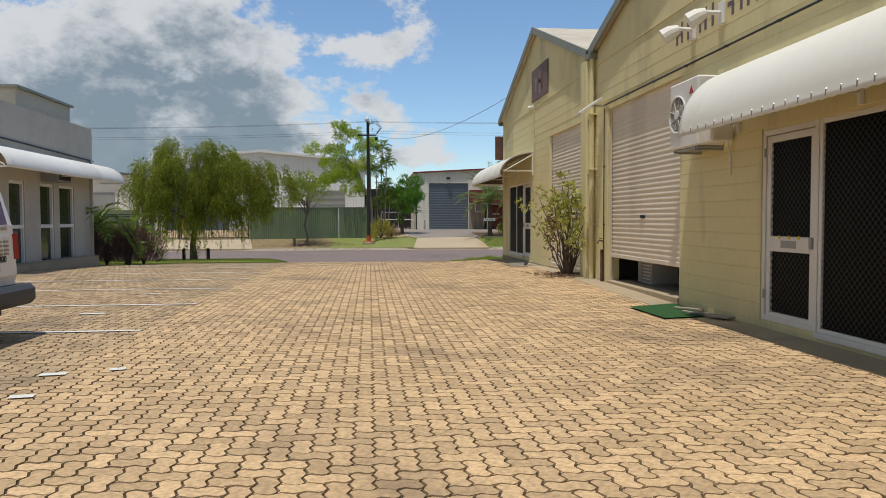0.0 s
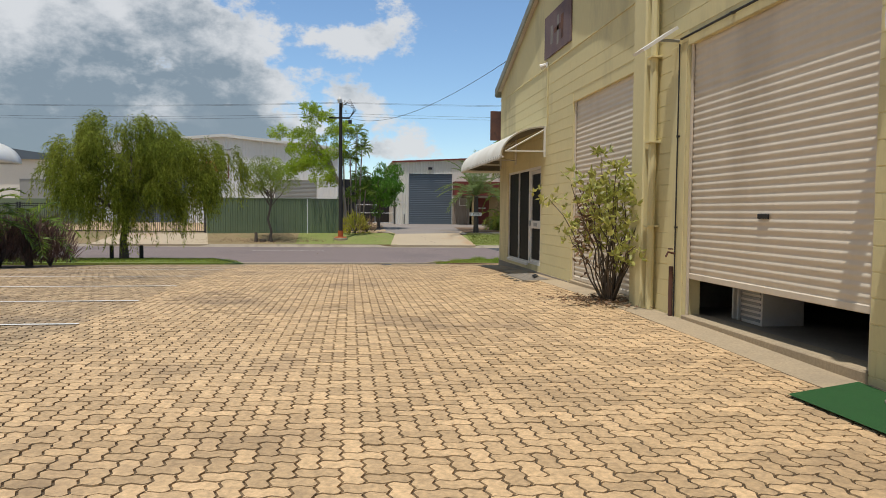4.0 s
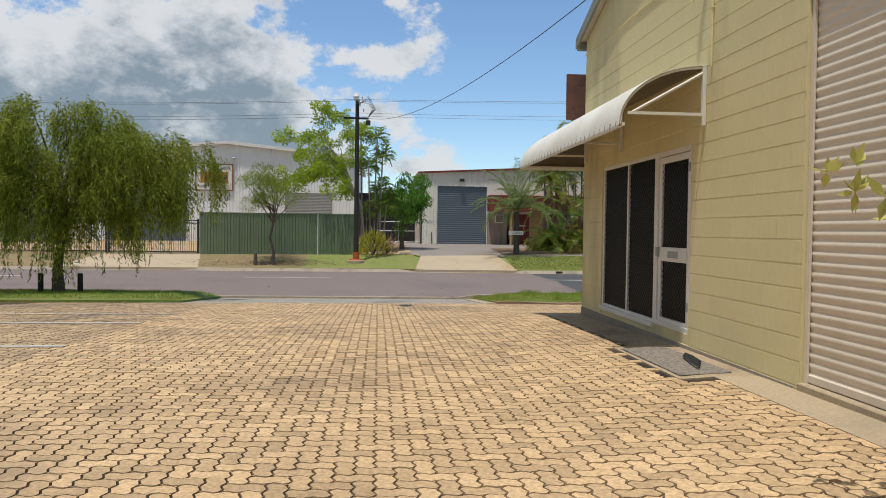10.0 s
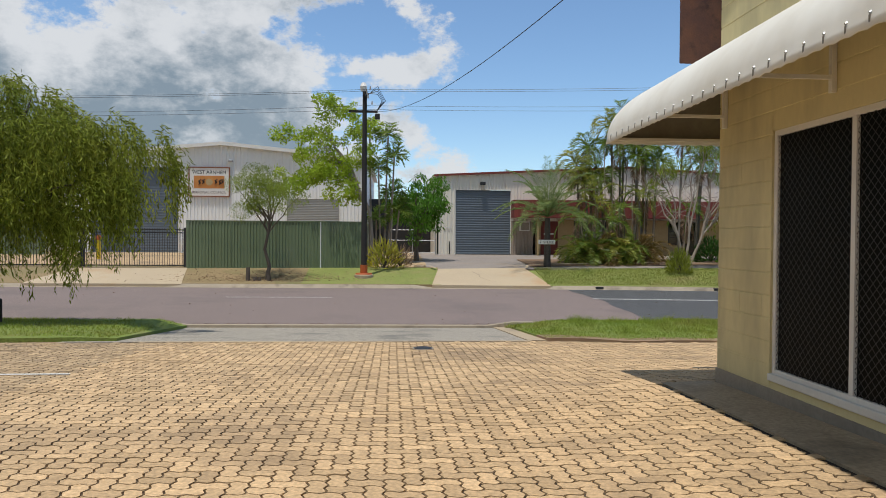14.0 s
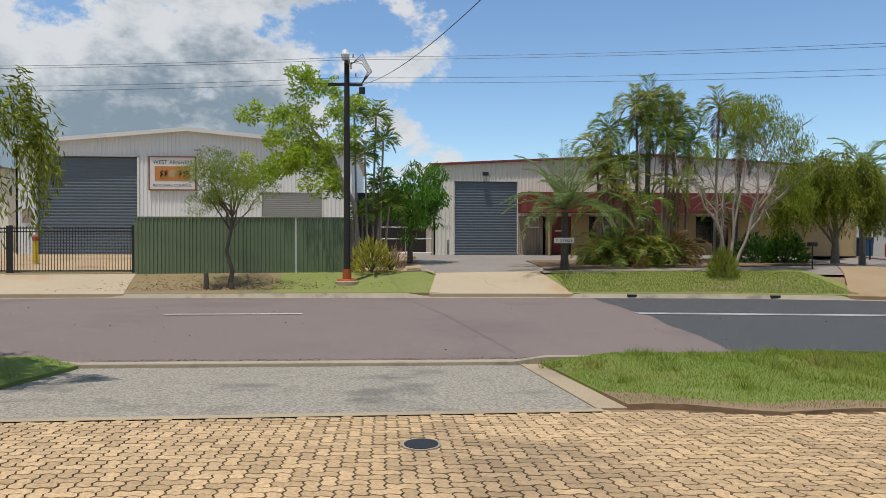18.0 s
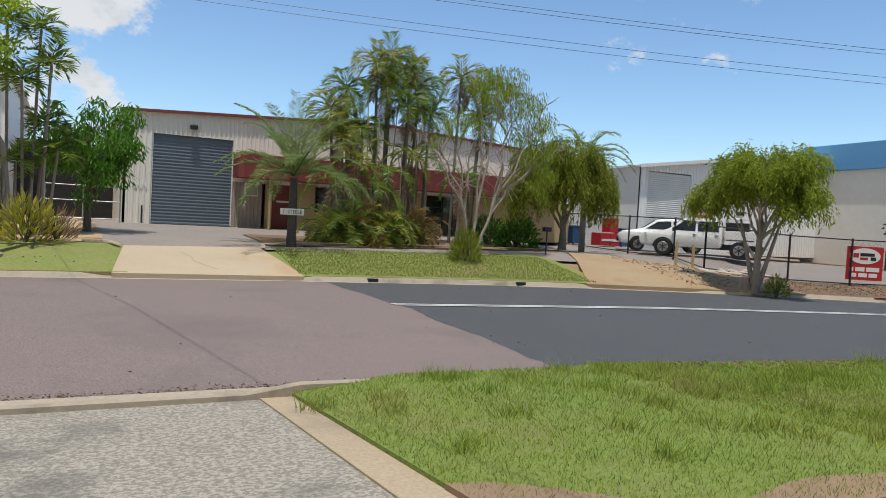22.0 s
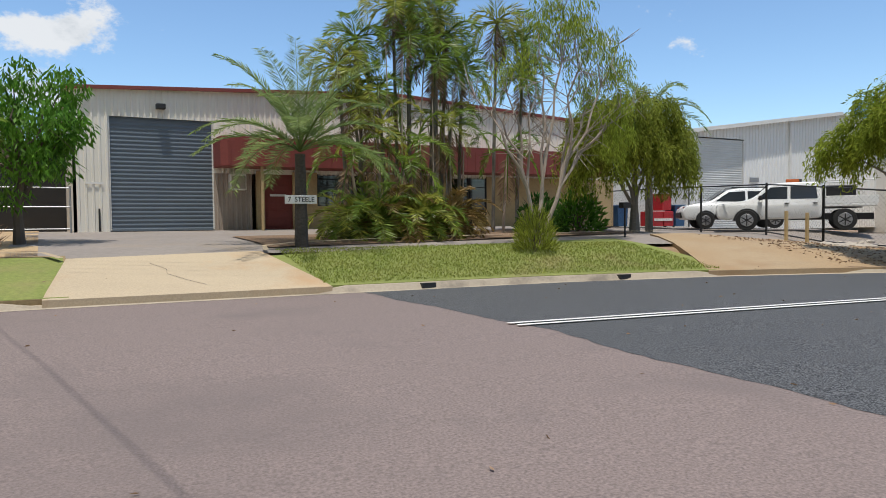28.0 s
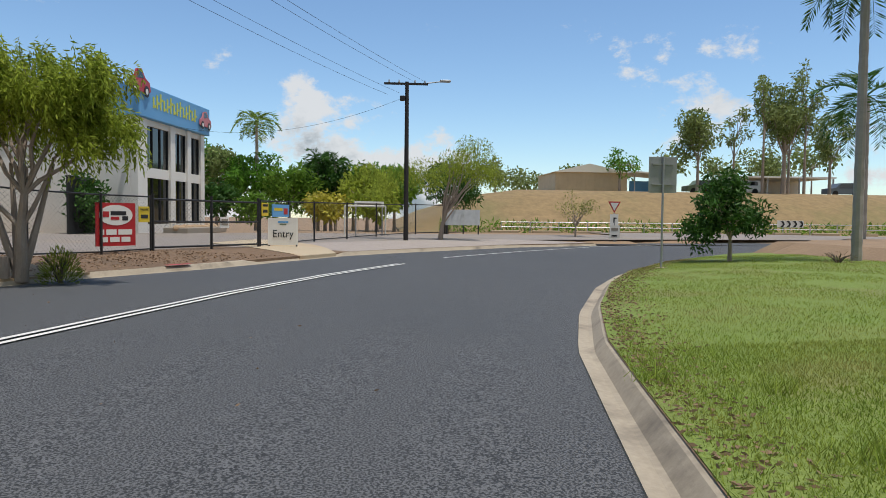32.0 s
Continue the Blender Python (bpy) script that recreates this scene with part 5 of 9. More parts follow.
for dy, dz, ez in ((-0.6, 8.03, 7.95), (-0.25, 8.03, 7.95), (0.25, 7.5, 7.4), (0.6, 7.4, 7.3)):
    wire((PX, PY + dy, PZ + dz), (P2[0], P2[1] + dy * 1.6, P2[2] + ez), 0.55)
    wire((PX, PY + dy, PZ + dz), (-48, 50.5 + dy, 8.2 + dz - 8), 0.75)
wire((PX + 0.55, PY - 0.05, PZ + 7.2), (5.0, 23.0, 5.35), 0.75, 0.0085, "thick black service cable from the pole to the gable")
wire((P2[0], P2[1] + 0.3, P2[2] + 7.1), (50.5, 47.6, 5.9), 0.9, 0.007, "thin service cable to the workshop")

# number seven: cream shed behind palms
s7 = thing("cream_shed", "cream ribbed steel shed with a dark red roof edge and canopy", "shed", at=(14, 59, 0.4))
t7 = lambda x: 5.02 + 0.62 * (1 - abs(x - 15.5) / 11.6)
SY7 = 59.0
for a, b, z0, z1 in ((4.0, 5.08, 0.3, t7), (5.08, 8.42, 4.2, t7), (8.42, 27.0, 2.4, t7)):
    corr("wall", a, b, SY7, z0, z1, "shedcream", s7, 0.19)
# sheeting under the canopy, its shade put into a darker brown colour
corr("wall", 8.42, 9.75, SY7, 0.3, 2.4, "barkpale", s7, 0.16)
under(s7, part("side_wall", boxed(4.0, 4.1, SY7, SY7 + 16, 0.2, 5.0), "shedcream"), part("side_wall", boxed(26.9, 27.0, SY7, SY7 + 16, 0.2, 5.0), "shedcream"), part("rear_wall", boxed(4, 27, SY7 + 15.9, SY7 + 16, 0.2, 5.0), "shedcream"))
for s in (-1, 1):
    xe = 15.5 + s * 11.7
    under(s7, part("roof", prismed([(xe, 5.0), (15.5, 5.62), (15.5, 5.68), (xe, 5.06)], "y", SY7 - 0.1, SY7 + 16), "roof"))
    under(s7, part("barge", prismed([(xe, 4.98), (15.5, 5.60), (15.5, 5.72), (xe, 5.10)], "y", SY7 - 0.18, SY7 - 0.105), "red"))
under(s7, part("wall", boxed(9.9, 10.2, SY7 - 0.05, SY7 + 0.1, 0.3, 2.5), "tan"), part("wall", boxed(11.25, 12.2, SY7 - 0.05, SY7 + 0.1, 0.3, 2.5), "tan"), part("wall", boxed(12.2, 18.0, SY7 - 0.05, SY7 + 0.1, 0.3, 1.25), "tan"), part("wall", boxed(14.2, 18.0, SY7 - 0.05, SY7 + 0.1, 1.25, 2.5), "tan"), part("wall", boxed(19.8, 27, SY7 - 0.05, SY7 + 0.1, 0.3, 2.5), "tan"), part("wall", boxed(18.0, 18.9, SY7 - 0.05, SY7 + 0.1, 0.3, 1.0), "tan"))
under(s7, part("entry_door", boxed(10.2, 11.25, SY7 + 0.02, SY7 + 0.08, 0.4, 2.45, 0.01), "red", None, "dark red panelled door"))
for k in range(6):
    under(s7, part("door_panel", boxed(10.3, 11.15, SY7 - 0.005, SY7 + 0.02, 0.5 + 0.31 * k, 0.74 + 0.31 * k, 0.008), "red"))
under(s7, part("letter_slot", boxed(10.4, 11.0, SY7 - 0.015, SY7 - 0.006, 1.60, 1.68), "white"))
for a, b, z0, z1 in ((12.2, 14.2, 1.25, 2.45), (18.0, 18.9, 1.0, 2.45), (18.95, 19.8, 0.4, 2.45)):
    under(s7, part("window", boxed(a + 0.04, b - 0.04, SY7 + 0.0, SY7 + 0.04, z0, z1), "glassdark"), part("window_frame", boxed(a, a + 0.05, SY7 - 0.04, SY7 + 0.05, z0, z1), "black"), part("window_frame", boxed(b - 0.05, b, SY7 - 0.04, SY7 + 0.05, z0, z1), "black"))
    for k in range(4):
        under(s7, part("louvre", boxed(a + 0.05, b - 0.05, SY7 - 0.012, SY7 - 0.004, z0 + 0.1 + (z1 - z0) * k / 4, z0 + 0.13 + (z1 - z0) * k / 4), "black"))
cano = [(8.42, SY7), (8.42, SY7 - 1.15), (8.62, SY7 - 1.35), (25.5, SY7 - 1.35), (25.7, SY7 - 1.15), (25.7, SY7)]
under(s7, part("canopy", prismed(cano, "z", 2.58, 3.42), "red", None, "dark red ribbed fascia canopy"))
cap = [(8.42, SY7), (8.46, SY7 - 1.1), (8.9, SY7 - 1.2), (25.2, SY7 - 1.2), (25.66, SY7 - 1.1), (25.7, SY7)]
under(s7, part("canopy_top", prismed(cap, "z", 3.42, 3.60), "red"))
for k in range(46):
    xx = 8.7 + 0.36 * k
    under(s7, part("canopy_rib", boxed(xx, xx + 0.025, SY7 - 1.365, SY7 - 1.352, 2.60, 3.40), "red"))
under(s7, part("canopy_post", boxed(9.76, 9.84, SY7 - 1.25, SY7 - 1.17, 0.35, 2.58), "tan"))
under(s7, part("flood_lamp", boxed(6.55, 6.85, SY7 - 0.25, SY7 - 0.02, 4.50, 4.68, 0.02), "black"))
under(s7, part("notice", boxed(4.35, 4.9, SY7 - 0.05, SY7 - 0.035, 1.95, 2.02), "white"), part("standpipe", tubed([(4.75, SY7 - 0.06, 0.4), (4.75, SY7 - 0.06, 1.15)], 0.03, 6), "black"))
t = thing("air_conditioner", "white box air conditioner in the wall under the canopy", "air conditioner", at=(9.2, SY7, 1.8))
part("casing", boxed(-0.28, 0.28, -0.35, 0.0, 0.0, 0.58, 0.02), "white", t)
part("grille", boxed(-0.24, 0.24, -0.362, -0.352, 0.05, 0.5), "plinth", t)
ribbed_door(5.12, 8.38, SY7 + 0.08, 0.42, 4.2, "roller_blue", "tall blue-grey roller door of the cream shed", 0.14)
mg = thing("mesh_gate", "pipe-framed chain mesh side gate", "gate", at=(2.6, 58.6, 0.35))
for x in (1.2, 2.55, 3.9):
    under(mg, part("post", tubed([(x, 58.6, 0.3), (x, 58.6, 1.85)], 0.03, 6), "metal"))
for z in (0.5, 1.2, 1.8):
    under(mg, part("rail", tubed([(1.2, 58.6, z), (3.9, 58.6, z)], 0.02, 6), "metal"))
structure(part("yard_gap_wall", boxed(-0.2, 4.0, 66, 66.1, 0, 4.0), "black"), "dark end of the side yard")
t = thing("street_number_sign", "white board reading 7 STEELE fixed to the palm trunk", "sign", at=(8.62, 50.02, 1.08))
under(t, part("board", boxed(8.22, 9.02, 49.98, 50.01, 1.08, 1.29, 0.004), "white"))
words("7  STEELE", 0.17, "black", (8.62, 49.972, 1.18), parent=t, width=0.66)
t = thing("meter_post", "thin black letterbox post", "post", at=(18.45, 49.2, zg(18.45, 49.2)))
part("post", boxed(-0.02, 0.02, -0.02, 0.02, -0.05, 0.85), "black", t)
part("box", boxed(-0.16, 0.16, -0.1, 0.1, 0.85, 1.02, 0.01), "black", t)

# ---- plants: kinds ----
RNG = np.random.default_rng(7)


def rand_dirs(n):
    d = RNG.normal(size=(n, 3))
    return d / np.linalg.norm(d, axis=1, keepdims=True)


def leaf_mesh(name, pos, axis, length, width, material, parent, label="", fold=0.0):
    """Lens-shaped leaves: one quad each, at pos along axis."""
    n = len(pos)
    if n == 0:
        return None
    axis = axis / np.linalg.norm(axis, axis=1, keepdims=True)
    side = np.cross(axis, rand_dirs(n))
    side /= np.linalg.norm(side, axis=1, keepdims=True) + 1e-9
    L = length * RNG.uniform(0.65, 1.25, (n, 1))
    W = width * RNG.uniform(0.7, 1.2, (n, 1))
    v = np.empty((n, 4, 3))
    v[:, 0] = pos
    v[:, 1] = pos + axis * L * 0.45 + side * W * 0.5
    v[:, 2] = pos + axis * L
    v[:, 3] = pos + axis * L * 0.45 - side * W * 0.5
    me = bpy.data.meshes.new(name)
    me.vertices.add(4 * n)
    me.vertices.foreach_set("co", v.ravel())
    me.loops.add(4 * n)
    me.loops.foreach_set("vertex_index", np.arange(4 * n))
    me.polygons.add(n)
    me.polygons.foreach_set("loop_start", np.arange(n) * 4)
    me.polygons.foreach_set("loop_total", np.full(n, 4))
    me.update(calc_edges=True)
    ob = link_mesh(name, me, material, parent)
    return tagged(ob, label=label) if label else ob


def clump_points(clumps, per):
    """Points in uneven balls: clumps of (centre, radius or radii); per: points per unit of size squared."""
    out = []
    for c, r in clumps:
        r = np.array([r] * 3 if isinstance(r, (int, float)) else r, float)
        n = max(6, int(per * (r[0] * r[1] + r[1] * r[2] + r[0] * r[2]) / 3))
        d = rand_dirs(n) * (RNG.uniform(0.25, 1.0, (n, 1)) ** 0.45)
        out.append(np.array(c) + d * r)
    return np.concatenate(out)


def sub_clumps(c, r, n, size):
    """A crown broken into n smaller clumps."""
    r = np.array([r] * 3 if isinstance(r, (int, float)) else r, float)
    d = rand_dirs(n) * (RNG.uniform(0.15, 1.0, (n, 1)) ** 0.5)
    return [(np.array(c) + d[i] * r, size * RNG.uniform(0.7, 1.3)) for i in range(n)]


def curve_pts(a, b, sag=0.0, wob=0.1, n=6):
    a, b = Vector(a), Vector(b)
    out = []
    for i in range(n + 1):
        t = i / n
        p = a.lerp(b, t)
        w = math.sin(math.pi * t)
        out.append(p + Vector((RNG.uniform(-wob, wob) * w, RNG.uniform(-wob, wob) * w, sag * w)))
    return out


def limbs(t, base, forks, tips, r0, material="bark", split=0.45, twigs=0):
    """A trunk with limbs to the tips; forks: points the trunk passes."""
    pts = [Vector(base)] + [Vector(f) for f in forks]
    bm = bmesh.new()
    rr = [r0 * (1 - split * i / max(1, len(pts) - 1)) for i in range(len(pts))]
    rr[0] *= 1.25
    tube(bm, pts, rr, 9)
    part("trunk", bm, material, None).parent = t
    t_parts = [t.children[-1]] if t.children else []
    for p in tips:
        a = pts[-1] if RNG.uniform() > 0.3 or len(pts) < 3 else pts[-2]
        cp = curve_pts(a, p, 0.12, 0.14, 5)
        rl = r0 * 0.42
        o = part("limb", tubed(cp, [rl * (1 - 0.8 * i / 5) for i in range(6)], 6), material, t)
        for k in range(twigs):
            s = cp[RNG.integers(2, 6)]
            e = s + Vector(RNG.normal(size=3)) * 0.45
            part("limb", tubed([s, s.lerp(e, 0.5) + Vector((0, 0, 0.05)), e], [rl * 0.22, rl * 0.15, rl * 0.05], 4), material, t)


def tree(name, label, base, forks, clumps, r0, leaf_mat, bark="bark", per=420, L=0.14, W=0.05, droop=0.3, tips=None, twigs=1, lift=0.0):
    t = thing(name, label, "tree", at=base)
    b = Vector(base)
    loc = lambda p: Vector(p) - b
    limbs(t, (0, 0, -0.08), [loc(f) for f in forks], [loc(c) for c, _ in (tips or clumps)[:14]], r0, bark, twigs=twigs)
    pos = clump_points(clumps, per) - np.array(base)
    ax = rand_dirs(len(pos)) * (1 - droop) + np.array([0, 0, -1.0]) * droop + np.array([0, 0, 1.0]) * lift
    leaf_mesh("crown", pos, ax, L, W, leaf_mat, t)
    return t


def weeping(name, label, base, forks, starts, r0, leaf_mat, bark="bark", strands=500, length=(0.8, 2.2), L=0.13, W=0.02, bottom=0.3, step=0.075):
    """Hanging strands of narrow leaves from limbs; starts: (centre, radii) that the strands fall from."""
    t = thing(name, label, "tree", at=base)
    b = np.array(base)
    limbs(t, (0, 0, -0.08), [Vector(f) - Vector(base) for f in forks], [Vector(c) - Vector(base) for c, _ in starts[:12]], r0, bark, twigs=2)
    wts = np.array([np.prod(np.array(r)[:2]) for _, r in starts])
    pick = RNG.choice(len(starts), strands, p=wts / wts.sum())
    pos, ax = [], []
    tw = bmesh.new()
    for s, k in enumerate(pick):
        if s % 17 == 0:
            c, r = starts[k]
            heart = np.array(c) + rand_dirs(1)[0] * np.array(r) * RNG.uniform(0.3, 1.0) ** 0.5
            reach = RNG.uniform(0.3, 1.2)
        p = heart + RNG.normal(size=3) * np.array([0.12, 0.12, 0.12])
        out = p - np.array([*np.array(forks[-1])[:2], p[2]])
        out = out / (np.linalg.norm(out) + 1e-6)
        n = int(RNG.uniform(*length) * reach / step)
        q, v = p.copy(), out * 0.6 + np.array([RNG.normal() * 0.3, RNG.normal() * 0.3, 0.25])
        trail = [q.copy()]
        for i in range(n):
            v = v * 0.86 + np.array([RNG.normal() * 0.05, RNG.normal() * 0.05, -0.22])
            q = q + v / np.linalg.norm(v) * step
            if q[2] < b[2] + bottom:
                break
            for _ in range(2):
                pos.append(q + RNG.normal(size=3) * 0.02)
                ax.append(v / np.linalg.norm(v) + RNG.normal(size=3) * 0.45)
            trail.append(q.copy())
    leaf_mesh("crown", np.array(pos) - b, np.array(ax), L, W, leaf_mat, t)
    return t


def frond_points(root, az, elev, length, sag, n):
    """The midrib of a palm frond."""
    p, d = np.array(root, float), np.array([math.cos(az) * math.cos(elev), math.sin(az) * math.cos(elev), math.sin(elev)])
    out = [p.copy()]
    for i in range(n):
        d = d + np.array([0, 0, -sag / n * (1 + 1.2 * i / n)])
        d /= np.linalg.norm(d)
        p = p + d * length / n
        out.append(p.copy())
    return np.array(out)


def palm(name, label, base, height, r, fronds, length, leaf_mat, bark="bark", elev=(0.2, 1.2), sag=1.6, leaflet=0.35, width=0.03, pairs=30, lean=(0, 0), group="", dead=0):
    """A palm: ringed trunk, and fronds each with its midrib and leaflets."""
    t = thing(name, label, "palm", group, at=base)
    top = Vector((lean[0], lean[1], height))
    n = max(3, int(height / 0.25))
    if height > 0.1:
        pts = [Vector((lean[0] * (i / n) ** 1.5, lean[1] * (i / n) ** 1.5, height * i / n - 0.06)) for i in range(n + 1)]
        part("trunk", tubed(pts, [r * (1.15 - 0.3 * i / n + (0.05 if i % 2 else -0.03)) for i in range(n + 1)], 9), bark, t)
    rib = bmesh.new()
    pos, ax, size, brown = [], [], [], []
    for k in range(fronds):
        az = 2 * math.pi * (k * 0.618) + RNG.uniform(-0.2, 0.2)
        el = elev[0] + (elev[1] - elev[0]) * ((k + 0.5) / fronds) + RNG.uniform(-0.1, 0.1)
        if k < dead:
            el = RNG.uniform(-1.1, -0.6)
        Lk = length * RNG.uniform(0.85, 1.12)
        q = frond_points(top, az, el, Lk, sag * RNG.uniform(0.8, 1.2), 9)
        tube(rib, [Vector(p) for p in q], [0.02 * (1 - 0.85 * i / 9) + 0.003 for i in range(10)], 4)
        ts = np.linspace(0.14, 1.0, pairs)
        idx = ts * 9
        i0 = np.minimum(idx.astype(int), 8)
        fr = (idx - i0)[:, None]
        pt = q[i0] * (1 - fr) + q[i0 + 1] * fr
        d = q[i0 + 1] - q[i0]
        d /= np.linalg.norm(d, axis=1, keepdims=True)
        s = np.cross(d, np.array([0, 0, 1.0]))
        s /= np.linalg.norm(s, axis=1, keepdims=True) + 1e-9
        old = k < dead
        for sg in (-1, 1):
            a = s * sg * 0.95 + d * 0.7 + np.array([0, 0, 0.28 - 0.35 * old]) + RNG.normal(size=(pairs, 3)) * 0.07
            a = a + np.array([0, 0, -0.5]) * (ts[:, None] ** 2)
            pos.append(pt), ax.append(a), brown.append(np.full(pairs, old))
            size.append(0.42 + 0.68 * np.sin(np.pi * np.clip(ts, 0.04, 0.93) ** 0.85))
    part("ribs", rib, leaf_mat, t)
    pos, ax, size, brown = (np.concatenate(q) for q in (pos, ax, size, brown))
    for name_, sel, m in (("fronds", ~brown, leaf_mat), ("dead_fronds", brown, "drybrown")):
        leaf_mesh(name_, pos[sel], ax[sel], leaflet * size[sel][:, None], width, m, t, "dry brown hanging fronds" if m == "drybrown" and leaf_mat != m else "")
    return t


def shrub(name, label, base, size, leaf_mat, n=900, L=0.25, W=0.05, category="shrub", up=0.6, group=""):
    """Arching blades or leaves from a low clump."""
    t = thing(name, label, category, group, at=base)
    m = 14
    bm = bmesh.new()
    tips = []
    for k in range(m):
        a = 2 * math.pi * k / m + RNG.uniform(-0.2, 0.2)
        rr = RNG.uniform(0.3, 0.9)
        e = Vector((math.cos(a) * size[0] * rr, math.sin(a) * size[1] * rr, size[2] * RNG.uniform(0.5, 0.9)))
        tube(bm, [Vector((0, 0, -0.05)), e * 0.5 + Vector((0, 0, size[2] * 0.12)), e], [0.02, 0.014, 0.006], 5)
        tips.append(e)
    tagged(part("stem", bm, "bark", t), label="thin brown stems", kind="stuff")
    d = rand_dirs(n)
    d[:, 2] = np.abs(d[:, 2])
    pos = d * (RNG.uniform(0.2, 1, (n, 1)) ** 0.5) * np.array(size) * np.array([1, 1, 0.95])
    ax = d * 0.8 + np.array([0, 0, up]) + RNG.normal(size=(n, 3)) * 0.35
    leaf_mesh("foliage", pos, ax, L, W, leaf_mat, t)
    return t

# ---- plants: the yard and the street ----
gz = lambda x, y: zg(x, y)
weeping("weeping_tree", "large weeping bottlebrush tree with trailing green strands on the verge", (-7.55, 32.75, -0.56), [(-7.6, 32.8, 0.1), (-7.5, 32.8, 0.9), (-7.4, 32.9, 1.7)],
        [((-7.4, 32.9, 3.9), (1.7, 1.5, 0.9)), ((-9.0, 33.2, 3.4), (1.1, 1.1, 0.8)), ((-5.9, 32.4, 3.3), (1.1, 1.1, 0.8)), ((-8.2, 31.8, 3.2), (1.2, 0.9, 0.7)), ((-6.9, 34.0, 3.3), (1.3, 0.9, 0.8)), ((-4.9, 32.5, 2.5), (0.7, 0.8, 0.4)), ((-9.8, 32.6, 2.6), (0.6, 0.8, 0.4)), ((-6.4, 32.9, 4.3), (0.8, 0.8, 0.5)), ((-8.3, 33.0, 4.3), (0.8, 0.8, 0.5)), ((-7.9, 32.6, 2.3), (1.2, 1.1, 0.6)), ((-6.6, 32.7, 2.1), (1.0, 1.0, 0.5)), ((-9.2, 32.9, 2.0), (0.8, 0.9, 0.5)), ((-5.5, 32.4, 1.9), (0.6, 0.7, 0.4)), ((-7.5, 32.4, 1.3), (0.9, 0.8, 0.4)), ((-4.4, 32.3, 3.4), (0.8, 0.8, 0.5)), ((-3.7, 32.2, 2.7), (0.5, 0.6, 0.5)), ((-3.3, 32.1, 3.3), (0.4, 0.5, 0.4))],
        0.15, "willow", "bark", strands=4000, length=(0.5, 1.9), L=0.14, W=0.029, bottom=0.22)
for dx in (-0.42, 0.62):
    t = thing("bollard", "short dark timber post beside the weeping tree", "bollard", "posts at the tree", at=(-7.5 + dx, 32.5, gz(-7.5, 32.5)))
    part("post", tubed([(0, 0, -0.1), (0, 0, 0.5), (0, 0, 0.53)], [0.075, 0.07, 0.05], 9), "wood", t)

# the half-bare variegated shrub at the wall
def bush():
    base = Vector((4.33, 14.75, gz(4.3, 14.75) + 0.03))
    t = thing("bush", "leggy variegated shrub with bare stems growing at the wall", "shrub", at=base)
    pos, ax = [], []
    for k in range(36):
        a = RNG.uniform(0, 2 * math.pi)
        spread = RNG.uniform(0.1, 1.0)
        tip = Vector((math.cos(a) * 0.82 * spread - 0.12, math.sin(a) * 0.85 * spread, RNG.uniform(0.9, 2.25) * (1 - 0.15 * spread)))
        cp = curve_pts((math.cos(a) * 0.08, math.sin(a) * 0.08, -0.02), tip, 0.1, 0.10, 5)
        part("stem", tubed(cp, [0.011 * (1 - 0.75 * i / 5) + 0.002 for i in range(6)], 5), "bark", t)
        for i in (3, 4, 5):
            if i < 5 and RNG.uniform() < 0.5:
                continue
            for _ in range(3 if i < 5 else 6):
                e = cp[i] + Vector(RNG.normal(size=3)) * 0.10
                m = RNG.integers(5, 9)
                pos += [list(e)] * m
                ax += list(RNG.normal(size=(m, 3)) * 0.8 + np.array([0, 0, 0.5]))
    leaf_mesh("leaves", np.array(pos), np.array(ax), 0.11, 0.045, "variegated", t)
    n = 260
    p = np.array([-0.30, 0.15, 1.05]) + RNG.normal(size=(n, 3)) * np.array([0.07, 0.07, 0.28])
    leaf_mesh("dead_leaves", p, rand_dirs(n) + np.array([0, 0, -0.7]), 0.10, 0.04, "drybrown", t, "dead brown leaves")
    n = 420
    p = np.stack([RNG.normal(-0.1, 0.30, n), RNG.normal(0, 0.32, n), np.full(n, 0.012)], 1)
    tagged(leaf_mesh("litter", p, RNG.normal(size=(n, 3)) * np.array([1, 1, 0.08]), 0.07, 0.03, "drybrown", t), label="fallen brown leaves", kind="stuff")
    return t


bush()

# over the street, west to east
tree("verge_tree", "small bottlebrush tree with a twisted trunk and feathery crown", (-3.95, 47.75, gz(-3.9, 47.75)), [(-3.85, 47.8, 0.1), (-4.05, 47.8, 0.8), (-3.9, 47.8, 1.5), (-3.85, 47.8, 2.0)],
     sub_clumps((-4.2, 47.8, 3.2), (1.7, 1.3, 1.0), 30, 0.46), 0.085, "lime_soft", "bark", per=1400, L=0.15, W=0.022, droop=0.5)
for dx, h in ((-0.75, 0.55), (-0.45, 0.16), (-0.3, 0.14), (0.12, 0.2)):
    t = thing("tree_stump", "weathered grey timber stump at the tree", "stump", "stumps at the tree", at=(-3.95 + dx, 47.55, gz(-3.9, 47.55)))
    part("stump", tubed([(0, 0, -0.06), (0.01, 0, h * 0.6), (0, 0, h)], [0.10, 0.09, 0.08], 8), "bark", t)
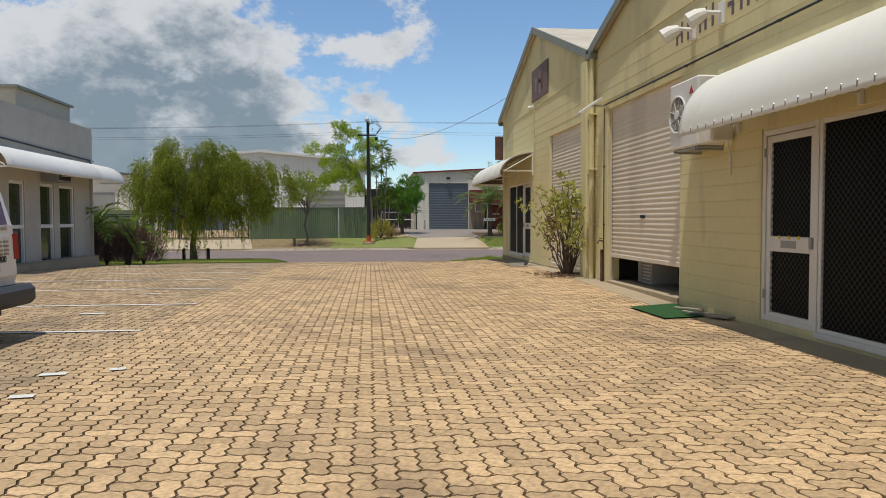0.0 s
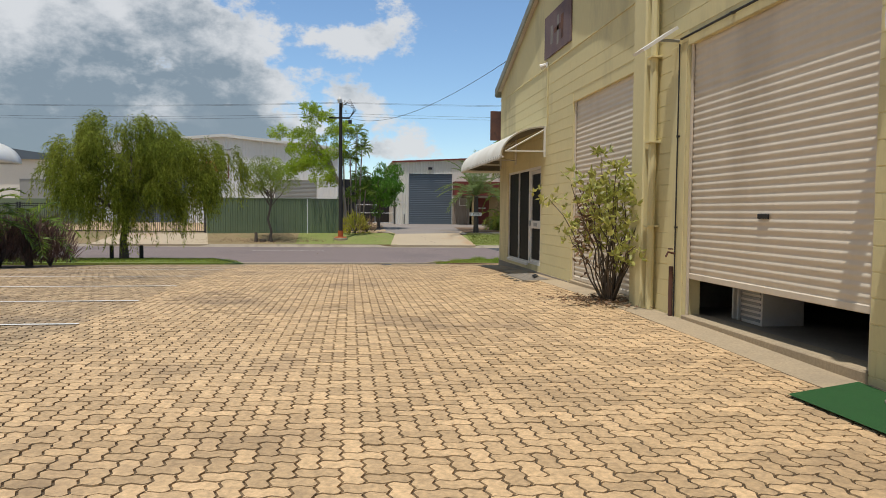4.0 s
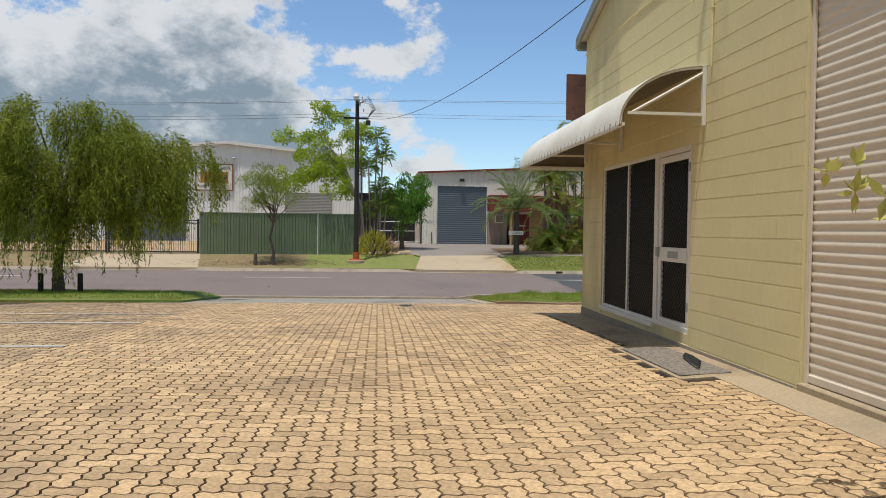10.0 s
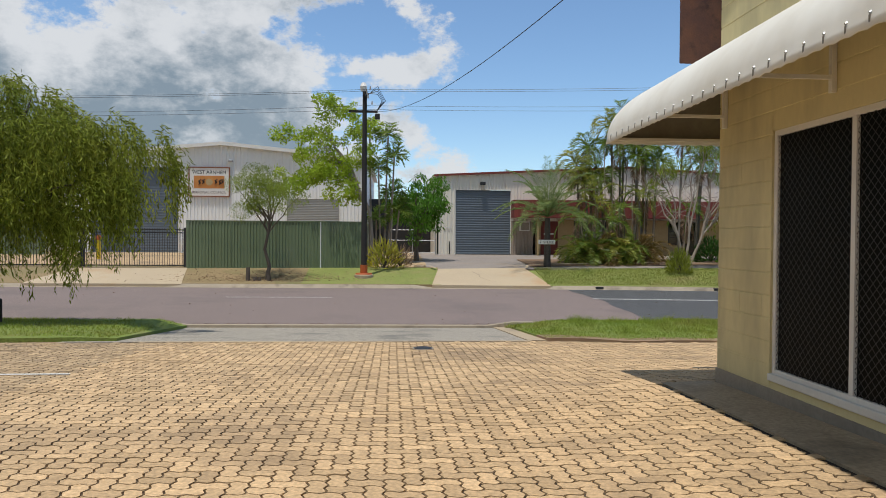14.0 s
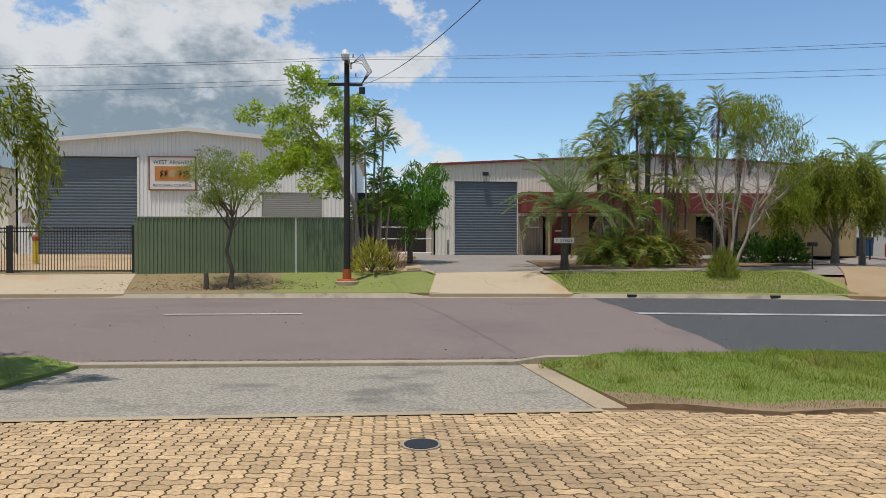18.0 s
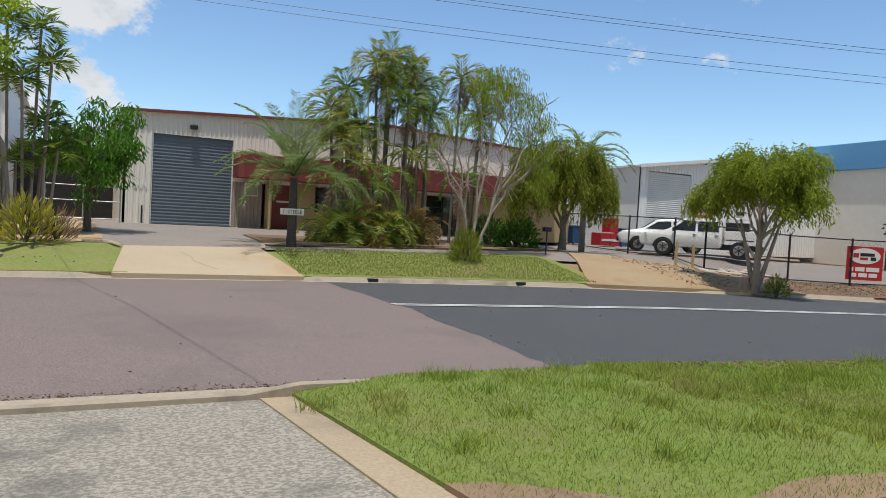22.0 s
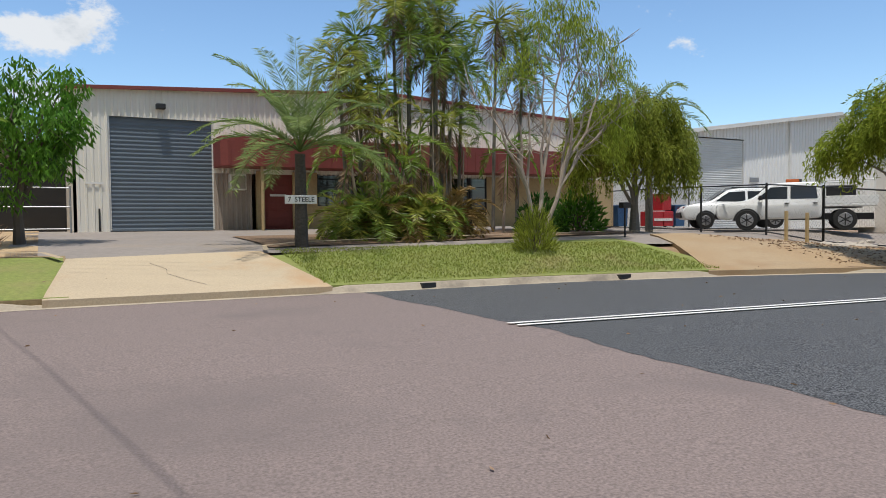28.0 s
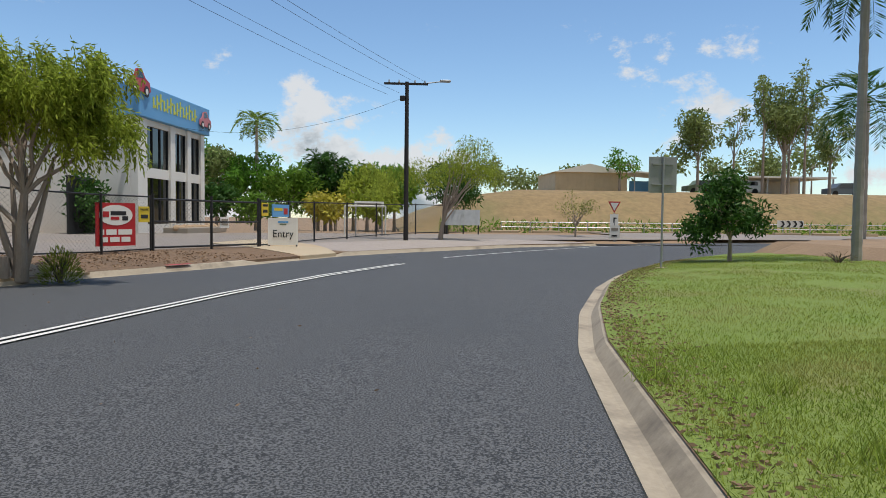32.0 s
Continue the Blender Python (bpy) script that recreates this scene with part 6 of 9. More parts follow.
tree("lime_tree", "spreading bright lime green tree with layered branches behind the fence", (0.40, 51.2, gz(0.4, 51.2)), [(0.38, 51.1, 1.4), (0.3, 51.0, 2.6), (-0.2, 50.9, 3.6)],
     sum([sub_clumps(c, [q * 1.35 for q in r], n * 2, 0.28) for c, r, n in (((-1.8, 50.8, 6.0), (0.8, 0.8, 0.35), 8), ((-1.0, 50.8, 7.1), (0.8, 0.7, 0.35), 8), ((-3.1, 50.8, 6.2), (0.8, 0.6, 0.3), 7), ((-2.5, 50.6, 4.2), (1.1, 0.9, 0.35), 11), ((-1.0, 50.5, 3.5), (1.0, 0.8, 0.4), 9), ((-3.6, 50.6, 3.7), (0.9, 0.7, 0.3), 8), ((-0.5, 50.8, 5.2), (0.9, 0.8, 0.4), 9), ((-1.7, 50.7, 7.7), (0.5, 0.5, 0.3), 5), ((-2.2, 50.7, 5.1), (1.0, 0.8, 0.3), 8), ((-1.2, 50.5, 4.3), (1.0, 0.8, 0.35), 9), ((0.0, 50.9, 6.4), (0.7, 0.7, 0.4), 7))], []),
     0.13, "lime", "barkpale", per=820, L=0.17, W=0.07, droop=0.15)
tree("mango_tree", "dense dark green mango tree beside the gate", (2.6, 53.2, gz(2.6, 53.2)), [(2.6, 53.1, 1.0), (2.7, 53.0, 1.8)], sub_clumps((2.75, 53, 3.0), (1.65, 1.4, 1.6), 44, 0.45), 0.12, "leaf", "bark", per=520, L=0.25, W=0.065, droop=0.55)
for k, (x, y, h, ln) in enumerate(((1.0, 51.6, 6.2, (0.15, 0)), (0.35, 51.8, 6.4, (-0.1, 0)), (1.3, 51.5, 5.2, (0.15, 0)), (0.8, 51.3, 4.6, (-0.1, 0)), (1.15, 51.9, 3.4, (0.2, 0)), (0.6, 51.4, 2.2, (0.0, 0)), (1.5, 51.7, 2.6, (0.2, 0)))):
    palm("cluster_palm", "slender clumping palm stem with tufted green fronds", (x, y, gz(x, y)), h, 0.045, 12, 0.75, "palm", "barkpale", elev=(-0.3, 1.3), sag=0.9, leaflet=0.42, width=0.05, pairs=16, lean=ln, group="slender palms by the pole")
shrub("strap_plant", "clump of yellow-green strap leaves under the palms", (1.0, 49.9, gz(1, 49.9)), (0.8, 0.6, 1.25), "yellowleaf", 420, 0.42, 0.06)
shrub("strap_plant", "dry brown strap-leaf clump under the palms", (1.75, 50.1, gz(1.7, 50.1)), (0.5, 0.5, 0.9), "drybrown", 260, 0.4, 0.03)
palm("date_palm", "squat palm with a rough grey trunk and arching grey-green fronds", (8.72, 50.3, gz(8.7, 50.3)), 2.35, 0.15, 24, 2.9, "palmgrey", "palmtrunk", elev=(0.35, 1.44), sag=0.95, leaflet=0.42, width=0.024, pairs=88)
# the palm thicket: tall crowns, arching canes below them, a low skirt, bare stems between
for x, y, h, ln, m in ((11.0, 52.9, 5.0, (-0.25, 0), "yellowpalm"), (11.7, 53.3, 5.9, (-0.2, 0), "palm"), (12.7, 53.0, 7.0, (-0.1, 0), "yellowpalm"), (13.3, 53.4, 7.3, (0.1, 0), "palm"), (14.2, 53.0, 6.3, (0.3, 0), "palm"), (13.7, 52.5, 5.4, (0.1, 0), "palm"), (16.2, 53.0, 6.9, (0.2, 0), "yellowpalm"), (17.3, 53.2, 6.5, (0.35, 0), "palm"), (12.2, 52.8, 4.4, (-0.2, 0), "palm"), (13.0, 52.8, 6.1, (0, 0), "palm"), (14.0, 53.3, 7.0, (0.2, 0), "yellowpalm"), (11.4, 52.6, 4.0, (-0.3, 0), "yellowpalm"), (14.8, 52.9, 5.2, (0.2, 0), "palm"), (17.0, 52.8, 5.2, (0.3, 0), "palm")):
    palm("cane_palm", "tall cane palm with a tufted crown and dry brown skirt", (x, y, gz(x, y)), h, 0.055, 15, 1.35, m, "barkgrey", elev=(-0.5, 1.4), sag=1.7, leaflet=0.46, width=0.032, pairs=40, lean=ln, group="palm thicket", dead=3)
for x, y, h, ln, m in ((11.0, 52.0, 2.2, (-0.3, -0.1), "palm"), (11.7, 52.1, 3.0, (-0.1, -0.1), "yellowpalm"), (12.7, 52.0, 2.7, (0.1, -0.1), "palm"), (13.5, 52.2, 3.3, (0.3, 0), "yellowpalm"), (12.2, 51.8, 2.0, (0, -0.2), "palm"), (14.2, 52.6, 3.4, (0.2, 0), "palm"), (16.2, 52.4, 2.6, (0.2, 0), "leaf_mid")):
    palm("golden_cane_palm", "clumping cane palm with long arching yellow-green fronds", (x, y, gz(x, y)), h, 0.045, 9, 1.7, m, "barkpale", elev=(-0.2, 1.4), sag=1.9, leaflet=0.38, width=0.03, pairs=42, lean=ln, group="golden canes", dead=3)
for k, (x, y) in enumerate(((10.6, 51.7), (11.2, 51.3), (11.8, 51.5), (12.4, 51.2), (13.0, 51.4), (13.6, 51.6), (12.1, 51.9), (11.0, 52.0), (14.0, 51.9))):
    palm("low_palm", "low bushy palm clump with arching dark green and bronze fronds", (x, y, gz(x, y)), 0.4, 0.08, 20, 1.6, ("yellowpalm", "palm", "bronze")[k % 3], "bark", elev=(0.1, 1.4), sag=1.6, leaflet=0.38, width=0.042, pairs=34, group="low palms")
for k in range(16):
    x, y, h = 11.2 + 0.21 * k + 0.2 * (k * 7 % 3), 51.9 + 0.2 * (k * 5 % 4), 2.6 + 0.5 * (k * 3 % 7)
    t = thing("palm_cane", "bare grey palm cane in the thicket", "palm", "palm canes", at=(x, y, gz(x, y)))
    part("cane", tubed([(0, 0, -0.05), (0.08 * (-1) ** k, 0, h * 0.5), (0.06 * (k % 5 - 2), 0, h)], [0.028, 0.024, 0.018], 7), "barkgrey" if k % 3 == 0 else "barkpale", t)
# the half-bare tree on the lawn
def bare_tree():
    base = (14.75, 48.6, gz(14.75, 48.6))
    t = thing("lawn_tree", "half-bare bottlebrush with pale forked trunks on the lawn", "tree", at=base)
    tipsl = [(-1.5, 0, 3.9), (-0.9, 0.4, 4.5), (-0.2, -0.2, 4.3), (0.3, 0.3, 5.8), (0.9, 0, 6.4), (1.6, 0.2, 6.3), (1.2, -0.4, 4.7), (2.2, 0.3, 4.5), (2.9, 0, 3.9), (3.6, 0.2, 4.1), (-2.1, 0.1, 4.2), (0.6, 0.5, 3.6), (2.6, -0.3, 5.6)]
    forks = [(-0.35, 0, 1.5), (0.15, 0, 1.7), (0.75, 0, 1.6)]
    for k, f in enumerate(forks):
        part("trunk", tubed(curve_pts((0.12 * (k - 1), 0, -0.08), f, 0, 0.05, 4), [0.075, 0.068, 0.06, 0.056, 0.05], 8), "barkpale", t)
    for k, p in enumerate(tipsl):
        f = forks[0] if p[0] < 0 else (forks[1] if p[0] < 1.2 else forks[2])
        cp = curve_pts(f, p, 0.15, 0.15, 6)
        part("limb", tubed(cp, [0.04 * (1 - 0.8 * i / 6) + 0.005 for i in range(7)], 6), "barkpale", t)
        for j in range(20):
            s = cp[RNG.integers(2, 7)]
            e = s + Vector(np.clip(RNG.normal(size=3), -1.1, 1.1)) * 0.5 + Vector((0, 0, 0.1))
            part("twig", tubed([s, s.lerp(e, 0.6), e], [0.014, 0.010, 0.004], 4), "barkpale", t)
    cl = sum([sub_clumps(c, r, n, 0.32) for c, r, n in (((0.6, 0, 6.1), (0.9, 0.6, 0.6), 12), ((1.5, 0.2, 5.6), (0.9, 0.6, 0.9), 16), ((2.0, 0, 5.0), (0.8, 0.6, 0.9), 12), ((-0.6, 0.1, 4.6), (0.7, 0.5, 0.6), 6), ((0.4, 0, 5.2), (0.7, 0.6, 0.7), 6), ((2.4, 0, 4.2), (0.9, 0.8, 0.9), 14), ((2.9, 0.1, 3.4), (0.8, 0.8, 1.0), 14), ((2.6, -0.2, 2.6), (0.8, 0.7, 0.8), 10), ((-1.5, 0.2, 4.2), (0.6, 0.5, 0.4), 3), ((1.0, 0.1, 6.6), (0.8, 0.6, 0.5), 12), ((1.9, 0.1, 5.9), (0.8, 0.6, 0.6), 12), ((2.6, 0, 5.2), (0.7, 0.6, 0.7), 10))], [])
    pos = clump_points(cl, 640)
    leaf_mesh("crown", pos, rand_dirs(len(pos)) * 0.5 + np.array([0, 0, -0.8]), 0.17, 0.026, "willow_olive", t)
    return t


bare_tree()
shrub("low_bush", "feathery green sapling clump at the foot of the bare tree", (14.2, 48.0, gz(14.2, 48)), (0.55, 0.5, 1.15), "willow", 1700, 0.26, 0.022, up=0.75)
shrub("hedge_bush", "dense dark green glossy bush", (18.8, 51.8, gz(18.8, 51.8)), (1.0, 0.8, 1.5), "leaf", 1300, 0.22, 0.08, up=0.1)
shrub("hedge_bush", "dense dark green glossy bush", (17.6, 52.2, gz(17.6, 52.2)), (0.9, 0.8, 1.3), "leafdark", 1000, 0.22, 0.08, up=0.1)
weeping("street_tree", "weeping green tree with long hanging sprays at the drive", (20.5, 50.9, gz(20.5, 50.9)), [(20.5, 50.9, 1.0), (20.6, 51, 2.0)],
        [((20.2, 50.9, 4.3), (1.5, 1.2, 0.6)), ((19.0, 50.7, 3.7), (1.0, 1.0, 0.6)), ((21.6, 51.0, 3.7), (1.1, 1.0, 0.6)), ((18.4, 50.6, 2.9), (0.7, 0.8, 0.5)), ((20.4, 50.3, 3.2), (1.4, 0.8, 0.5)), ((22.3, 51.1, 3.0), (0.6, 0.8, 0.5))],
        0.16, "willow", "barkgrey", strands=2300, length=(0.6, 1.7), L=0.17, W=0.036, bottom=1.1)
palm("tall_palm", "palm with upright feathery grey-green fronds behind the trees", (22.9, 52.6, gz(22.9, 52.6)), 4.2, 0.13, 22, 2.5, "palmgrey", "barkgrey", elev=(0.1, 1.4), sag=1.3, leaflet=0.42, width=0.035, pairs=36)
vt = weeping("verge_tree_east", "multi-stemmed weeping bottlebrush with pale trunks on the earth verge", (22.4, 42.75, gz(22.4, 42.75)), [(22.35, 42.7, 0.4), (22.3, 42.6, 1.1)],
        [((22.3, 42.4, 3.75), (1.1, 1.2, 0.45)), ((22.3, 41.4, 3.5), (0.8, 0.8, 0.4)), ((22.4, 43.6, 3.5), (0.8, 0.8, 0.4)), ((22.4, 42.6, 3.0), (1.5, 1.5, 0.6)), ((22.3, 44.0, 2.9), (0.9, 0.9, 0.5)), ((22.3, 41.3, 2.6), (0.9, 0.9, 0.6)), ((21.8, 42.6, 3.3), (0.8, 0.8, 0.4)), ((22.9, 43.2, 3.3), (0.8, 0.8, 0.4)), ((22.0, 41.9, 3.2), (0.8, 0.8, 0.4)), ((22.3, 44.7, 2.5), (0.7, 0.7, 0.5)), ((22.3, 40.8, 2.2), (0.6, 0.6, 0.5))],
        0.13, "willow_olive", "barkpale", strands=3600, length=(0.3, 1.0), L=0.15, W=0.038, bottom=1.35)
for a in (-0.7, 0.5, 1.5):
    part("stem", tubed([(0, 0, -0.06), (0.15 * math.cos(a), 0.28 * math.sin(a), 0.7), (0.5 * math.cos(a), 0.8 * math.sin(a), 2.4)], [0.10, 0.08, 0.035], 8), "barkpale", vt)
t = thing("cut_stump", "sawn pale stump at the verge tree", "stump", at=(22.2, 43.0, gz(22.2, 43)))
part("stump", tubed([(0, 0, -0.05), (0, 0, 0.42)], [0.14, 0.12], 9), "barkpale", t)
shrub("sucker_bush", "fresh green suckers at the foot of the verge tree", (22.5, 42.0, gz(22.5, 42)), (0.4, 0.4, 0.75), "willow", 800, 0.16, 0.02, up=0.4)
# the bend
tree("pole_tree", "spreading olive green bottlebrush with many pale stems at the power pole", (44.6, 32.4, -0.46), [(44.5, 32.3, 0.3), (44.5, 32.2, 0.8)], sum([sub_clumps(c, r, n, 0.65) for c, r, n in (((44.5, 31.2, 3.3), (1.3, 1.8, 0.8), 16), ((44.5, 33.3, 3.0), (1.2, 1.3, 0.6), 10), ((44.5, 30.0, 2.9), (1.0, 1.0, 0.9), 9), ((44.5, 35.4, 2.8), (1.0, 1.2, 0.6), 8), ((44.5, 31.0, 4.3), (0.8, 0.8, 0.4), 5))], []),
     0.13, "willow_olive", "barkpale", per=360, L=0.2, W=0.04, droop=0.5, twigs=2)
tree("dark_tree", "dense dark tree behind the bottlebrush", (52, 31.5, -0.4), [(52, 31.5, 1.2)], sub_clumps((52, 31.0, 3.0), (1.8, 1.8, 1.3), 20, 0.7), 0.15, "leafdark", "bark", per=260, L=0.3, W=0.09)
tree("yellow_shrub", "sparse yellow-green shrub with fanning stems", (50, 23.7, -0.5), [(50, 23.7, -0.1), (50, 23.7, 0.2)], sub_clumps((50, 23.7, 1.5), (1.0, 1.3, 0.55), 16, 0.42), 0.07, "yellowgreen", "barkpale", per=420, L=0.16, W=0.03, droop=0.0, lift=0.4)
tree("mango_sapling", "round glossy dark green sapling on the grass corner", (28.0, 24.75, gz(28, 24.75)), [(28, 24.75, 0.1), (28.0, 24.75, 0.35)], sum([sub_clumps(c, r, n, 0.38) for c, r, n in (((28, 24.9, 1.0), (1.0, 1.0, 0.55), 24), ((28, 25.0, 1.75), (0.5, 0.5, 0.3), 8), ((28, 25.8, 0.45), (0.5, 0.4, 0.35), 7), ((28, 24.0, 0.8), (0.4, 0.4, 0.4), 6))], []), 0.06, "leafdark", "barkpale", per=700, L=0.20, W=0.065, droop=0.3)
shrub("twig_bush", "small leafless brown twig bush on the grass", (26.6, 22.2, gz(26.6, 22.2)), (0.5, 0.5, 0.35), "drybrown", 140, 0.12, 0.012, up=0.1)
# left yard edge
for x, y, h in ((-9.4, 26.3, 1.2), (-8.7, 27.6, 0.8)):
    palm("yard_palm", "small feathery green palm at the corner of the yard", (x, y, gz(x, y)), h, 0.10, 14, 1.5, "palm", "bark", elev=(0.5, 1.4), sag=1.4, leaflet=0.36, width=0.04, pairs=30, group="yard palms")
for x, y in ((-9.6, 26.5), (-9.2, 26.9), (-8.6, 27.3), (-8.2, 27.8)):
    shrub("dry_clump", "dry purplish brown grass clump at the yard edge", (x, y, gz(x, y)), (0.7, 0.6, 1.35), "drypurple", 1100, 0.5, 0.02, up=1.1, group="dry clumps")

# far trees
def far_tree(name, label, x, y, z, h, r, material, n=16, per=70, L=0.6, W=0.22, trunk=0.2, squash=0.8, bark="barkpale", group="distant trees"):
    b = (x, y, z)
    t = tree(name, label, b, [(x, y, z + h * 0.35), (x + 0.03 * h, y - 0.02 * h, z + h * 0.55)], sub_clumps((x, y, z + h * 0.72), (r, r, h * 0.30 * squash + 0.3), n, r * 0.38), trunk, material, bark, per=per, L=L, W=W, droop=0.35, twigs=0)
    return tagged(t, group=group)


GUM = "tall grey-green gum tree on the embankment"
far_tree("gum_tree", GUM, 80, 2.8, 3.5, 9.0, 2.6, "gum", 22, 130, 0.5, 0.17, 0.16)
far_tree("gum_tree", GUM, 80, -6.6, 3.5, 11.5, 2.4, "gum", 20, 130, 0.5, 0.17, 0.24)
for c, r, n in (((80, -9.0, 18.0), (1.6, 1.8, 1.5), 14), ((80, -4.0, 16.8), (1.6, 2.0, 1.6), 14), ((80, -7.5, 13.0), (1.6, 3.0, 1.8), 16), ((80, -1.5, 12.6), (1.2, 1.5, 1.2), 9)):
    far_tree("gum_tree", GUM, c[0] + RNG.uniform(-1, 1), c[1], 3.5, c[2] - 2.5, r[1], "gum", n, 120, 0.5, 0.17, 0.14, 0.6)
far_tree("gum_tree", GUM, 82, -13, 3.5, 9.5, 2.2, "gum", 18, 130, 0.5, 0.17, 0.16)
far_tree("gum_tree", GUM, 82, 10.5, 3.4, 5.2, 1.9, "leaf", 16, 70, 0.45, 0.16, 0.14)
for x, y, h, r in ((100, -2, 7, 2.5), (104, 3, 5, 2), (110, -14, 7, 3), (112, 8, 5, 2.5), (108, 20, 5.5, 3), (115, 26, 5.5, 4), (100, -22, 8, 3), (120, 14, 5, 4), (120, -26, 8, 5)):
    far_tree("far_tree", "distant grey-green tree on the skyline", x, y, 3.4, h, r, "gum", 12, 40, 0.7, 0.3, 0.12)
for x, y, h, r, m in ((75, 47.4, 7.2, 2.6, "leaf"), (78, 51, 7.6, 2.4, "gum"), (72, 44.0, 5.2, 2.4, "leaf_mid"), (74, 41, 6.4, 2.0, "leafdark"), (76, 38.5, 6.2, 2.0, "leaf_mid"), (70, 37, 5.0, 2.4, "willow_olive"), (72, 34.6, 5.4, 2.4, "leaf_mid"), (80, 55, 8, 3.5, "leaf"), (66, 49, 3.5, 1.8, "leafdark"), (64, 45.5, 2.6, 1.5, "leaf_mid"), (84, 43, 6, 3.5, "leaf_mid"), (88, 36, 6, 4, "leaf"), (68, 40, 3.4, 1.8, "yellowleaf"), (60, 36, 3.6, 1.7, "willow_olive")):
    far_tree("far_tree", "leafy green tree beyond the workshop yard", x, y, -0.6, h, r, m, 20, 150, 0.5, 0.2, 0.14, group="trees beyond the yard")
palm("far_palm", "tall palm standing above the trees beyond the yard", (75, 47.4, -0.6), 10.0, 0.16, 14, 2.6, "palm", "barkpale", elev=(-0.2, 1.2), sag=1.5, leaflet=0.8, width=0.10, pairs=22, group="far palms")
for y, h in ((41.6, 6.4), (40.0, 6.2)):
    palm("far_palm", "palm among the trees beyond the yard", (73.5, y, -0.6), h, 0.14, 13, 1.8, "leafdark", "barkpale", elev=(-0.2, 1.2), sag=1.5, leaflet=0.7, width=0.10, pairs=20, group="far palms")
for k in range(14):
    far_tree("far_tree", "distant tree behind the street", -60 + 9 * k + RNG.uniform(-3, 3), 98 + RNG.uniform(0, 14), -0.8, 4.5 + RNG.uniform(0, 2), 4, "leaf_mid", 10, 30, 0.9, 0.4, 0.15, group="trees behind the street")
palm("roadside_palm", "tall palm with a smooth grey trunk on the grass corner", (27.4, 21.1, gz(27.4, 21.1)), 8.9, 0.135, 15, 2.3, "leafdark", "metal_trunk", elev=(-0.7, 1.2), sag=1.3, leaflet=0.6, width=0.06, pairs=30, group="roadside palms")
palm("roadside_palm", "palm with drooping dark fronds at the roadside", (37, 14.3, gz(37, 14.3)), 6.2, 0.16, 14, 2.6, "leafdark", "metal_trunk", elev=(-0.6, 1.2), sag=1.4, leaflet=0.8, width=0.06, pairs=30, group="roadside palms")

# ---- the workshop corner and the bend ----
es = thing("workshop_shed", "long white ribbed steel workshop shed", "shed", at=(40, 58.5, 0))
et = lambda x: 5.0 + 1.65 * min(1, (x - 31.6) / 12.4) - max(0, x - 44) * 0.13
for a, b, z0 in ((31.6, 32.25, 0), (32.25, 35.8, 4.8), (35.8, 48.5, 0)):
    corr("wall", a, b, 58.5, z0, et, "greywhite", es, 0.25)
under(es, part("side_wall", boxed(31.6, 31.7, 58.5, 74, -0.2, 5.0), "greywhite"), part("rear_wall", boxed(31.6, 48.5, 73.9, 74, -0.2, 5.0), "greywhite"), part("side_wall", boxed(48.4, 48.5, 58.5, 74, -0.2, 6.0), "greywhite"))
under(es, part("roof", prismed([(31.3, 4.98), (44, 6.66), (44, 6.74), (31.3, 5.06)], "y", 58.2, 74), "greywhite"), part("roof", prismed([(44, 6.66), (48.8, 6.04), (48.8, 6.12), (44, 6.74)], "y", 58.2, 74), "greywhite"))
under(es, part("barge", prismed([(31.3, 4.9), (44, 6.58), (44, 6.78), (31.3, 5.10)], "y", 58.12, 58.19), "white"))
under(es, part("downpipe", boxed(39.5, 39.62, 58.36, 58.46, 0, 5.9), "white"))
ribbed_door(32.3, 35.75, 58.55, 0.0, 4.75, "roller_pale", "pale roller door of the workshop shed", 0.12)
for a in (36.2, 39.9):
    under(es, part("sign_plate", boxed(a, a + 0.7, 58.4, 58.44, 2.55, 2.8), "black" if a > 37 else "metal"))

# two-storey office with a blue fascia
of = thing("office_building", "white two-storey workshop office with a blue fascia and tall dark windows", "building", at=(51, 48, -0.4))
OA, OB = Vector((46.7, 48.7, 0)), Vector((55.9, 47.5, 0))
od = (OB - OA).normalized()
OM = Matrix(((od.x, -od.y, 0, OA.x), (od.y, od.x, 0, OA.y), (0, 0, 1, -0.35), (0, 0, 0, 1)))
OL = (OB - OA).length


def opart(name, bm, material, label=""):
    o = part(name, bm, material, None, label)
    o.parent = of
    o.matrix_parent_inverse = of.matrix_basis.inverted()
    o.matrix_world = OM
    o.matrix_basis = OM
    return o


bays = [(1.1, 4.1), (4.75, 6.55), (7.1, 8.7)]
edges = [0.0] + [e for b in bays for e in b] + [OL]
for i in range(0, len(edges), 2):
    opart("column", boxed(edges[i], edges[i + 1], -0.12, 0.3, 0, 5.6, 0.02), "white")
for z0, z1 in ((0, 0.45), (2.75, 3.25), (5.3, 5.6)):
    for a, b in bays:
        opart("spandrel", boxed(a, b, 0.0, 0.3, z0, z1), "white")
for a, b in bays:
    for z0, z1 in ((0.45, 2.75), (3.25, 5.3)):
        opart("window", boxed(a, b, 0.12, 0.16, z0, z1), "glassdark")
        n = 3 if b - a > 2 else 2
        for k in range(n + 1):
            xx = a + (b - a) * k / n
            opart("mullion", boxed(xx - 0.03, xx + 0.03, 0.05, 0.12, z0, z1), "black")
opart("end_wall", boxed(0, 0.25, 0.3, 11, 0, 5.6), "white")
opart("end_wall", boxed(OL - 0.25, OL, 0.3, 11, 0, 5.6), "white")
opart("rear_wall", boxed(0.25, OL - 0.25, 10.8, 11, 0, 5.6), "white")
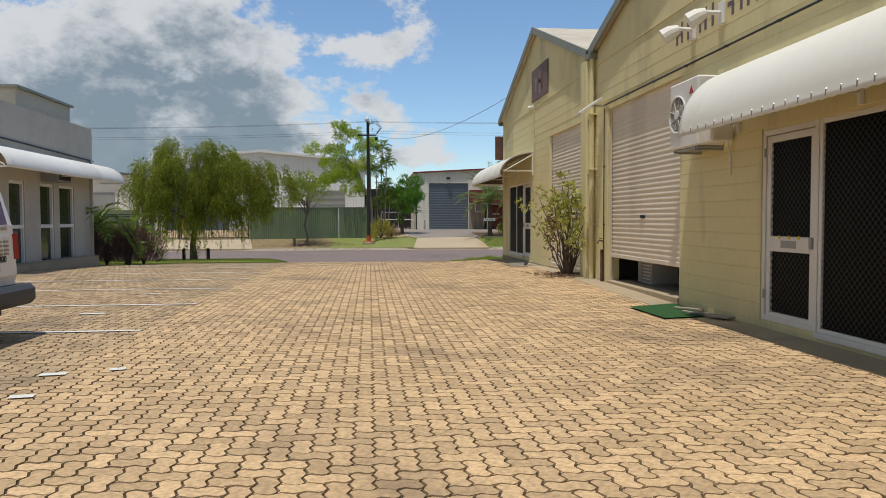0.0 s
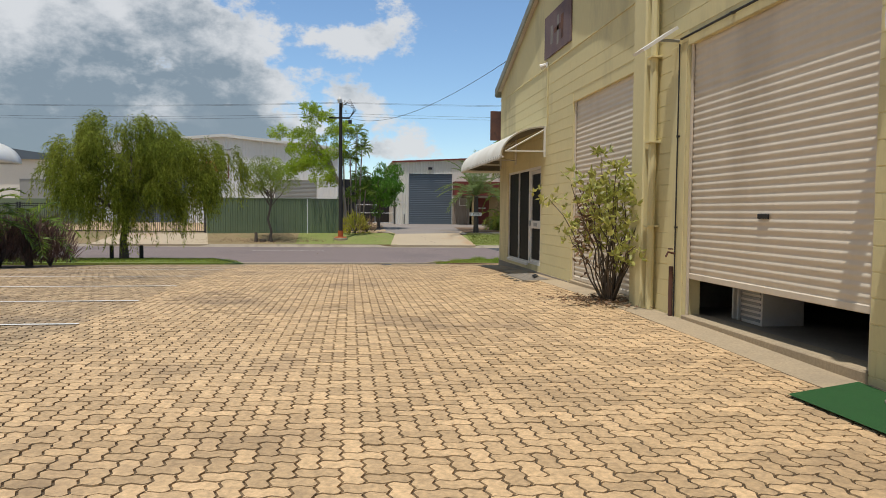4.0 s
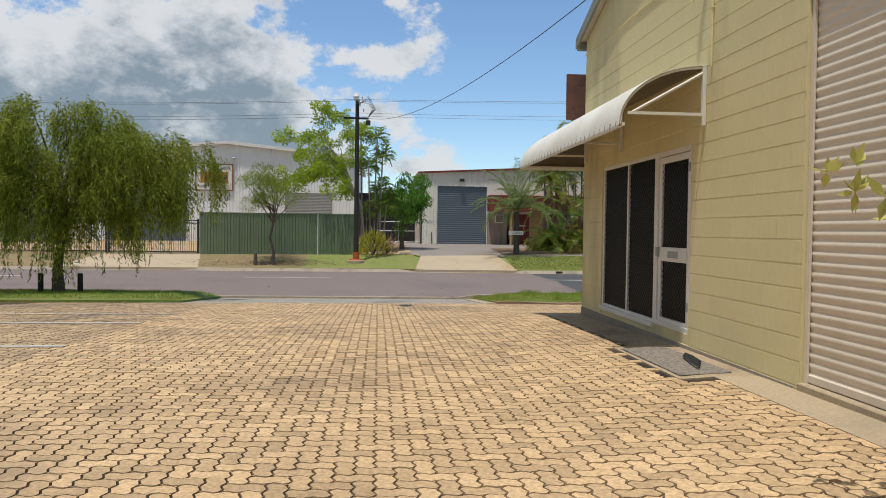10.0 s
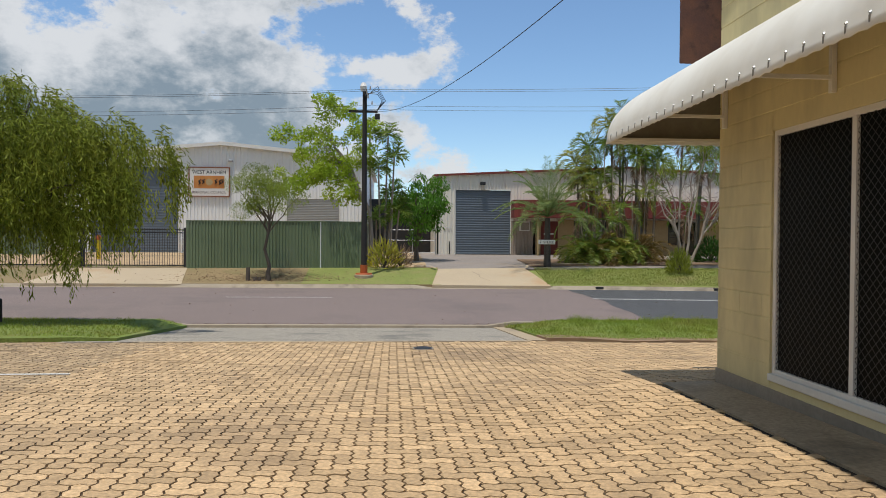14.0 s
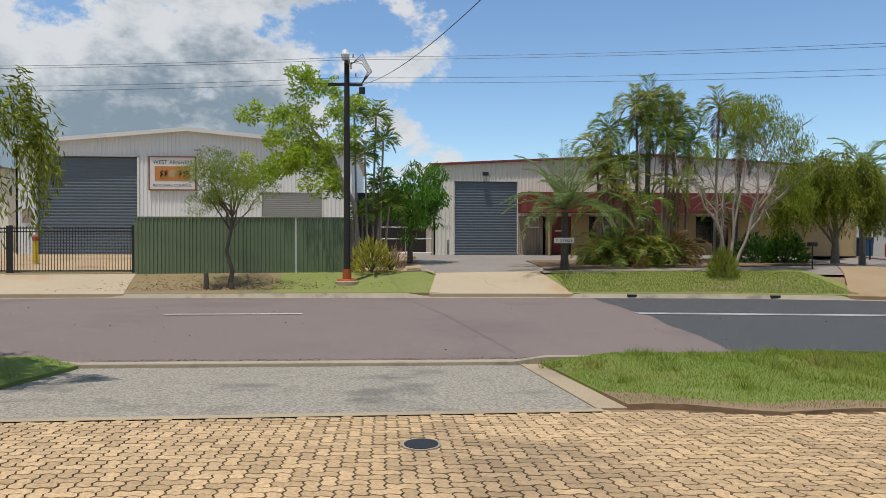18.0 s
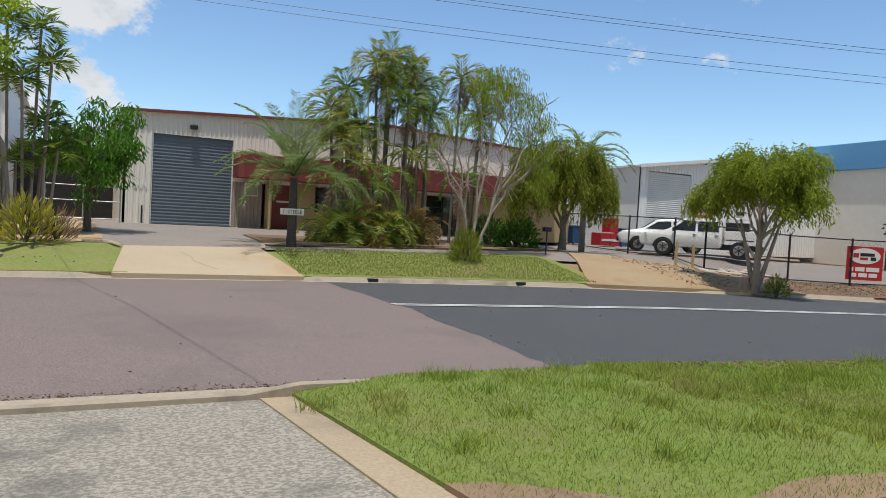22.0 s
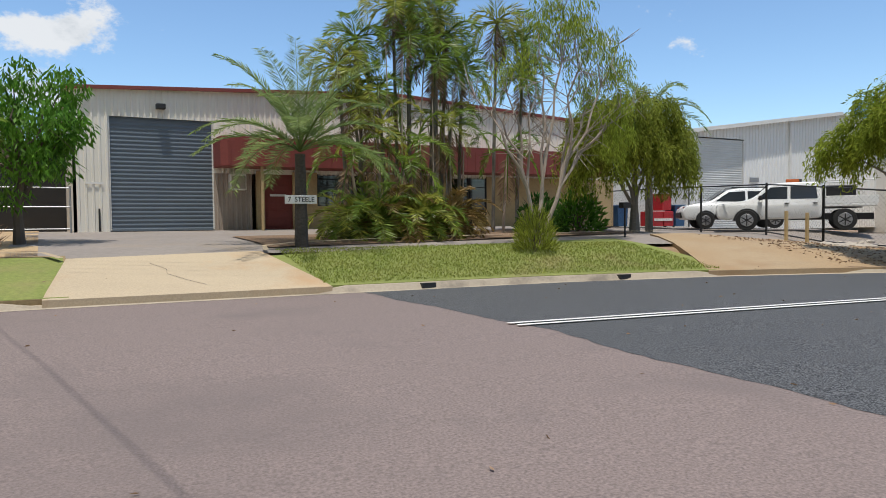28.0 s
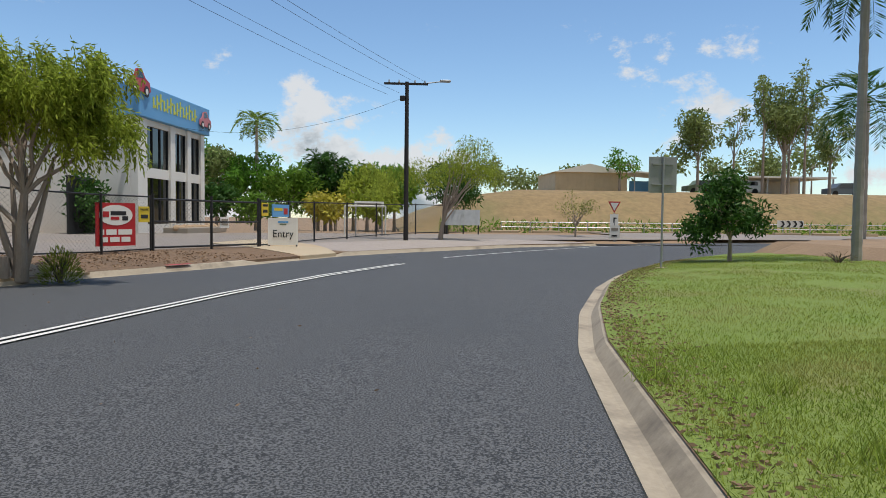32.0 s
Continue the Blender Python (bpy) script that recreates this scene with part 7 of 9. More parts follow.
opart("fascia", boxed(-0.25, OL + 0.3, -0.35, 11.2, 5.6, 7.15, 0.03), "blue", "sky blue fascia with painted lettering")
for k in range(14):
    a = 1.3 + 0.44 * k
    h = 0.55 + 0.25 * ((k * 7) % 3) / 2
    opart("lettering", boxed(a, a + 0.16, -0.375, -0.352, 6.15, 6.15 + h), "letteryellow")
    opart("lettering", boxed(a + 0.12, a + 0.36, -0.375, -0.352, 6.2 + 0.2 * (k % 3), 6.32 + 0.2 * (k % 3)), "letteryellow")


def flat_car(x, y, z, s, m):
    pts = [(-1.0, 0.2), (-0.95, 0.5), (-0.6, 0.62), (-0.35, 1.0), (0.15, 1.08), (0.5, 0.75), (0.95, 0.6), (1.05, 0.25), (0.8, 0.15), (-0.8, 0.15)]
    opart("car_cutout", prismed([(x + a * s, z + b * s) for a, b in pts], "y", y - 0.06, y), m, "red painted car cut-out")
    for dx in (-0.55, 0.6):
        opart("car_wheel", tubed([(x + dx * s, y - 0.065, z + 0.2 * s), (x + dx * s, y - 0.09, z + 0.2 * s)], 0.24 * s, 14), "black")
        opart("car_hub", tubed([(x + dx * s, y - 0.09, z + 0.2 * s), (x + dx * s, y - 0.10, z + 0.2 * s)], 0.12 * s, 12), "white")
    opart("car_window", prismed([(x + a * s, z + b * s) for a, b in ((-0.3, 0.65), (-0.25, 0.95), (0.1, 1.0), (0.35, 0.72))], "y", y - 0.068, y - 0.061), "glassdark")


flat_car(-0.35, -0.4, 6.55, 1.15, "signred")
flat_car(OL - 0.7, -0.42, 5.9, 0.95, "coral")
opart("planter", boxed(0.6, 6.5, -2.6, -1.2, 0, 0.3, 0.03), "plinth")
hb = thing("creeper_wall", "dark green creeper hedge beside the office", "hedge", at=(45.0, 50.5, -0.3))
hp = clump_points(sub_clumps((0, 0, 1.5), (1.6, 0.8, 1.3), 22, 0.6), 260)
leaf_mesh("foliage", hp, rand_dirs(len(hp)), 0.28, 0.12, "leafdark", hb)
part("frame", boxed(-1.6, 1.6, 0.3, 0.4, 0, 2.9), "black", hb)
for k in range(12):
    p = OM @ Vector((0.8 + 0.5 * k, -1.9, 0.3))
    t = thing("rock", "tan garden boulder in the planter", "rock", "planter rocks", at=p)
    bm = bmesh.new()
    bmesh.ops.create_icosphere(bm, subdivisions=2, radius=0.27, matrix=Matrix.Diagonal((1.2, 0.9, 0.8, 1)))
    for v in bm.verts:
        v.co += v.co * 0.25 * noise.noise(v.co * 3 + Vector((k, 0, 0)))
    part("boulder", bm, "rockpale", t)


# chain mesh fence with black posts
def chain_fence(name, label, pts, h=1.8, gate=False):
    t = thing(name, label, "fence" if not gate else "gate", at=(*pts[0], zg(*pts[0])))
    v, f = [], []

    def seg(a, b, w):
        a, b = Vector(a), Vector(b)
        i = len(v)
        v.extend([a + Vector((0, 0, w)), a - Vector((0, 0, w)), b - Vector((0, 0, w)), b + Vector((0, 0, w))])
        f.append((i, i + 1, i + 2, i + 3))

    for (xa, ya), (xb, yb) in zip(pts, pts[1:]):
        za, zb = zg(xa, ya), zg(xb, yb)
        ln = math.hypot(xb - xa, yb - ya)
        at_ = lambda u, w: (xa + (xb - xa) * u / ln, ya + (yb - ya) * u / ln, za + (zb - za) * u / ln + w)
        for z in ((0.08, h - 0.03) if not gate else (0.12, h * 0.55, h - 0.05)):
            under(t, part("rail", tubed([at_(0, z), at_(ln, z)], 0.034 if gate else 0.024, 6), "black"))
        step, k = 0.14, -h
        while k < ln:
            u0, u1 = max(0.0, k), min(ln, k + h)
            if u1 - u0 > 0.02:
                seg(at_(u0, u0 - k), at_(u1, u1 - k), 0.0035)
                seg(at_(u0, h - (u0 - k)), at_(u1, h - (u1 - k)), 0.0035)
            k += step
    for x, y in pts:
        z = zg(x, y)
        under(t, part("post", tubed([(x, y, z - 0.1), (x, y, z + h + (0.12 if gate else 0.03))], 0.05 if gate else 0.04, 7), "black"))
    under(t, raw("mesh", v, f, "screen"))
    return t


chain_fence("chain_fence", "black chain mesh fence along the workshop yard", [(27.5, 62), (26.4, 57), (25.7, 52.6), (25.7, 49.7), (24.2, 46.6)])
chain_fence("chain_fence", "black chain mesh fence facing the street", [(24.2, 46.6), (26.5, 44.6), (28.8, 43.6), (30.9, 42.85)])
chain_fence("mesh_gates", "pair of black chain mesh gates, closed", [(30.95, 42.8), (32.9, 41.4), (34.8, 40.1)], 1.75, True)
chain_fence("chain_fence", "black chain mesh fence facing the street", [(34.9, 40.05), (37.3, 39.3), (39.9, 38.5), (43, 37.2), (46.5, 35.8), (50, 33.5), (53, 30.3)])


def board(name, label, cx, cy, z0, w, h, dirx, diry, cat="sign"):
    """A flat sign facing the street; returns it and a maker of flat parts on its face."""
    d = Vector((dirx, diry, 0)).normalized()
    t = thing(name, label, cat, at=(cx, cy, z0))
    m = Matrix(((d.x, -d.y, 0, 0), (d.y, d.x, 0, 0), (0, 0, 1, 0), (0, 0, 0, 1)))

    def on(nm, x0, x1, za, zb, material, lift=1, lab=""):
        o = part(nm, boxed(x0 - w / 2, x1 - w / 2, -0.004 - 0.004 * lift, 0.0 if lift else 0.03, za, zb), material, t, lab)
        o.matrix_basis = m
        return o

    return t, on, m


t, on, m = board("workshop_sign", "red sign with a white oval badge on the mesh fence", 29.22, 43.33, zg(29.2, 43.4) + 0.24, 1.3, 1.3, 0.80, -0.60)
on("panel", 0, 1.3, 0, 1.3, "signred", 0)
o = part("badge", tubed([(0, 0, 0), (0, -0.014, 0)], 0.55, 22), "white", t)
o.matrix_basis = m @ Matrix.Translation((0, 0, 0.93)) @ Matrix.Diagonal((1, 1, 0.56, 1))
on("badge_mark", 0.22, 0.42, 0.87, 1.04, "signred", 4), on("badge_mark", 0.47, 0.98, 0.93, 1.05, "black", 4), on("badge_mark", 0.47, 0.75, 0.79, 0.88, "signred", 4), on("badge_mark", 0.85, 1.04, 0.77, 0.90, "black", 4)
for x0, x1, z0, z1 in ((0.12, 0.26, 0.34, 0.50), (0.33, 0.66, 0.34, 0.50), (0.72, 1.18, 0.34, 0.50), (0.16, 0.38, 0.12, 0.27), (0.45, 0.76, 0.12, 0.27), (0.82, 1.12, 0.12, 0.27)):
    on("lettering", x0, x1, z0, z1, "white", 2)
t, on, m = board("warning_sign", "small yellow warning sign on the mesh fence", 30.5, 42.92, zg(30.5, 43) + 0.95, 0.5, 0.5, 0.95, -0.33)
on("panel", 0, 0.5, 0, 0.5, "yellow", 0), on("lettering", 0.08, 0.42, 0.12, 0.24, "black", 2)
o = words("WARNING", 0.1, "black", (0, 0, 0), width=0.42)
o.parent, o.matrix_basis = t, m @ pose(0, -0.018, 0.40, 90, 0, 0)
t, on, m = board("warning_sign", "small yellow warning sign on the gate post", 35.15, 39.9, zg(35, 40) + 1.2, 0.5, 0.5, 0.95, -0.33)
on("panel", 0, 0.5, 0, 0.5, "yellow", 0), on("lettering", 0.05, 0.45, 0.36, 0.45, "black", 2), on("lettering", 0.08, 0.42, 0.12, 0.24, "black", 2)
t, on, m = board("banner", "blue banner with a painted car on the mesh fence", 36.5, 39.5, zg(36.5, 39.5) + 1.15, 1.5, 0.5, 0.95, -0.3)
on("panel", 0, 1.5, 0, 0.5, "blue", 0), on("picture", 1.0, 1.35, 0.1, 0.35, "signred", 2), on("lettering", 0.15, 0.9, 0.25, 0.36, "yellow", 2)
t, on, m = board("entry_sign", "white Entry sign standing at the gates", 35.35, 39.25, zg(35.3, 39.3) + 0.08, 1.15, 1.05, 0.22, -0.97)
on("panel", 0, 1.15, 0, 1.05, "white", 0), on("badge_mark", 0.38, 0.78, 0.86, 0.93, "blue", 2), on("badge_mark", 0.45, 0.7, 0.78, 0.83, "green", 2)
for dx in (0.05, 1.1):
    on("leg", dx - 0.03, dx + 0.03, -0.15, 0.0, "black", 0)
o = words("Entry", 0.42, "black", (0, 0, 0), width=0.78)
o.parent = t
o.matrix_basis = m @ pose(0, -0.022, 0.42, 90, 0, 0)
t, on, m = board("gate_notice", "small white notice wired to the gate", 33.4, 41.05, zg(33, 41) + 0.75, 0.4, 0.4, 0.8, -0.58)
on("panel", 0, 0.4, 0, 0.4, "white", 0), on("lettering", 0.05, 0.35, 0.25, 0.33, "plinth", 2), on("lettering", 0.05, 0.35, 0.1, 0.17, "plinth", 2)
gp = thing("goal_frame", "white pipe frame behind the fence", "frame", at=(46, 37.5, -0.4))
for a, b in (((0, 0, 0), (0, 0, 1.7)), ((0, 0, 1.7), (1.6, -2.2, 1.7)), ((1.6, -2.2, 0), (1.6, -2.2, 1.7))):
    part("pipe", tubed([a, b], 0.045, 6), "white", gp)
t, on, m = board("street_board", "white street name board behind the fence", 47.2, 36.2, 1.25, 2.0, 0.32, 0.6, -0.8)
on("panel", 0, 2.0, 0, 0.32, "white", 0), on("lettering", 0.2, 1.8, 0.1, 0.22, "plinth", 2)
for dx in (0.1, 1.9):
    on("leg", dx - 0.03, dx + 0.03, -1.7, 0.0, "metal", 0)
t, on, m = board("notice_board", "pale blue notice board behind the tree", 50.5, 30.6, -0.1, 2.2, 1.3, 0.2, -1.0)
on("panel", 0, 2.2, 0.35, 1.3, "lampglass", 0), on("leg", 0.05, 0.12, -0.3, 0.35, "black", 0), on("leg", 2.08, 2.15, -0.3, 0.35, "black", 0)


# vehicles, built along +x as their front
def wheel(parent, x, y, r, w):
    t = part("wheel", tubed([(x, y - w / 2, r), (x, y - w / 2 + 0.03, r), (x, y + w / 2 - 0.03, r), (x, y + w / 2, r)], [r * 0.93, r, r, r * 0.93], 22), "tyre", parent)
    s = -1 if y < 0 else 1
    part("rim", tubed([(x, y + s * w * 0.42, r), (x, y + s * (w / 2 + 0.012), r)], [r * 0.66, r * 0.58], 18), "chrome", t)
    for k in range(6):
        a = 2 * math.pi * k / 6
        part("spoke", boxed(-0.02, 0.02, -0.004, 0.004, 0, r * 0.55), "black", t).matrix_basis = Matrix.Translation((x, y + s * (w / 2 + 0.016), r)) @ Matrix.Rotation(a, 4, "Y")
    return t


def car_body(parent, prof, width, tuck, material, name="body"):
    """A body from a side outline: rounded corners and shoulders, tucked in towards the roof."""
    for _ in range(2):
        prof = [p for (a, b), (c, d) in zip(prof, prof[1:] + prof[:1]) for p in ((0.8 * a + 0.2 * c, 0.8 * b + 0.2 * d), (0.2 * a + 0.8 * c, 0.2 * b + 0.8 * d))]
    n, half = len(prof), width / 2
    zmax = max(z for _, z in prof)
    cx, cz = sum(x for x, _ in prof) / n, sum(z for _, z in prof) / n
    bm = bmesh.new()
    rows = []
    for k, inset in ((-1, 0.09), (-0.985, 0.045), (-0.94, 0.012), (-0.85, 0), (0.85, 0), (0.94, 0.012), (0.985, 0.045), (1, 0.09)):
        row = []
        for x, z in prof:
            d = math.hypot(x - cx, z - cz)
            row.append(bm.verts.new((x - (x - cx) / d * inset, k * half, z - (z - cz) / d * inset)))
        rows.append(row)
    bm.faces.new(rows[0]), bm.faces.new(rows[-1][::-1])
    for a, b in zip(rows, rows[1:]):
        for i in range(n):
            bm.faces.new((a[i], b[i], b[(i + 1) % n], a[(i + 1) % n]))
    bmesh.ops.recalc_face_normals(bm, faces=bm.faces[:])
    bmesh.ops.bisect_plane(bm, geom=bm.verts[:] + bm.edges[:] + bm.faces[:], plane_co=(0, 0, 0.95), plane_no=(0, 0, 1))
    for v in bm.verts:
        v.co.y *= 1 - tuck * max(0, (v.co.z - 0.95) / (zmax - 0.95)) / half
    return part(name, bm, material, parent, smooth=True)


def wheel_arch(parent, x, y, r):
    """A black flare over a wheel."""
    pts = [(x + r * math.cos(math.pi * k / 12), 0.36 + r * math.sin(math.pi * k / 12)) for k in range(13)]
    return part("arch", prismed(pts, "y", y - 0.02, y + 0.02), "black", parent)


def side_glass(parent, pts, width, tuck, zmax, name="window"):
    for s in (-1, 1):
        bm = bmesh.new()
        lo = []
        for x, z in pts:
            f = max(0, (z - 0.95) / (zmax - 0.95))
            y = s * (width / 2 - tuck * f + 0.006)
            lo.append(bm.verts.new((x, y, z)))
        bm.faces.new(lo)
        ext = bmesh.ops.extrude_face_region(bm, geom=bm.faces[:])
        for g in ext["geom"]:
            if isinstance(g, bmesh.types.BMVert):
                g.co.y -= s * 0.02
        part(name, bm, "glassdark", parent)


def ute(at, heading):
    t = thing("ute", "white dual-cab utility with a steel tray parked in the yard", "car", at=at)
    t.rotation_euler = (0, 0, heading)
    prof = [(2.55, 0.45), (2.62, 0.75), (2.5, 1.02), (1.35, 1.15), (0.75, 1.70), (0.3, 1.78), (-0.9, 1.78), (-1.0, 1.70), (-1.05, 0.55), (-0.9, 0.42), (2.2, 0.40)]
    car_body(t, prof, 1.78, 0.14, "carwhite")
    side_glass(t, [(1.15, 1.18), (0.68, 1.60), (0.12, 1.62), (0.12, 1.16)], 1.78, 0.14, 1.78)
    side_glass(t, [(0.02, 1.16), (0.02, 1.62), (-0.82, 1.62), (-0.88, 1.16)], 1.78, 0.14, 1.78)
    part("windscreen", prismed([(1.30, 1.20), (0.80, 1.66), (0.815, 1.68), (1.315, 1.22)], "y", -0.66, 0.66), "glassdark", t)
    tray = part("tray", boxed(-2.75, -1.12, -0.9, 0.9, 0.86, 0.96, 0.015), "greywhite", t)
    for s in (-0.9, 0.87):
        part("tray_side", boxed(-2.75, -1.12, s, s + 0.03, 0.96, 1.24, 0.008), "greywhite", t)
    part("tray_tail", boxed(-2.78, -2.75, -0.9, 0.9, 0.96, 1.24, 0.008), "greywhite", t)
    part("toolbox", boxed(-2.1, -1.15, -0.85, 0.85, 1.24, 1.62, 0.02), "black", t, "black tool box on the tray")
    part("headboard", boxed(-1.14, -1.10, -0.88, 0.88, 0.96, 1.78, 0.01), "greywhite", t)
    for s in (-0.86, 0.82):
        part("rack", boxed(-2.7, -1.1, s, s + 0.04, 1.78, 1.82, 0.01), "greywhite", t, "white ladder rack over the tray")
        part("rack_post", boxed(-2.7, -2.66, s, s + 0.04, 1.24, 1.78, 0.01), "greywhite", t)
    part("beacon", boxed(-0.3, 0.15, -0.2, 0.2, 1.79, 1.92, 0.02), "orange", t, "amber roof beacon")
    part("chassis", boxed(-2.7, 2.0, -0.5, 0.5, 0.38, 0.62), "black", t)
    part("bull_bar", boxed(2.42, 2.64, -0.82, 0.82, 0.42, 0.70, 0.08), "black", t)
    for s in (-1, 1):
        wheel_arch(t, 1.5, s * 0.885, 0.47)
        part("mirror", boxed(0.95, 1.1, s * 1.0 - 0.08, s * 1.0 + 0.08, 1.12, 1.3, 0.02), "black", t)
        part("headlamp", boxed(2.42, 2.58, s * 0.62 - 0.16, s * 0.62 + 0.16, 0.80, 0.96, 0.02), "lampglass", t)
        for k in (0.02, -0.92):
            part("door_handle", boxed(k + 0.05, k + 0.2, s * 0.90 - 0.015, s * 0.90 + 0.015, 0.98, 1.02, 0.006), "black", t)
        part("mudguard", boxed(-2.3, -1.2, s * 0.80 - 0.1, s * 0.80 + 0.1, 0.80, 0.85, 0.02), "black", t)
        for x in (1.5, -1.75):
            wheel(t, x, s * 0.80, 0.39, 0.26)
    return t


def suv(at, heading):
    t = thing("suv", "white wagon parked beyond the utility", "car", at=at)
    t.rotation_euler = (0, 0, heading)
    prof = [(2.28, 0.42), (2.36, 0.72), (2.2, 0.98), (1.2, 1.12), (0.5, 1.62), (0.0, 1.70), (-1.6, 1.66), (-2.15, 1.15), (-2.25, 0.6), (-2.1, 0.40), (2.0, 0.36)]
    car_body(t, prof, 1.82, 0.2, "carwhite")
    side_glass(t, [(1.0, 1.15), (0.45, 1.52), (-0.2, 1.56), (-0.2, 1.12)], 1.82, 0.2, 1.70)
    side_glass(t, [(-0.3, 1.12), (-0.3, 1.56), (-1.5, 1.52), (-1.9, 1.15)], 1.82, 0.2, 1.70)
    part("windscreen", prismed([(1.15, 1.18), (0.55, 1.60), (0.56, 1.62), (1.165, 1.2)], "y", -0.66, 0.66), "glassdark", t)
    for s in (-1, 1):
        part("headlamp", boxed(2.0, 2.27, s * 0.66 - 0.16, s * 0.66 + 0.16, 0.78, 0.94, 0.03), "glassdark", t)
        for x in (1.4, -1.35):
            wheel_arch(t, x, s * 0.905, 0.41)
            wheel(t, x, s * 0.83, 0.35, 0.23)
    part("grille", boxed(2.3, 2.39, -0.6, 0.6, 0.45, 0.70, 0.02), "black", t)
    for s in (-0.6, 0.6):
        part("roof_rail", boxed(-1.5, 0.3, s - 0.02, s + 0.02, 1.70, 1.74), "black", t)
    return t


UTE = (27.9, 50.3)
ute((*UTE, zg(*UTE)), math.atan2(0.80, -0.60))
suv((29.1, 53.7, zg(29.1, 53.7)), math.atan2(0.62, -0.78))
# yard clutter
rk = thing("workshop_rack", "red steel parts rack in the yard", "rack", at=(28.9, 58.0, zg(28.9, 58)))
for a, b in ((-0.7, 0.0), (0.05, 0.7)):
    part("crate", boxed(a, b, -0.4, 0.4, 0.05, 0.75, 0.02), "signred", rk)
part("crate", boxed(0.0, 0.6, -0.35, 0.35, 0.80, 1.6, 0.02), "signred", rk)
part("load", boxed(-0.6, 0.6, -0.42, 0.38, 0.3, 0.42), "white", rk)
for x, y in ((30.1, 58.0), (27.8, 59.5)):
    t = thing("wheelie_bin", "dark blue wheelie bin in the yard", "bin", "bins in the yard", at=(x, y, zg(x, y)))
    part("body", prismed([(-0.28, 0.05), (0.28, 0.05), (0.34, 1.0), (-0.34, 1.0)], "y", -0.35, 0.35), "bluebin", t)
    part("lid", boxed(-0.36, 0.36, -0.38, 0.38, 1.0, 1.08, 0.02), "bluebin", t)
    for s in (-0.3, 0.3):
        part("wheel", tubed([(s - 0.03, 0.34, 0.1), (s + 0.03, 0.34, 0.1)], 0.1, 10), "tyre", t)
t = thing("mesh_cage", "grey steel mesh cage against the shed", "cage", at=(26.9, 60.5, zg(26.9, 60.5)))
part("cage", boxed(-0.9, 0.6, -0.3, 0.3, 0, 1.5, 0.02), "metal", t)
for k in range(46):
    x, y = RNG.uniform(23.4, 28.2), 0
    y = 46.0 + (x - 24.2) * 0.25 + RNG.uniform(-0.7, 0.7)
    s = RNG.uniform(0.08, 0.24)
    t = thing("rubble_stone", "broken pale concrete rubble beside the drive", "rubble", "rubble heap", at=(x, y, zg(x, y)))
    bm = bmesh.new()
    bmesh.ops.create_icosphere(bm, subdivisions=1, radius=s, matrix=Matrix.Rotation(RNG.uniform(0, 3), 4, "Z") @ Matrix.Diagonal((1.5, 0.9, 0.55, 1)))
    for v in bm.verts:
        v.co *= 1 + RNG.uniform(-0.2, 0.2)
    part("stone", bm, "stone", t)
for x, y in ((23.4, 47.3), (24.0, 47.0)):
    t = thing("timber_post", "short weathered yellow timber post", "post", "yard posts", at=(x, y, zg(x, y)))
    part("post", boxed(-0.045, 0.045, -0.045, 0.045, -0.1, 0.95, 0.01), "tan", t)

# ---- the grass corner and beyond ----
t = thing("road_sign", "back of a grey rectangular road sign on a steel post", "sign", at=(25.8, 27.75, zg(25.8, 27.75)))
part("post", tubed([(0, 0, -0.1), (0, 0, 3.02)], 0.032, 8), "metal", t)
part("plate", boxed(0.036, 0.042, -0.39, 0.39, 2.05, 3.02, 0.002), "metal", t)
for z in (2.25, 2.8):
    part("bracket", boxed(-0.01, 0.035, -0.3, 0.3, z, z + 0.04), "metal", t)
part("footing", tubed([(0, 0, -0.1), (0, 0, 0.03)], 0.16, 10), "concrete", t)


def far_sign(label, x, y, z, post, parts_):
    t = thing("traffic_sign", label, "sign", "traffic signs", at=(x, y, z))
    part("post", tubed([(0.02, 0, 0), (0.02, 0, post)], 0.035, 6), "metal", t)
    for shape, y0, y1, z0, z1, m, lift in parts_:
        if shape == "box":
            part("plate", boxed(-0.02 - 0.01 * lift, -0.01 * lift, y0, y1, z0, z1), m, t)
        else:
            part("plate", prismed([(y0, z1), (y1, z1), ((y0 + y1) / 2, z0)], "x", -0.02 - 0.01 * lift, -0.01 * lift), m, t)
    return t


far_sign("give way sign above a white arrow sign", 50, 21.3, -0.6, 2.3, [("tri", -0.4, 0.4, 1.7, 2.4, "signred", 0), ("tri", -0.27, 0.27, 1.83, 2.32, "white", 1.2), ("box", -0.26, 0.26, 0.9, 1.62, "white", 0), ("box", -0.03, 0.05, 1.1, 1.4, "black", 1.2), ("box", -0.15, 0.05, 1.34, 1.42, "black", 1.2), ("box", -0.2, 0.2, 0.45, 0.82, "metal", 0)])
far_sign("low white arrow sign at the kerb", 48, 21.9, -0.6, 1.2, [("box", -0.3, 0.3, 0.1, 0.95, "white", 0), ("box", -0.15, 0.18, 0.3, 0.4, "black", 1.2), ("box", -0.2, 0.2, 0.65, 0.8, "plinth", 1.2)])
cv = far_sign("black and white chevron board by the road", 62, 3.0, -0.55, 0.9, [("box", -1.1, 1.1, 0.75, 1.3, "white", 0)])
for k in range(4):
    part("chevron", prismed([(-0.95 + 0.52 * k, 0.78), (-0.7 + 0.52 * k, 0.78), (-0.95 + 0.52 * k, 1.02), (-0.7 + 0.52 * k, 1.27), (-0.95 + 0.52 * k, 1.27), (-1.08 + 0.52 * k, 1.02)], "x", -0.04, -0.025), "black", cv)
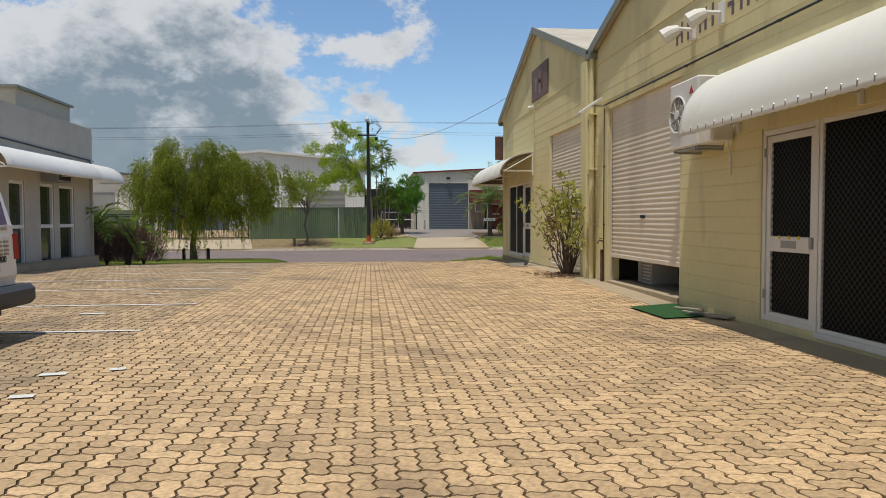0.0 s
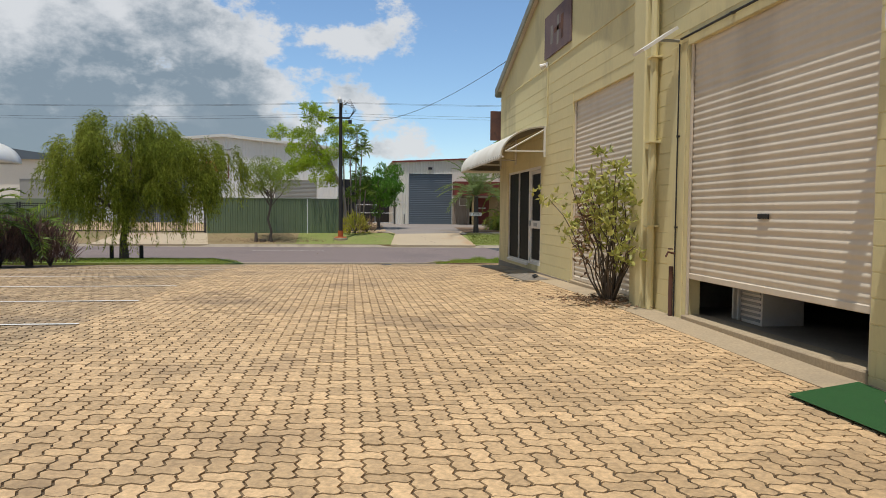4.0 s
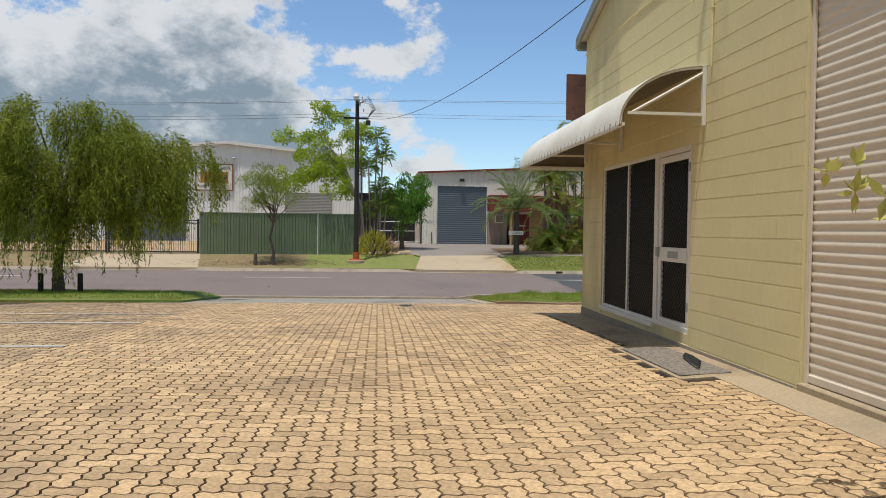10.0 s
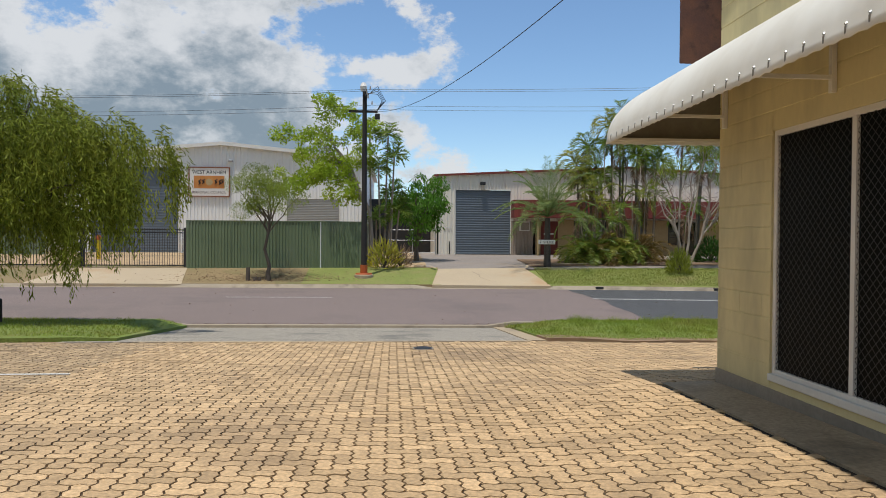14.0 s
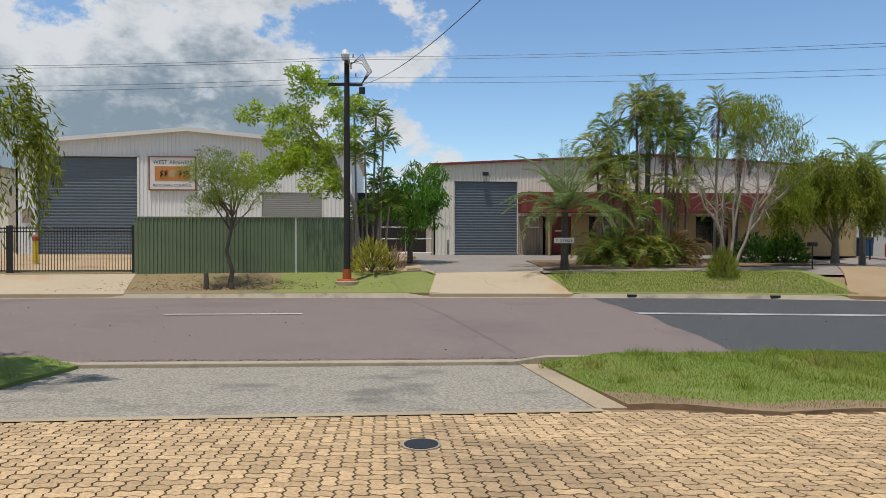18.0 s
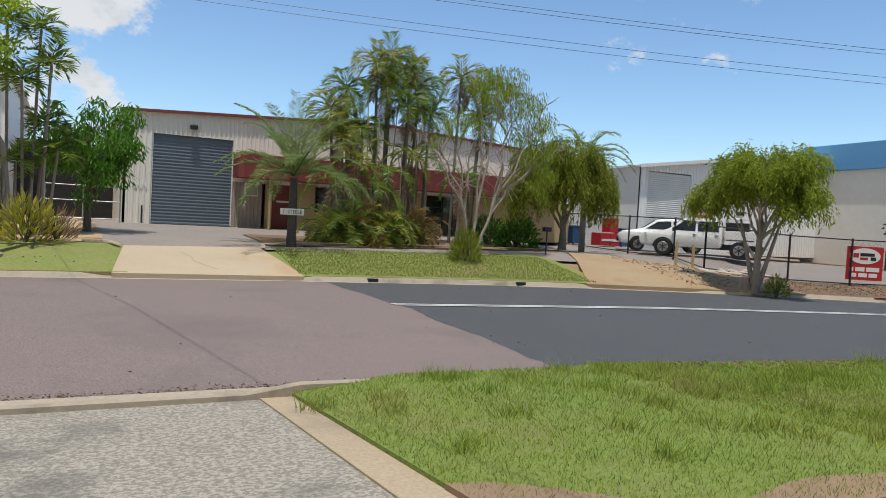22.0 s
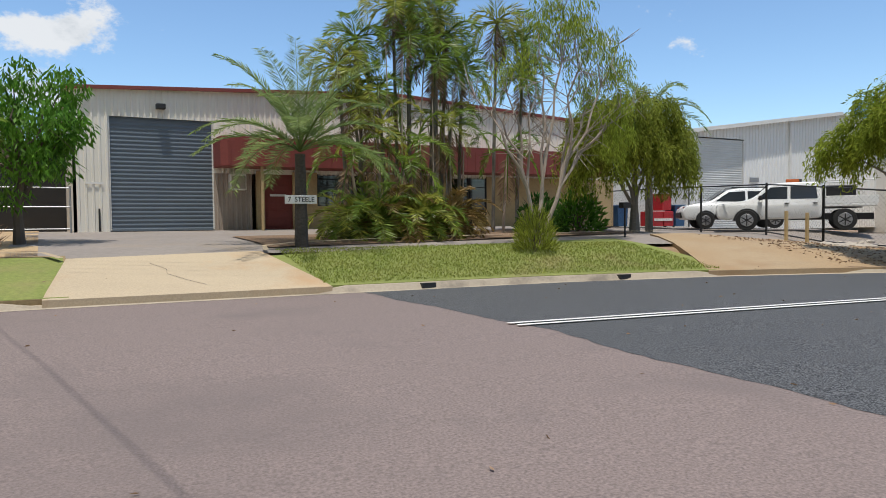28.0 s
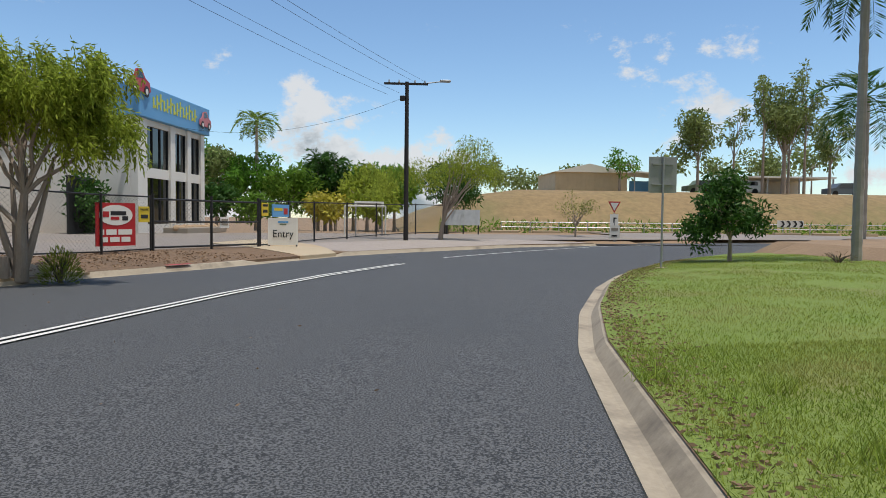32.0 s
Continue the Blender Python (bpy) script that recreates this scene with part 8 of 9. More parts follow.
# embankment with sheds
ev, ef = [], []
exs = [(66, -0.55), (67.5, 0.1), (69, 0.7), (71, 1.6), (73.5, 2.7), (76, 3.4), (79, 3.6), (140, 3.6), (240, 3.4)]
eys = span(-140, 34, 4)
for x, z in exs:
    for y in eys:
        f = max(0.0, min(1.0, (34 - y) / 9))
        ev.append((x - 0.05 * (y - 10) + (RNG.uniform(-0.3, 0.3) if 67 < x < 79 else 0), y, -0.7 + (z + 0.7) * f + (RNG.uniform(-0.08, 0.08) if 67 < x < 79 else 0)))
for i in range(len(exs) - 1):
    for k in range(len(eys) - 1):
        a = i * len(eys) + k
        ef.append((a, a + len(eys), a + len(eys) + 1, a + 1))
structure(raw("embankment", ev, ef, "drygrass", smooth=True), "dry yellow-brown grass embankment")
hd = thing("low_hedge", "low green scrub along the foot of the embankment", "hedge", at=(66, 5, -0.5))
hp = np.stack([RNG.uniform(-0.9, 0.9, 5200), RNG.uniform(-60, 26, 5200), RNG.uniform(0.0, 1.0, 5200) ** 1.5 * (0.9)], 1)
leaf_mesh("foliage", hp, rand_dirs(5200) + np.array([0, 0, 0.6]), 0.5, 0.12, "leaf_mid", hd)
rl = thing("road_railing", "long low steel railing beyond the crossing road", "railing", at=(64.5, 5, -0.5))
for y in span(-55, 26, 2.4):
    part("post", boxed(-0.03 - 0.05 * y * 0, 0.03, y - 5 - 0.03, y - 5 + 0.03, 0, 0.95), "metal", rl)
for z in (0.5, 0.9):
    part("rail", tubed([(0, -60, z), (0, 21, z)], 0.035, 6), "metal", rl)
kb = thing("barrier_kerb", "row of pale concrete barrier blocks beyond the road", "barrier", at=(62, 0, -0.55))
for y in span(-50, 25, 3.2):
    part("block", boxed(-0.2, 0.2, y, y + 2.2, 0, 0.32, 0.04), "concrete", kb)
hs = thing("hill_shed", "beige steel shed with a cream roof on the embankment", "shed", at=(85, 13, 3.6))
part("wall", boxed(-1, 8, -4.0, 4.0, 0, 2.2), "tanpale", hs)
part("roof", prismed([(-4.3, 2.2), (4.3, 2.2), (0.3, 3.15)], "x", -1.3, 8.3), "shedcream", hs)
for k in range(16):
    part("rib", boxed(-1.03, -1.0, -3.9 + 0.5 * k, -3.85 + 0.5 * k, 0, 2.15), "tanpale", hs)
hs2 = thing("hill_carport", "low open carport with a pale roof on the embankment", "shed", at=(92, -12, 3.6))
part("roof", boxed(-2, 6, -7, 5, 2.3, 2.5), "greywhite", hs2)
for y in (-6.8, -2.5, 1.5, 4.8):
    part("post", boxed(-1.9, -1.75, y, y + 0.15, 0, 2.3), "metal", hs2)
part("rear_wall", boxed(5.8, 6, -7, 5, 0, 2.3), "shedcream", hs2)
t = thing("hill_carport", "open shelter with a dark roof edge on the embankment", "shed", at=(86, 5.5, 3.6))
part("roof", prismed([(-2.4, 2.0), (2.4, 2.4), (2.4, 2.55), (-2.4, 2.15)], "x", -1, 5), "greywhite", t)
for y in (-2.2, 0, 2.2):
    part("post", boxed(-0.9, -0.8, y, y + 0.1, 0, 2.1), "metal", t)
part("shade_screen", boxed(1, 1.1, -2.2, 2.2, 0, 1.5), "blue", t, "pale blue screen")
for k, (x, y, m) in enumerate(((84, -4.0, "carwhite"), (84, -1.2, "signred"), (84, 0.6, "green"), (86, -17, "roller_blue"))):
    t = thing("parked_van", "distant parked vehicle on the embankment", "car", "distant vehicles", at=(x, y, 3.6))
    part("body", prismed([(-1.9, 0.3), (1.9, 0.3), (1.9, 0.85), (1.1, 1.0), (0.6, 1.5), (-1.7, 1.55), (-1.9, 0.9)], "x", -0.8, 0.8), m, t)
    part("window", prismed([(-1.5, 1.0), (0.8, 1.0), (0.5, 1.42), (-1.45, 1.45)], "x", -0.82, -0.805), "glassdark", t)
    for y2 in (-1.2, 1.2):
        part("wheel", tubed([(-0.84, y2, 0.33), (-0.6, y2, 0.33)], 0.33, 12), "tyre", t)
for y in (-9.5,):
    t = thing("lamp_post", "far grey street lamp with a curved arm", "lamp post", at=(60, y, -0.55))
    part("post", tubed([(0, 0, 0), (0, 0, 8.0), (0, 0.3, 8.8), (0, 0.6, 9.2)], [0.1, 0.07, 0.05, 0.04], 8), "metal", t)
    part("head", boxed(-0.1, 0.1, 0.5, 1.1, 9.15, 9.28, 0.03), "metal", t)

of.scale = (1, 1, 1.13)

# ---- the unit on the other side of the yard, the van, parking lines ----
lu = thing("west_unit", "pale grey-cream rendered unit with a sloping parapet, shaded front", "building", at=(-9.3, 10, 0))
LX = -9.3
holes_l = [(20.2, 21.05), (22.0, 22.9), (23.3, 24.4)]
cuts = [-8, 20.2, 21.05, 22.0, 22.9, 23.3, 24.4, 26.0]
topl = lambda y: 4.35
bm = bmesh.new()
for a, b in zip(cuts, cuts[1:]):
    z0 = 2.3 if (a, b) in holes_l else -0.3
    prism(bm, [(a, z0), (b, z0), (b, topl(b)), (a, topl(a))], "x", LX - 0.2, LX)
under(lu, part("front_wall", bm, "render_grey"))
under(lu, part("side_wall", boxed(-18, LX - 0.2, 25.8, 26.0, -0.5, 3.85), "render_grey"), part("rear_wall", boxed(-18.2, -18, -8, 26, -0.5, 4.5), "render_grey"), part("upper_block", boxed(-17, -9.9, 22.0, 25.75, 3.6, 5.05), "render_grey"), part("upper_cap", boxed(-17.1, -9.8, 21.9, 25.85, 5.05, 5.12), "gutter"), part("roof", boxed(-18, LX - 0.2, -8, 25.8, 3.5, 3.6), "roof"))
under(lu, part("gutter_line", tubed([(LX + 0.03, -8, 3.9), (LX + 0.03, 26, 3.25)], 0.025, 6), "black"), part("downpipe", boxed(LX + 0.0, LX + 0.08, 25.7, 25.8, 0, 3.3), "render_grey"))
for a, b in ((20.2, 21.05), (22.0, 22.9), (23.3, 24.4)):
    under(lu, part("glass", boxed(LX - 0.12, LX - 0.10, a, b, 0.05, 2.3), "glassgreen"))
    for y0, y1, z0, z1 in ((a, a + 0.06, 0.05, 2.3), (b - 0.06, b, 0.05, 2.3), (a + 0.06, b - 0.06, 2.22, 2.3), (a + 0.06, b - 0.06, 1.0, 1.1)):
        under(lu, part("window_frame", boxed(LX - 0.10, LX - 0.03, y0, y1, z0, z1), "white"))
under(lu, part("step", boxed(LX, LX + 0.5, -8, 25, -0.3, 0.05), "concrete"))
aw = thing("awning", "curved white sheet metal awning along the west unit", "awning", "awnings of the west unit", at=(LX, 22, 2.5))
prof = [(LX + 0.92 * math.sin(a), 2.5 + 0.62 * math.cos(a)) for a in (math.pi / 2 * k / 12 for k in range(13))]
v, f = [], []
for j, y in enumerate(span(18.2, 26.5, 0.4)):
    for k, (x, z) in enumerate(prof):
        v.append((x, y, z))
        if j and k:
            a = (j - 1) * 13 + k - 1
            f.append((a, a + 13, a + 14, a + 1))
o = raw("canopy", v, f, "awning", smooth=True)
o.modifiers.new("thick", "SOLIDIFY").thickness = 0.01
under(aw, o)
for y in (18.25, 22.3, 26.45):
    under(aw, part("brace", boxed(LX, LX + 0.9, y - 0.02, y + 0.02, 2.5, 2.54), "white"), part("brace", tubed([(LX, y, 3.05), (LX + 0.85, y, 2.55)], 0.02, 6), "white"))
t = thing("air_conditioner", "grey window air conditioner under the west awning", "air conditioner", at=(LX, 22.5, 2.35))
part("casing", boxed(0.0, 0.5, -0.45, 0.45, 0.0, 0.4, 0.02), "metal", t)
part("grille", boxed(0.5, 0.51, -0.4, 0.4, 0.05, 0.35), "black", t)

van = thing("van", "white van with red rear glass and lettering, parked in a bay", "van", at=(-3.60, 7.50, -0.05))
van.rotation_euler = (0, 0, 0)
vprof = [(0.0, 0.62), (-0.02, 1.15), (-0.22, 1.95), (-0.45, 2.0), (-3.4, 1.98), (-4.2, 1.3), (-4.9, 1.0), (-4.95, 0.45), (-0.1, 0.40)]
bm = bmesh.new()
for s in (-1, 1):
    row = [bm.verts.new((x, s * (0.86 - 0.10 * max(0, (z - 1.05))), z)) for x, z in vprof]
    bm.faces.new(row if s < 0 else row[::-1])
bm.verts.ensure_lookup_table()
n = len(vprof)
for i in range(n):
    bm.faces.new((bm.verts[i], bm.verts[n + i], bm.verts[n + (i + 1) % n], bm.verts[(i + 1) % n]))
bmesh.ops.recalc_face_normals(bm, faces=bm.faces[:])
bmesh.ops.bevel(bm, geom=bm.edges[:], offset=0.06, segments=3, affect="EDGES")
part("body", bm, "carwhite", van)
tilt = math.atan2(0.2, 0.8)


def rear(name, y0, y1, z0, z1, m, lift=0.0):
    """Flat pieces on the leaning rear face."""
    fx = lambda z: (0.0 - 0.02 * (z - 0.62) / 0.53 if z < 1.15 else -0.02 - 0.2 * (z - 1.15) / 0.8) + 0.006 + lift
    bm = bmesh.new()
    a = [bm.verts.new((fx(z), y, z)) for y, z in ((y0, z0), (y1, z0), (y1, z1), (y0, z1))]
    bm.faces.new(a)
    r = bmesh.ops.extrude_face_region(bm, geom=bm.faces[:])
    for g in r["geom"]:
        if isinstance(g, bmesh.types.BMVert):
            g.co.x -= 0.02
    bmesh.ops.recalc_face_normals(bm, faces=bm.faces[:])
    return part(name, bm, m, van)


rear("rear_window", -0.68, 0.68, 1.22, 1.84, "redglass")
rear("rear_handle", -0.4, 0.4, 0.74, 0.80, "black", 0.02)
rear("number_plate", -0.3, 0.2, 0.56, 0.68, "barkpale", 0.01)
for k, (z, ln) in enumerate(((1.16, 1.2), (1.03, 0.3), (0.985, 0.7), (0.94, 1.0), (0.90, 0.95))):
    y = 0.66
    while y > 0.66 - ln:
        rear("lettering", y - 0.11, y - 0.02, z, z + 0.022 + (0.012 if k == 0 else 0), "plinth", 0.004)
        y -= 0.13
w = words("1300", 0.10, "black", (0, 0, 0), name="lettering")
w.parent = van
w.matrix_basis = pose(0.012, 0.45, 0.855, 90, 0, 90)
bm = boxed(-0.05, 0.16, -0.90, 0.90, 0.36, 0.58, 0.05)
part("bumper", bm, "bumper", van)
for s in (-1, 1):
    rear("tail_lamp", s * 0.80 - 0.05, s * 0.80 + 0.05, 0.85, 1.12, "tail", 0.004)
    for x in (-0.85, -3.9):
        wheel(van, x, s * 0.76, 0.33, 0.22)
part("underbody", boxed(-4.7, -0.15, -0.75, 0.75, 0.24, 0.42), "black", van)


for y in (8.5, 11.1, 13.75, 16.1, 18.45, 20.75, 23.4, 25.5):
    strip("bay_line", [(-7.3, y), (-2.38, y)], 0.085, "line", 0.009, "faded white painted bay line")
for x, y, w in ((-3.5, 10.1, 0.34), (-2.35, 6.15, 0.2), (-2.25, 5.4, 0.16), (-2.9, 5.35, 0.2), (-3.5, 12.75, 0.3), (-1.9, 6.3, 0.12)):
    strip("paint_patch", [(x - w / 2, y), (x + w / 2, y + 0.03)], 0.10, "line", 0.009, "worn patch of white paint")

# ---- grass, litter, block faces and pavers ----
def blades(name, region, n, h, material, label, seed, w=0.010):
    """Single grass blades over a piece of ground; region(rng, n) gives their places."""
    r = np.random.default_rng(seed)
    xy = region(r, n)
    z = np.array([zg(x, y, True if y <= near_k(x) else None) + 0.015 for x, y in xy])
    base = np.column_stack([xy, z])
    a = r.uniform(0, 2 * np.pi, len(xy))
    side = np.column_stack([np.cos(a), np.sin(a), np.zeros_like(a)]) * w * 0.5
    hh = h * r.uniform(0.4, 1.3, len(xy))
    lean = np.column_stack([r.normal(0, 0.5, len(xy)) * hh, r.normal(0, 0.5, len(xy)) * hh, hh])
    v = np.empty((len(xy), 3, 3))
    v[:, 0], v[:, 1], v[:, 2] = base - side, base + side, base + lean
    m = len(xy)
    me = bpy.data.meshes.new(name)
    me.vertices.add(3 * m)
    me.vertices.foreach_set("co", v.ravel())
    me.loops.add(3 * m)
    me.loops.foreach_set("vertex_index", np.arange(3 * m))
    me.polygons.add(m)
    me.polygons.foreach_set("loop_start", np.arange(m) * 3)
    me.polygons.foreach_set("loop_total", np.full(m, 3))
    me.update(calc_edges=True)
    return tagged(link_mesh(name, me, material), label=label, category="grass", kind="stuff")


def patchy(xy, r, cut):
    keep = [noise.noise(Vector((x * 0.55, y * 0.55, 1.3))) + 0.5 * noise.noise(Vector((x * 1.9, y * 1.9, 4.1))) + r.uniform(-0.25, 0.25) > cut for x, y in xy]
    return xy[np.array(keep)]


def verge_n(r, n):
    x = r.uniform(4.2, 14, n)
    lo = np.where(x < 9, 29.62 - 0.4 * np.clip(x - 4.6, 0, 1), 29.0)
    hi = np.interp(x, [a for a, _ in NEAR], [b for _, b in NEAR]) - 0.12
    return patchy(np.column_stack([x, lo + (hi - lo) * r.uniform(0, 1, n)]), r, -0.42)


def corner_n(r, n):
    x = 8 + 24 * r.uniform(0, 1, n) ** 1.3
    hi = np.interp(x, [a for a, _ in NEAR], [b for _, b in NEAR]) - 0.25
    return patchy(np.column_stack([x, hi - 10 * r.uniform(0, 1, n) ** 1.2]), r, -0.35)


def verge_s(r, n):
    x = r.uniform(-14, -3.6, n)
    hi = np.interp(x, [a for a, _ in NEAR], [b for _, b in NEAR]) - 0.12
    return patchy(np.column_stack([x, 30.0 + (hi - 30.0) * r.uniform(0, 1, n)]), r, -0.3)


def lawn_far(r, n):
    x = r.uniform(7.9, 17.4, n)
    lo = np.interp(x, [a for a, _ in FAR], [b for _, b in FAR]) + 0.2
    return np.column_stack([x, lo + 3.4 * r.uniform(0, 1, n)])


blades("grass", verge_n, 80000, 0.042, "blade", "short green grass blades on the verge", 11, 0.008)
blades("grass", corner_n, 150000, 0.042, "blade", "short green grass blades on the corner", 12, 0.009)
blades("grass", verge_s, 26000, 0.06, "blade", "short green grass blades on the verge", 13, 0.012)
blades("grass", lawn_far, 24000, 0.05, "blade_far", "short lawn grass over the street", 14, 0.02)


def tufts(r, n):
    out = []
    for _ in range(60):
        x = r.uniform(4.1, 13)
        y = near_k(x) - r.uniform(0.15, 3.5) if x > 9 else r.uniform(29.9, near_k(x) - 0.15)
        k = int(n / 60)
        out.append(np.column_stack([r.normal(x, 0.10, k), r.normal(y, 0.10, k)]))
    return np.concatenate(out)


blades("grass_tufts", tufts, 4200, 0.15, "blade", "longer tufts of grass", 15, 0.011)


def litter(name, region, n, L, material, label, seed, lift=0.03):
    r = np.random.default_rng(seed)
    xy = region(r, n)
    z = np.array([zg(x, y, True if y <= near_k(x) and y > 29.6 else None) + lift for x, y in xy])
    o = leaf_mesh(name, np.column_stack([xy, z]), r.normal(size=(len(xy), 3)) * np.array([1, 1, 0.12]), L, L * 0.4, material, None)
    return tagged(o, label=label, category="leaf litter", kind="stuff")


def kerb_strip(r, n):
    x = r.uniform(9, 30, n)
    hi = np.interp(x, [a for a, _ in NEAR], [b for _, b in NEAR]) - 0.16
    return np.column_stack([x, hi - np.abs(r.normal(0, 0.35, n))])


def east_verge(r, n):
    x = r.uniform(20.6, 31, n)
    lo = np.interp(x, [a for a, _ in FAR], [b for _, b in FAR]) + 0.3
    return np.column_stack([x, lo + 4.5 * r.uniform(0, 1, n)])


def tree_floor(r, n):
    return np.column_stack([r.normal(-4.0, 2.2, n), 47.3 + np.abs(r.normal(0, 1.0, n))])


def road_bits(r, n):
    return np.column_stack([r.uniform(-12, 22, n), r.uniform(35, 46, n)])


def gutter_dirt(r, n):
    x = r.uniform(-3.5, 8.5, n)
    lo = np.interp(x, [a for a, _ in NEAR], [b for _, b in NEAR])
    return np.column_stack([x, lo + 0.22 + np.abs(r.normal(0, 0.09, n))])


litter("gutter_grit", gutter_dirt, 1900, 0.035, "dirt_litter", "dark grit and leaf bits along the channel", 25, 0.012)
litter("leaf_litter", kerb_strip, 3200, 0.06, "drybrown", "brown leaf litter along the kerb", 21)
litter("leaf_litter", east_verge, 2600, 0.09, "drybrown", "brown leaf litter on the earth verge", 22)
litter("leaf_litter", tree_floor, 1500, 0.08, "drybrown", "brown leaf litter under the tree", 23)
litter("road_leaves", road_bits, 120, 0.06, "drybrown", "scattered dry leaves on the road", 24, 0.014)


# block faces
def block_face(y0, y1, z0, z1, v, f):
    i = len(v)
    g, e = 0.0045, 0.003
    w = 0.0012 if int(y0 * 37.3 + z0 * 91.7) % 5 == 0 else 0.0
    a, b, c, d = y0 + w, y1 - w, z0 + g, z1 - g
    v += [(WX + 0.007, a, c), (WX + 0.007, b, c), (WX + 0.007, b, d), (WX + 0.007, a, d), (WX, a + w, c + e), (WX, b - w, c + e), (WX, b - w, d - e), (WX, a + w, d - e)]
    f += [(i + 4, i + 7, i + 6, i + 5), (i, i + 4, i + 5, i + 1), (i + 1, i + 5, i + 6, i + 2), (i + 2, i + 6, i + 7, i + 3), (i + 3, i + 7, i + 4, i)]


singles = {"north": [], "south": []}
for nm, u in UNITS.items():
    v, f = [], []
    for c in range(-1, 21):
        z0 = c * 0.2 + 0.03
        z1 = z0 + 0.2
        spans = [(u["y0"] + (0.02 if nm == "south" else 0.44), u["y1"])]
        for h in u["holes"]:
            if z1 > h[2] + 0.01 and z0 < h[3] - 0.01:
                spans = [s for a, b in spans for s in ((a, min(b, h[0])), (max(a, h[1]), b)) if s[1] - s[0] > 0.03]
        for a, b in spans:
            y = math.floor((a - 0.2 * (c % 2)) / 0.4) * 0.4 + 0.2 * (c % 2)
            while y < b:
                p, q = max(a, y), min(b, y + 0.4)
                if q - p > 0.02 and z1 < 4.21:
                    if (p > 17.6 if nm == "north" else p > 7.9) and q < 22.9 and len(singles[nm]) < 300 and abs(q - p - 0.4) < 1e-6 and z0 > 0.0 and z1 < 3.1:
                        singles[nm].append((p, z0))
                    else:
                        block_face(p, q, z0, z1, v, f)
                y += 0.4
    o = under(walls[nm], raw("blocks", v, f, "block"))
    tagged(walls[nm].children[-1], kind="stuff", label="courses of painted concrete blocks")
v, f = [], []
block_face(0.1, 0.5, 0, 0.2, v, f)
bme = bpy.data.meshes.new("block")
bme.from_pydata([(x - WX, y - 0.1, z) for x, y, z in v], [], f)
bme.materials.append(M["block_one"])
for nm in singles:
    for y, z in singles[nm]:
        o = new("block", bme)
        o.location = (WX, y, z)
        o.parent = walls[nm]

# zigzag pavers in a herringbone
CELL, AMP, GAP = 0.113, 0.0115, 0.0072
ZIG = (0, 1, 0, -1)


def paver_local(w, h):
    """The zigzag outline of a paver of w by h cells: a quarter cell a step."""
    ring = [(a, 0) for a in range(4 * w)] + [(4 * w, b) for b in range(4 * h)] + [(a, 4 * h) for a in range(4 * w, 0, -1)] + [(0, b) for b in range(4 * h, 0, -1)]
    pts = []
    for a, b in ring:
        x, y = a * CELL / 4, b * CELL / 4
        if b in (0, 4 * h):
            y += AMP * ZIG[a % 4] + (GAP if b == 0 else -GAP)
        if a in (0, 4 * w):
            x += AMP * ZIG[b % 4] + (GAP if a == 0 else -GAP)
        pts.append((x, y))
    return pts


def yard_z(y):
    return np.interp(y, [a for a, _ in YARD], [b for _, b in YARD])


def inside(x, y, zone):
    if zone == "bay":
        ok = (x > -8.8) & (x <= -2.42) & (y > -1) & (y < 29.4)
        return ok & ((y < 25.2) | (x > -6.4 - (29.4 - y) * 0.3))
    right = np.where(y < 18.1, 4.33, np.where(y < 20.1, 3.86, np.where(y < 23.9, 4.09, 10.5)))
    return (x > -2.42) & (x < right) & (y > 0.6) & (y < 29.4 - 0.35 * np.clip(x - 4.6, 0, 1))


NEAR_PATCH = (0.35, 2.35, 4.1, 7.4)


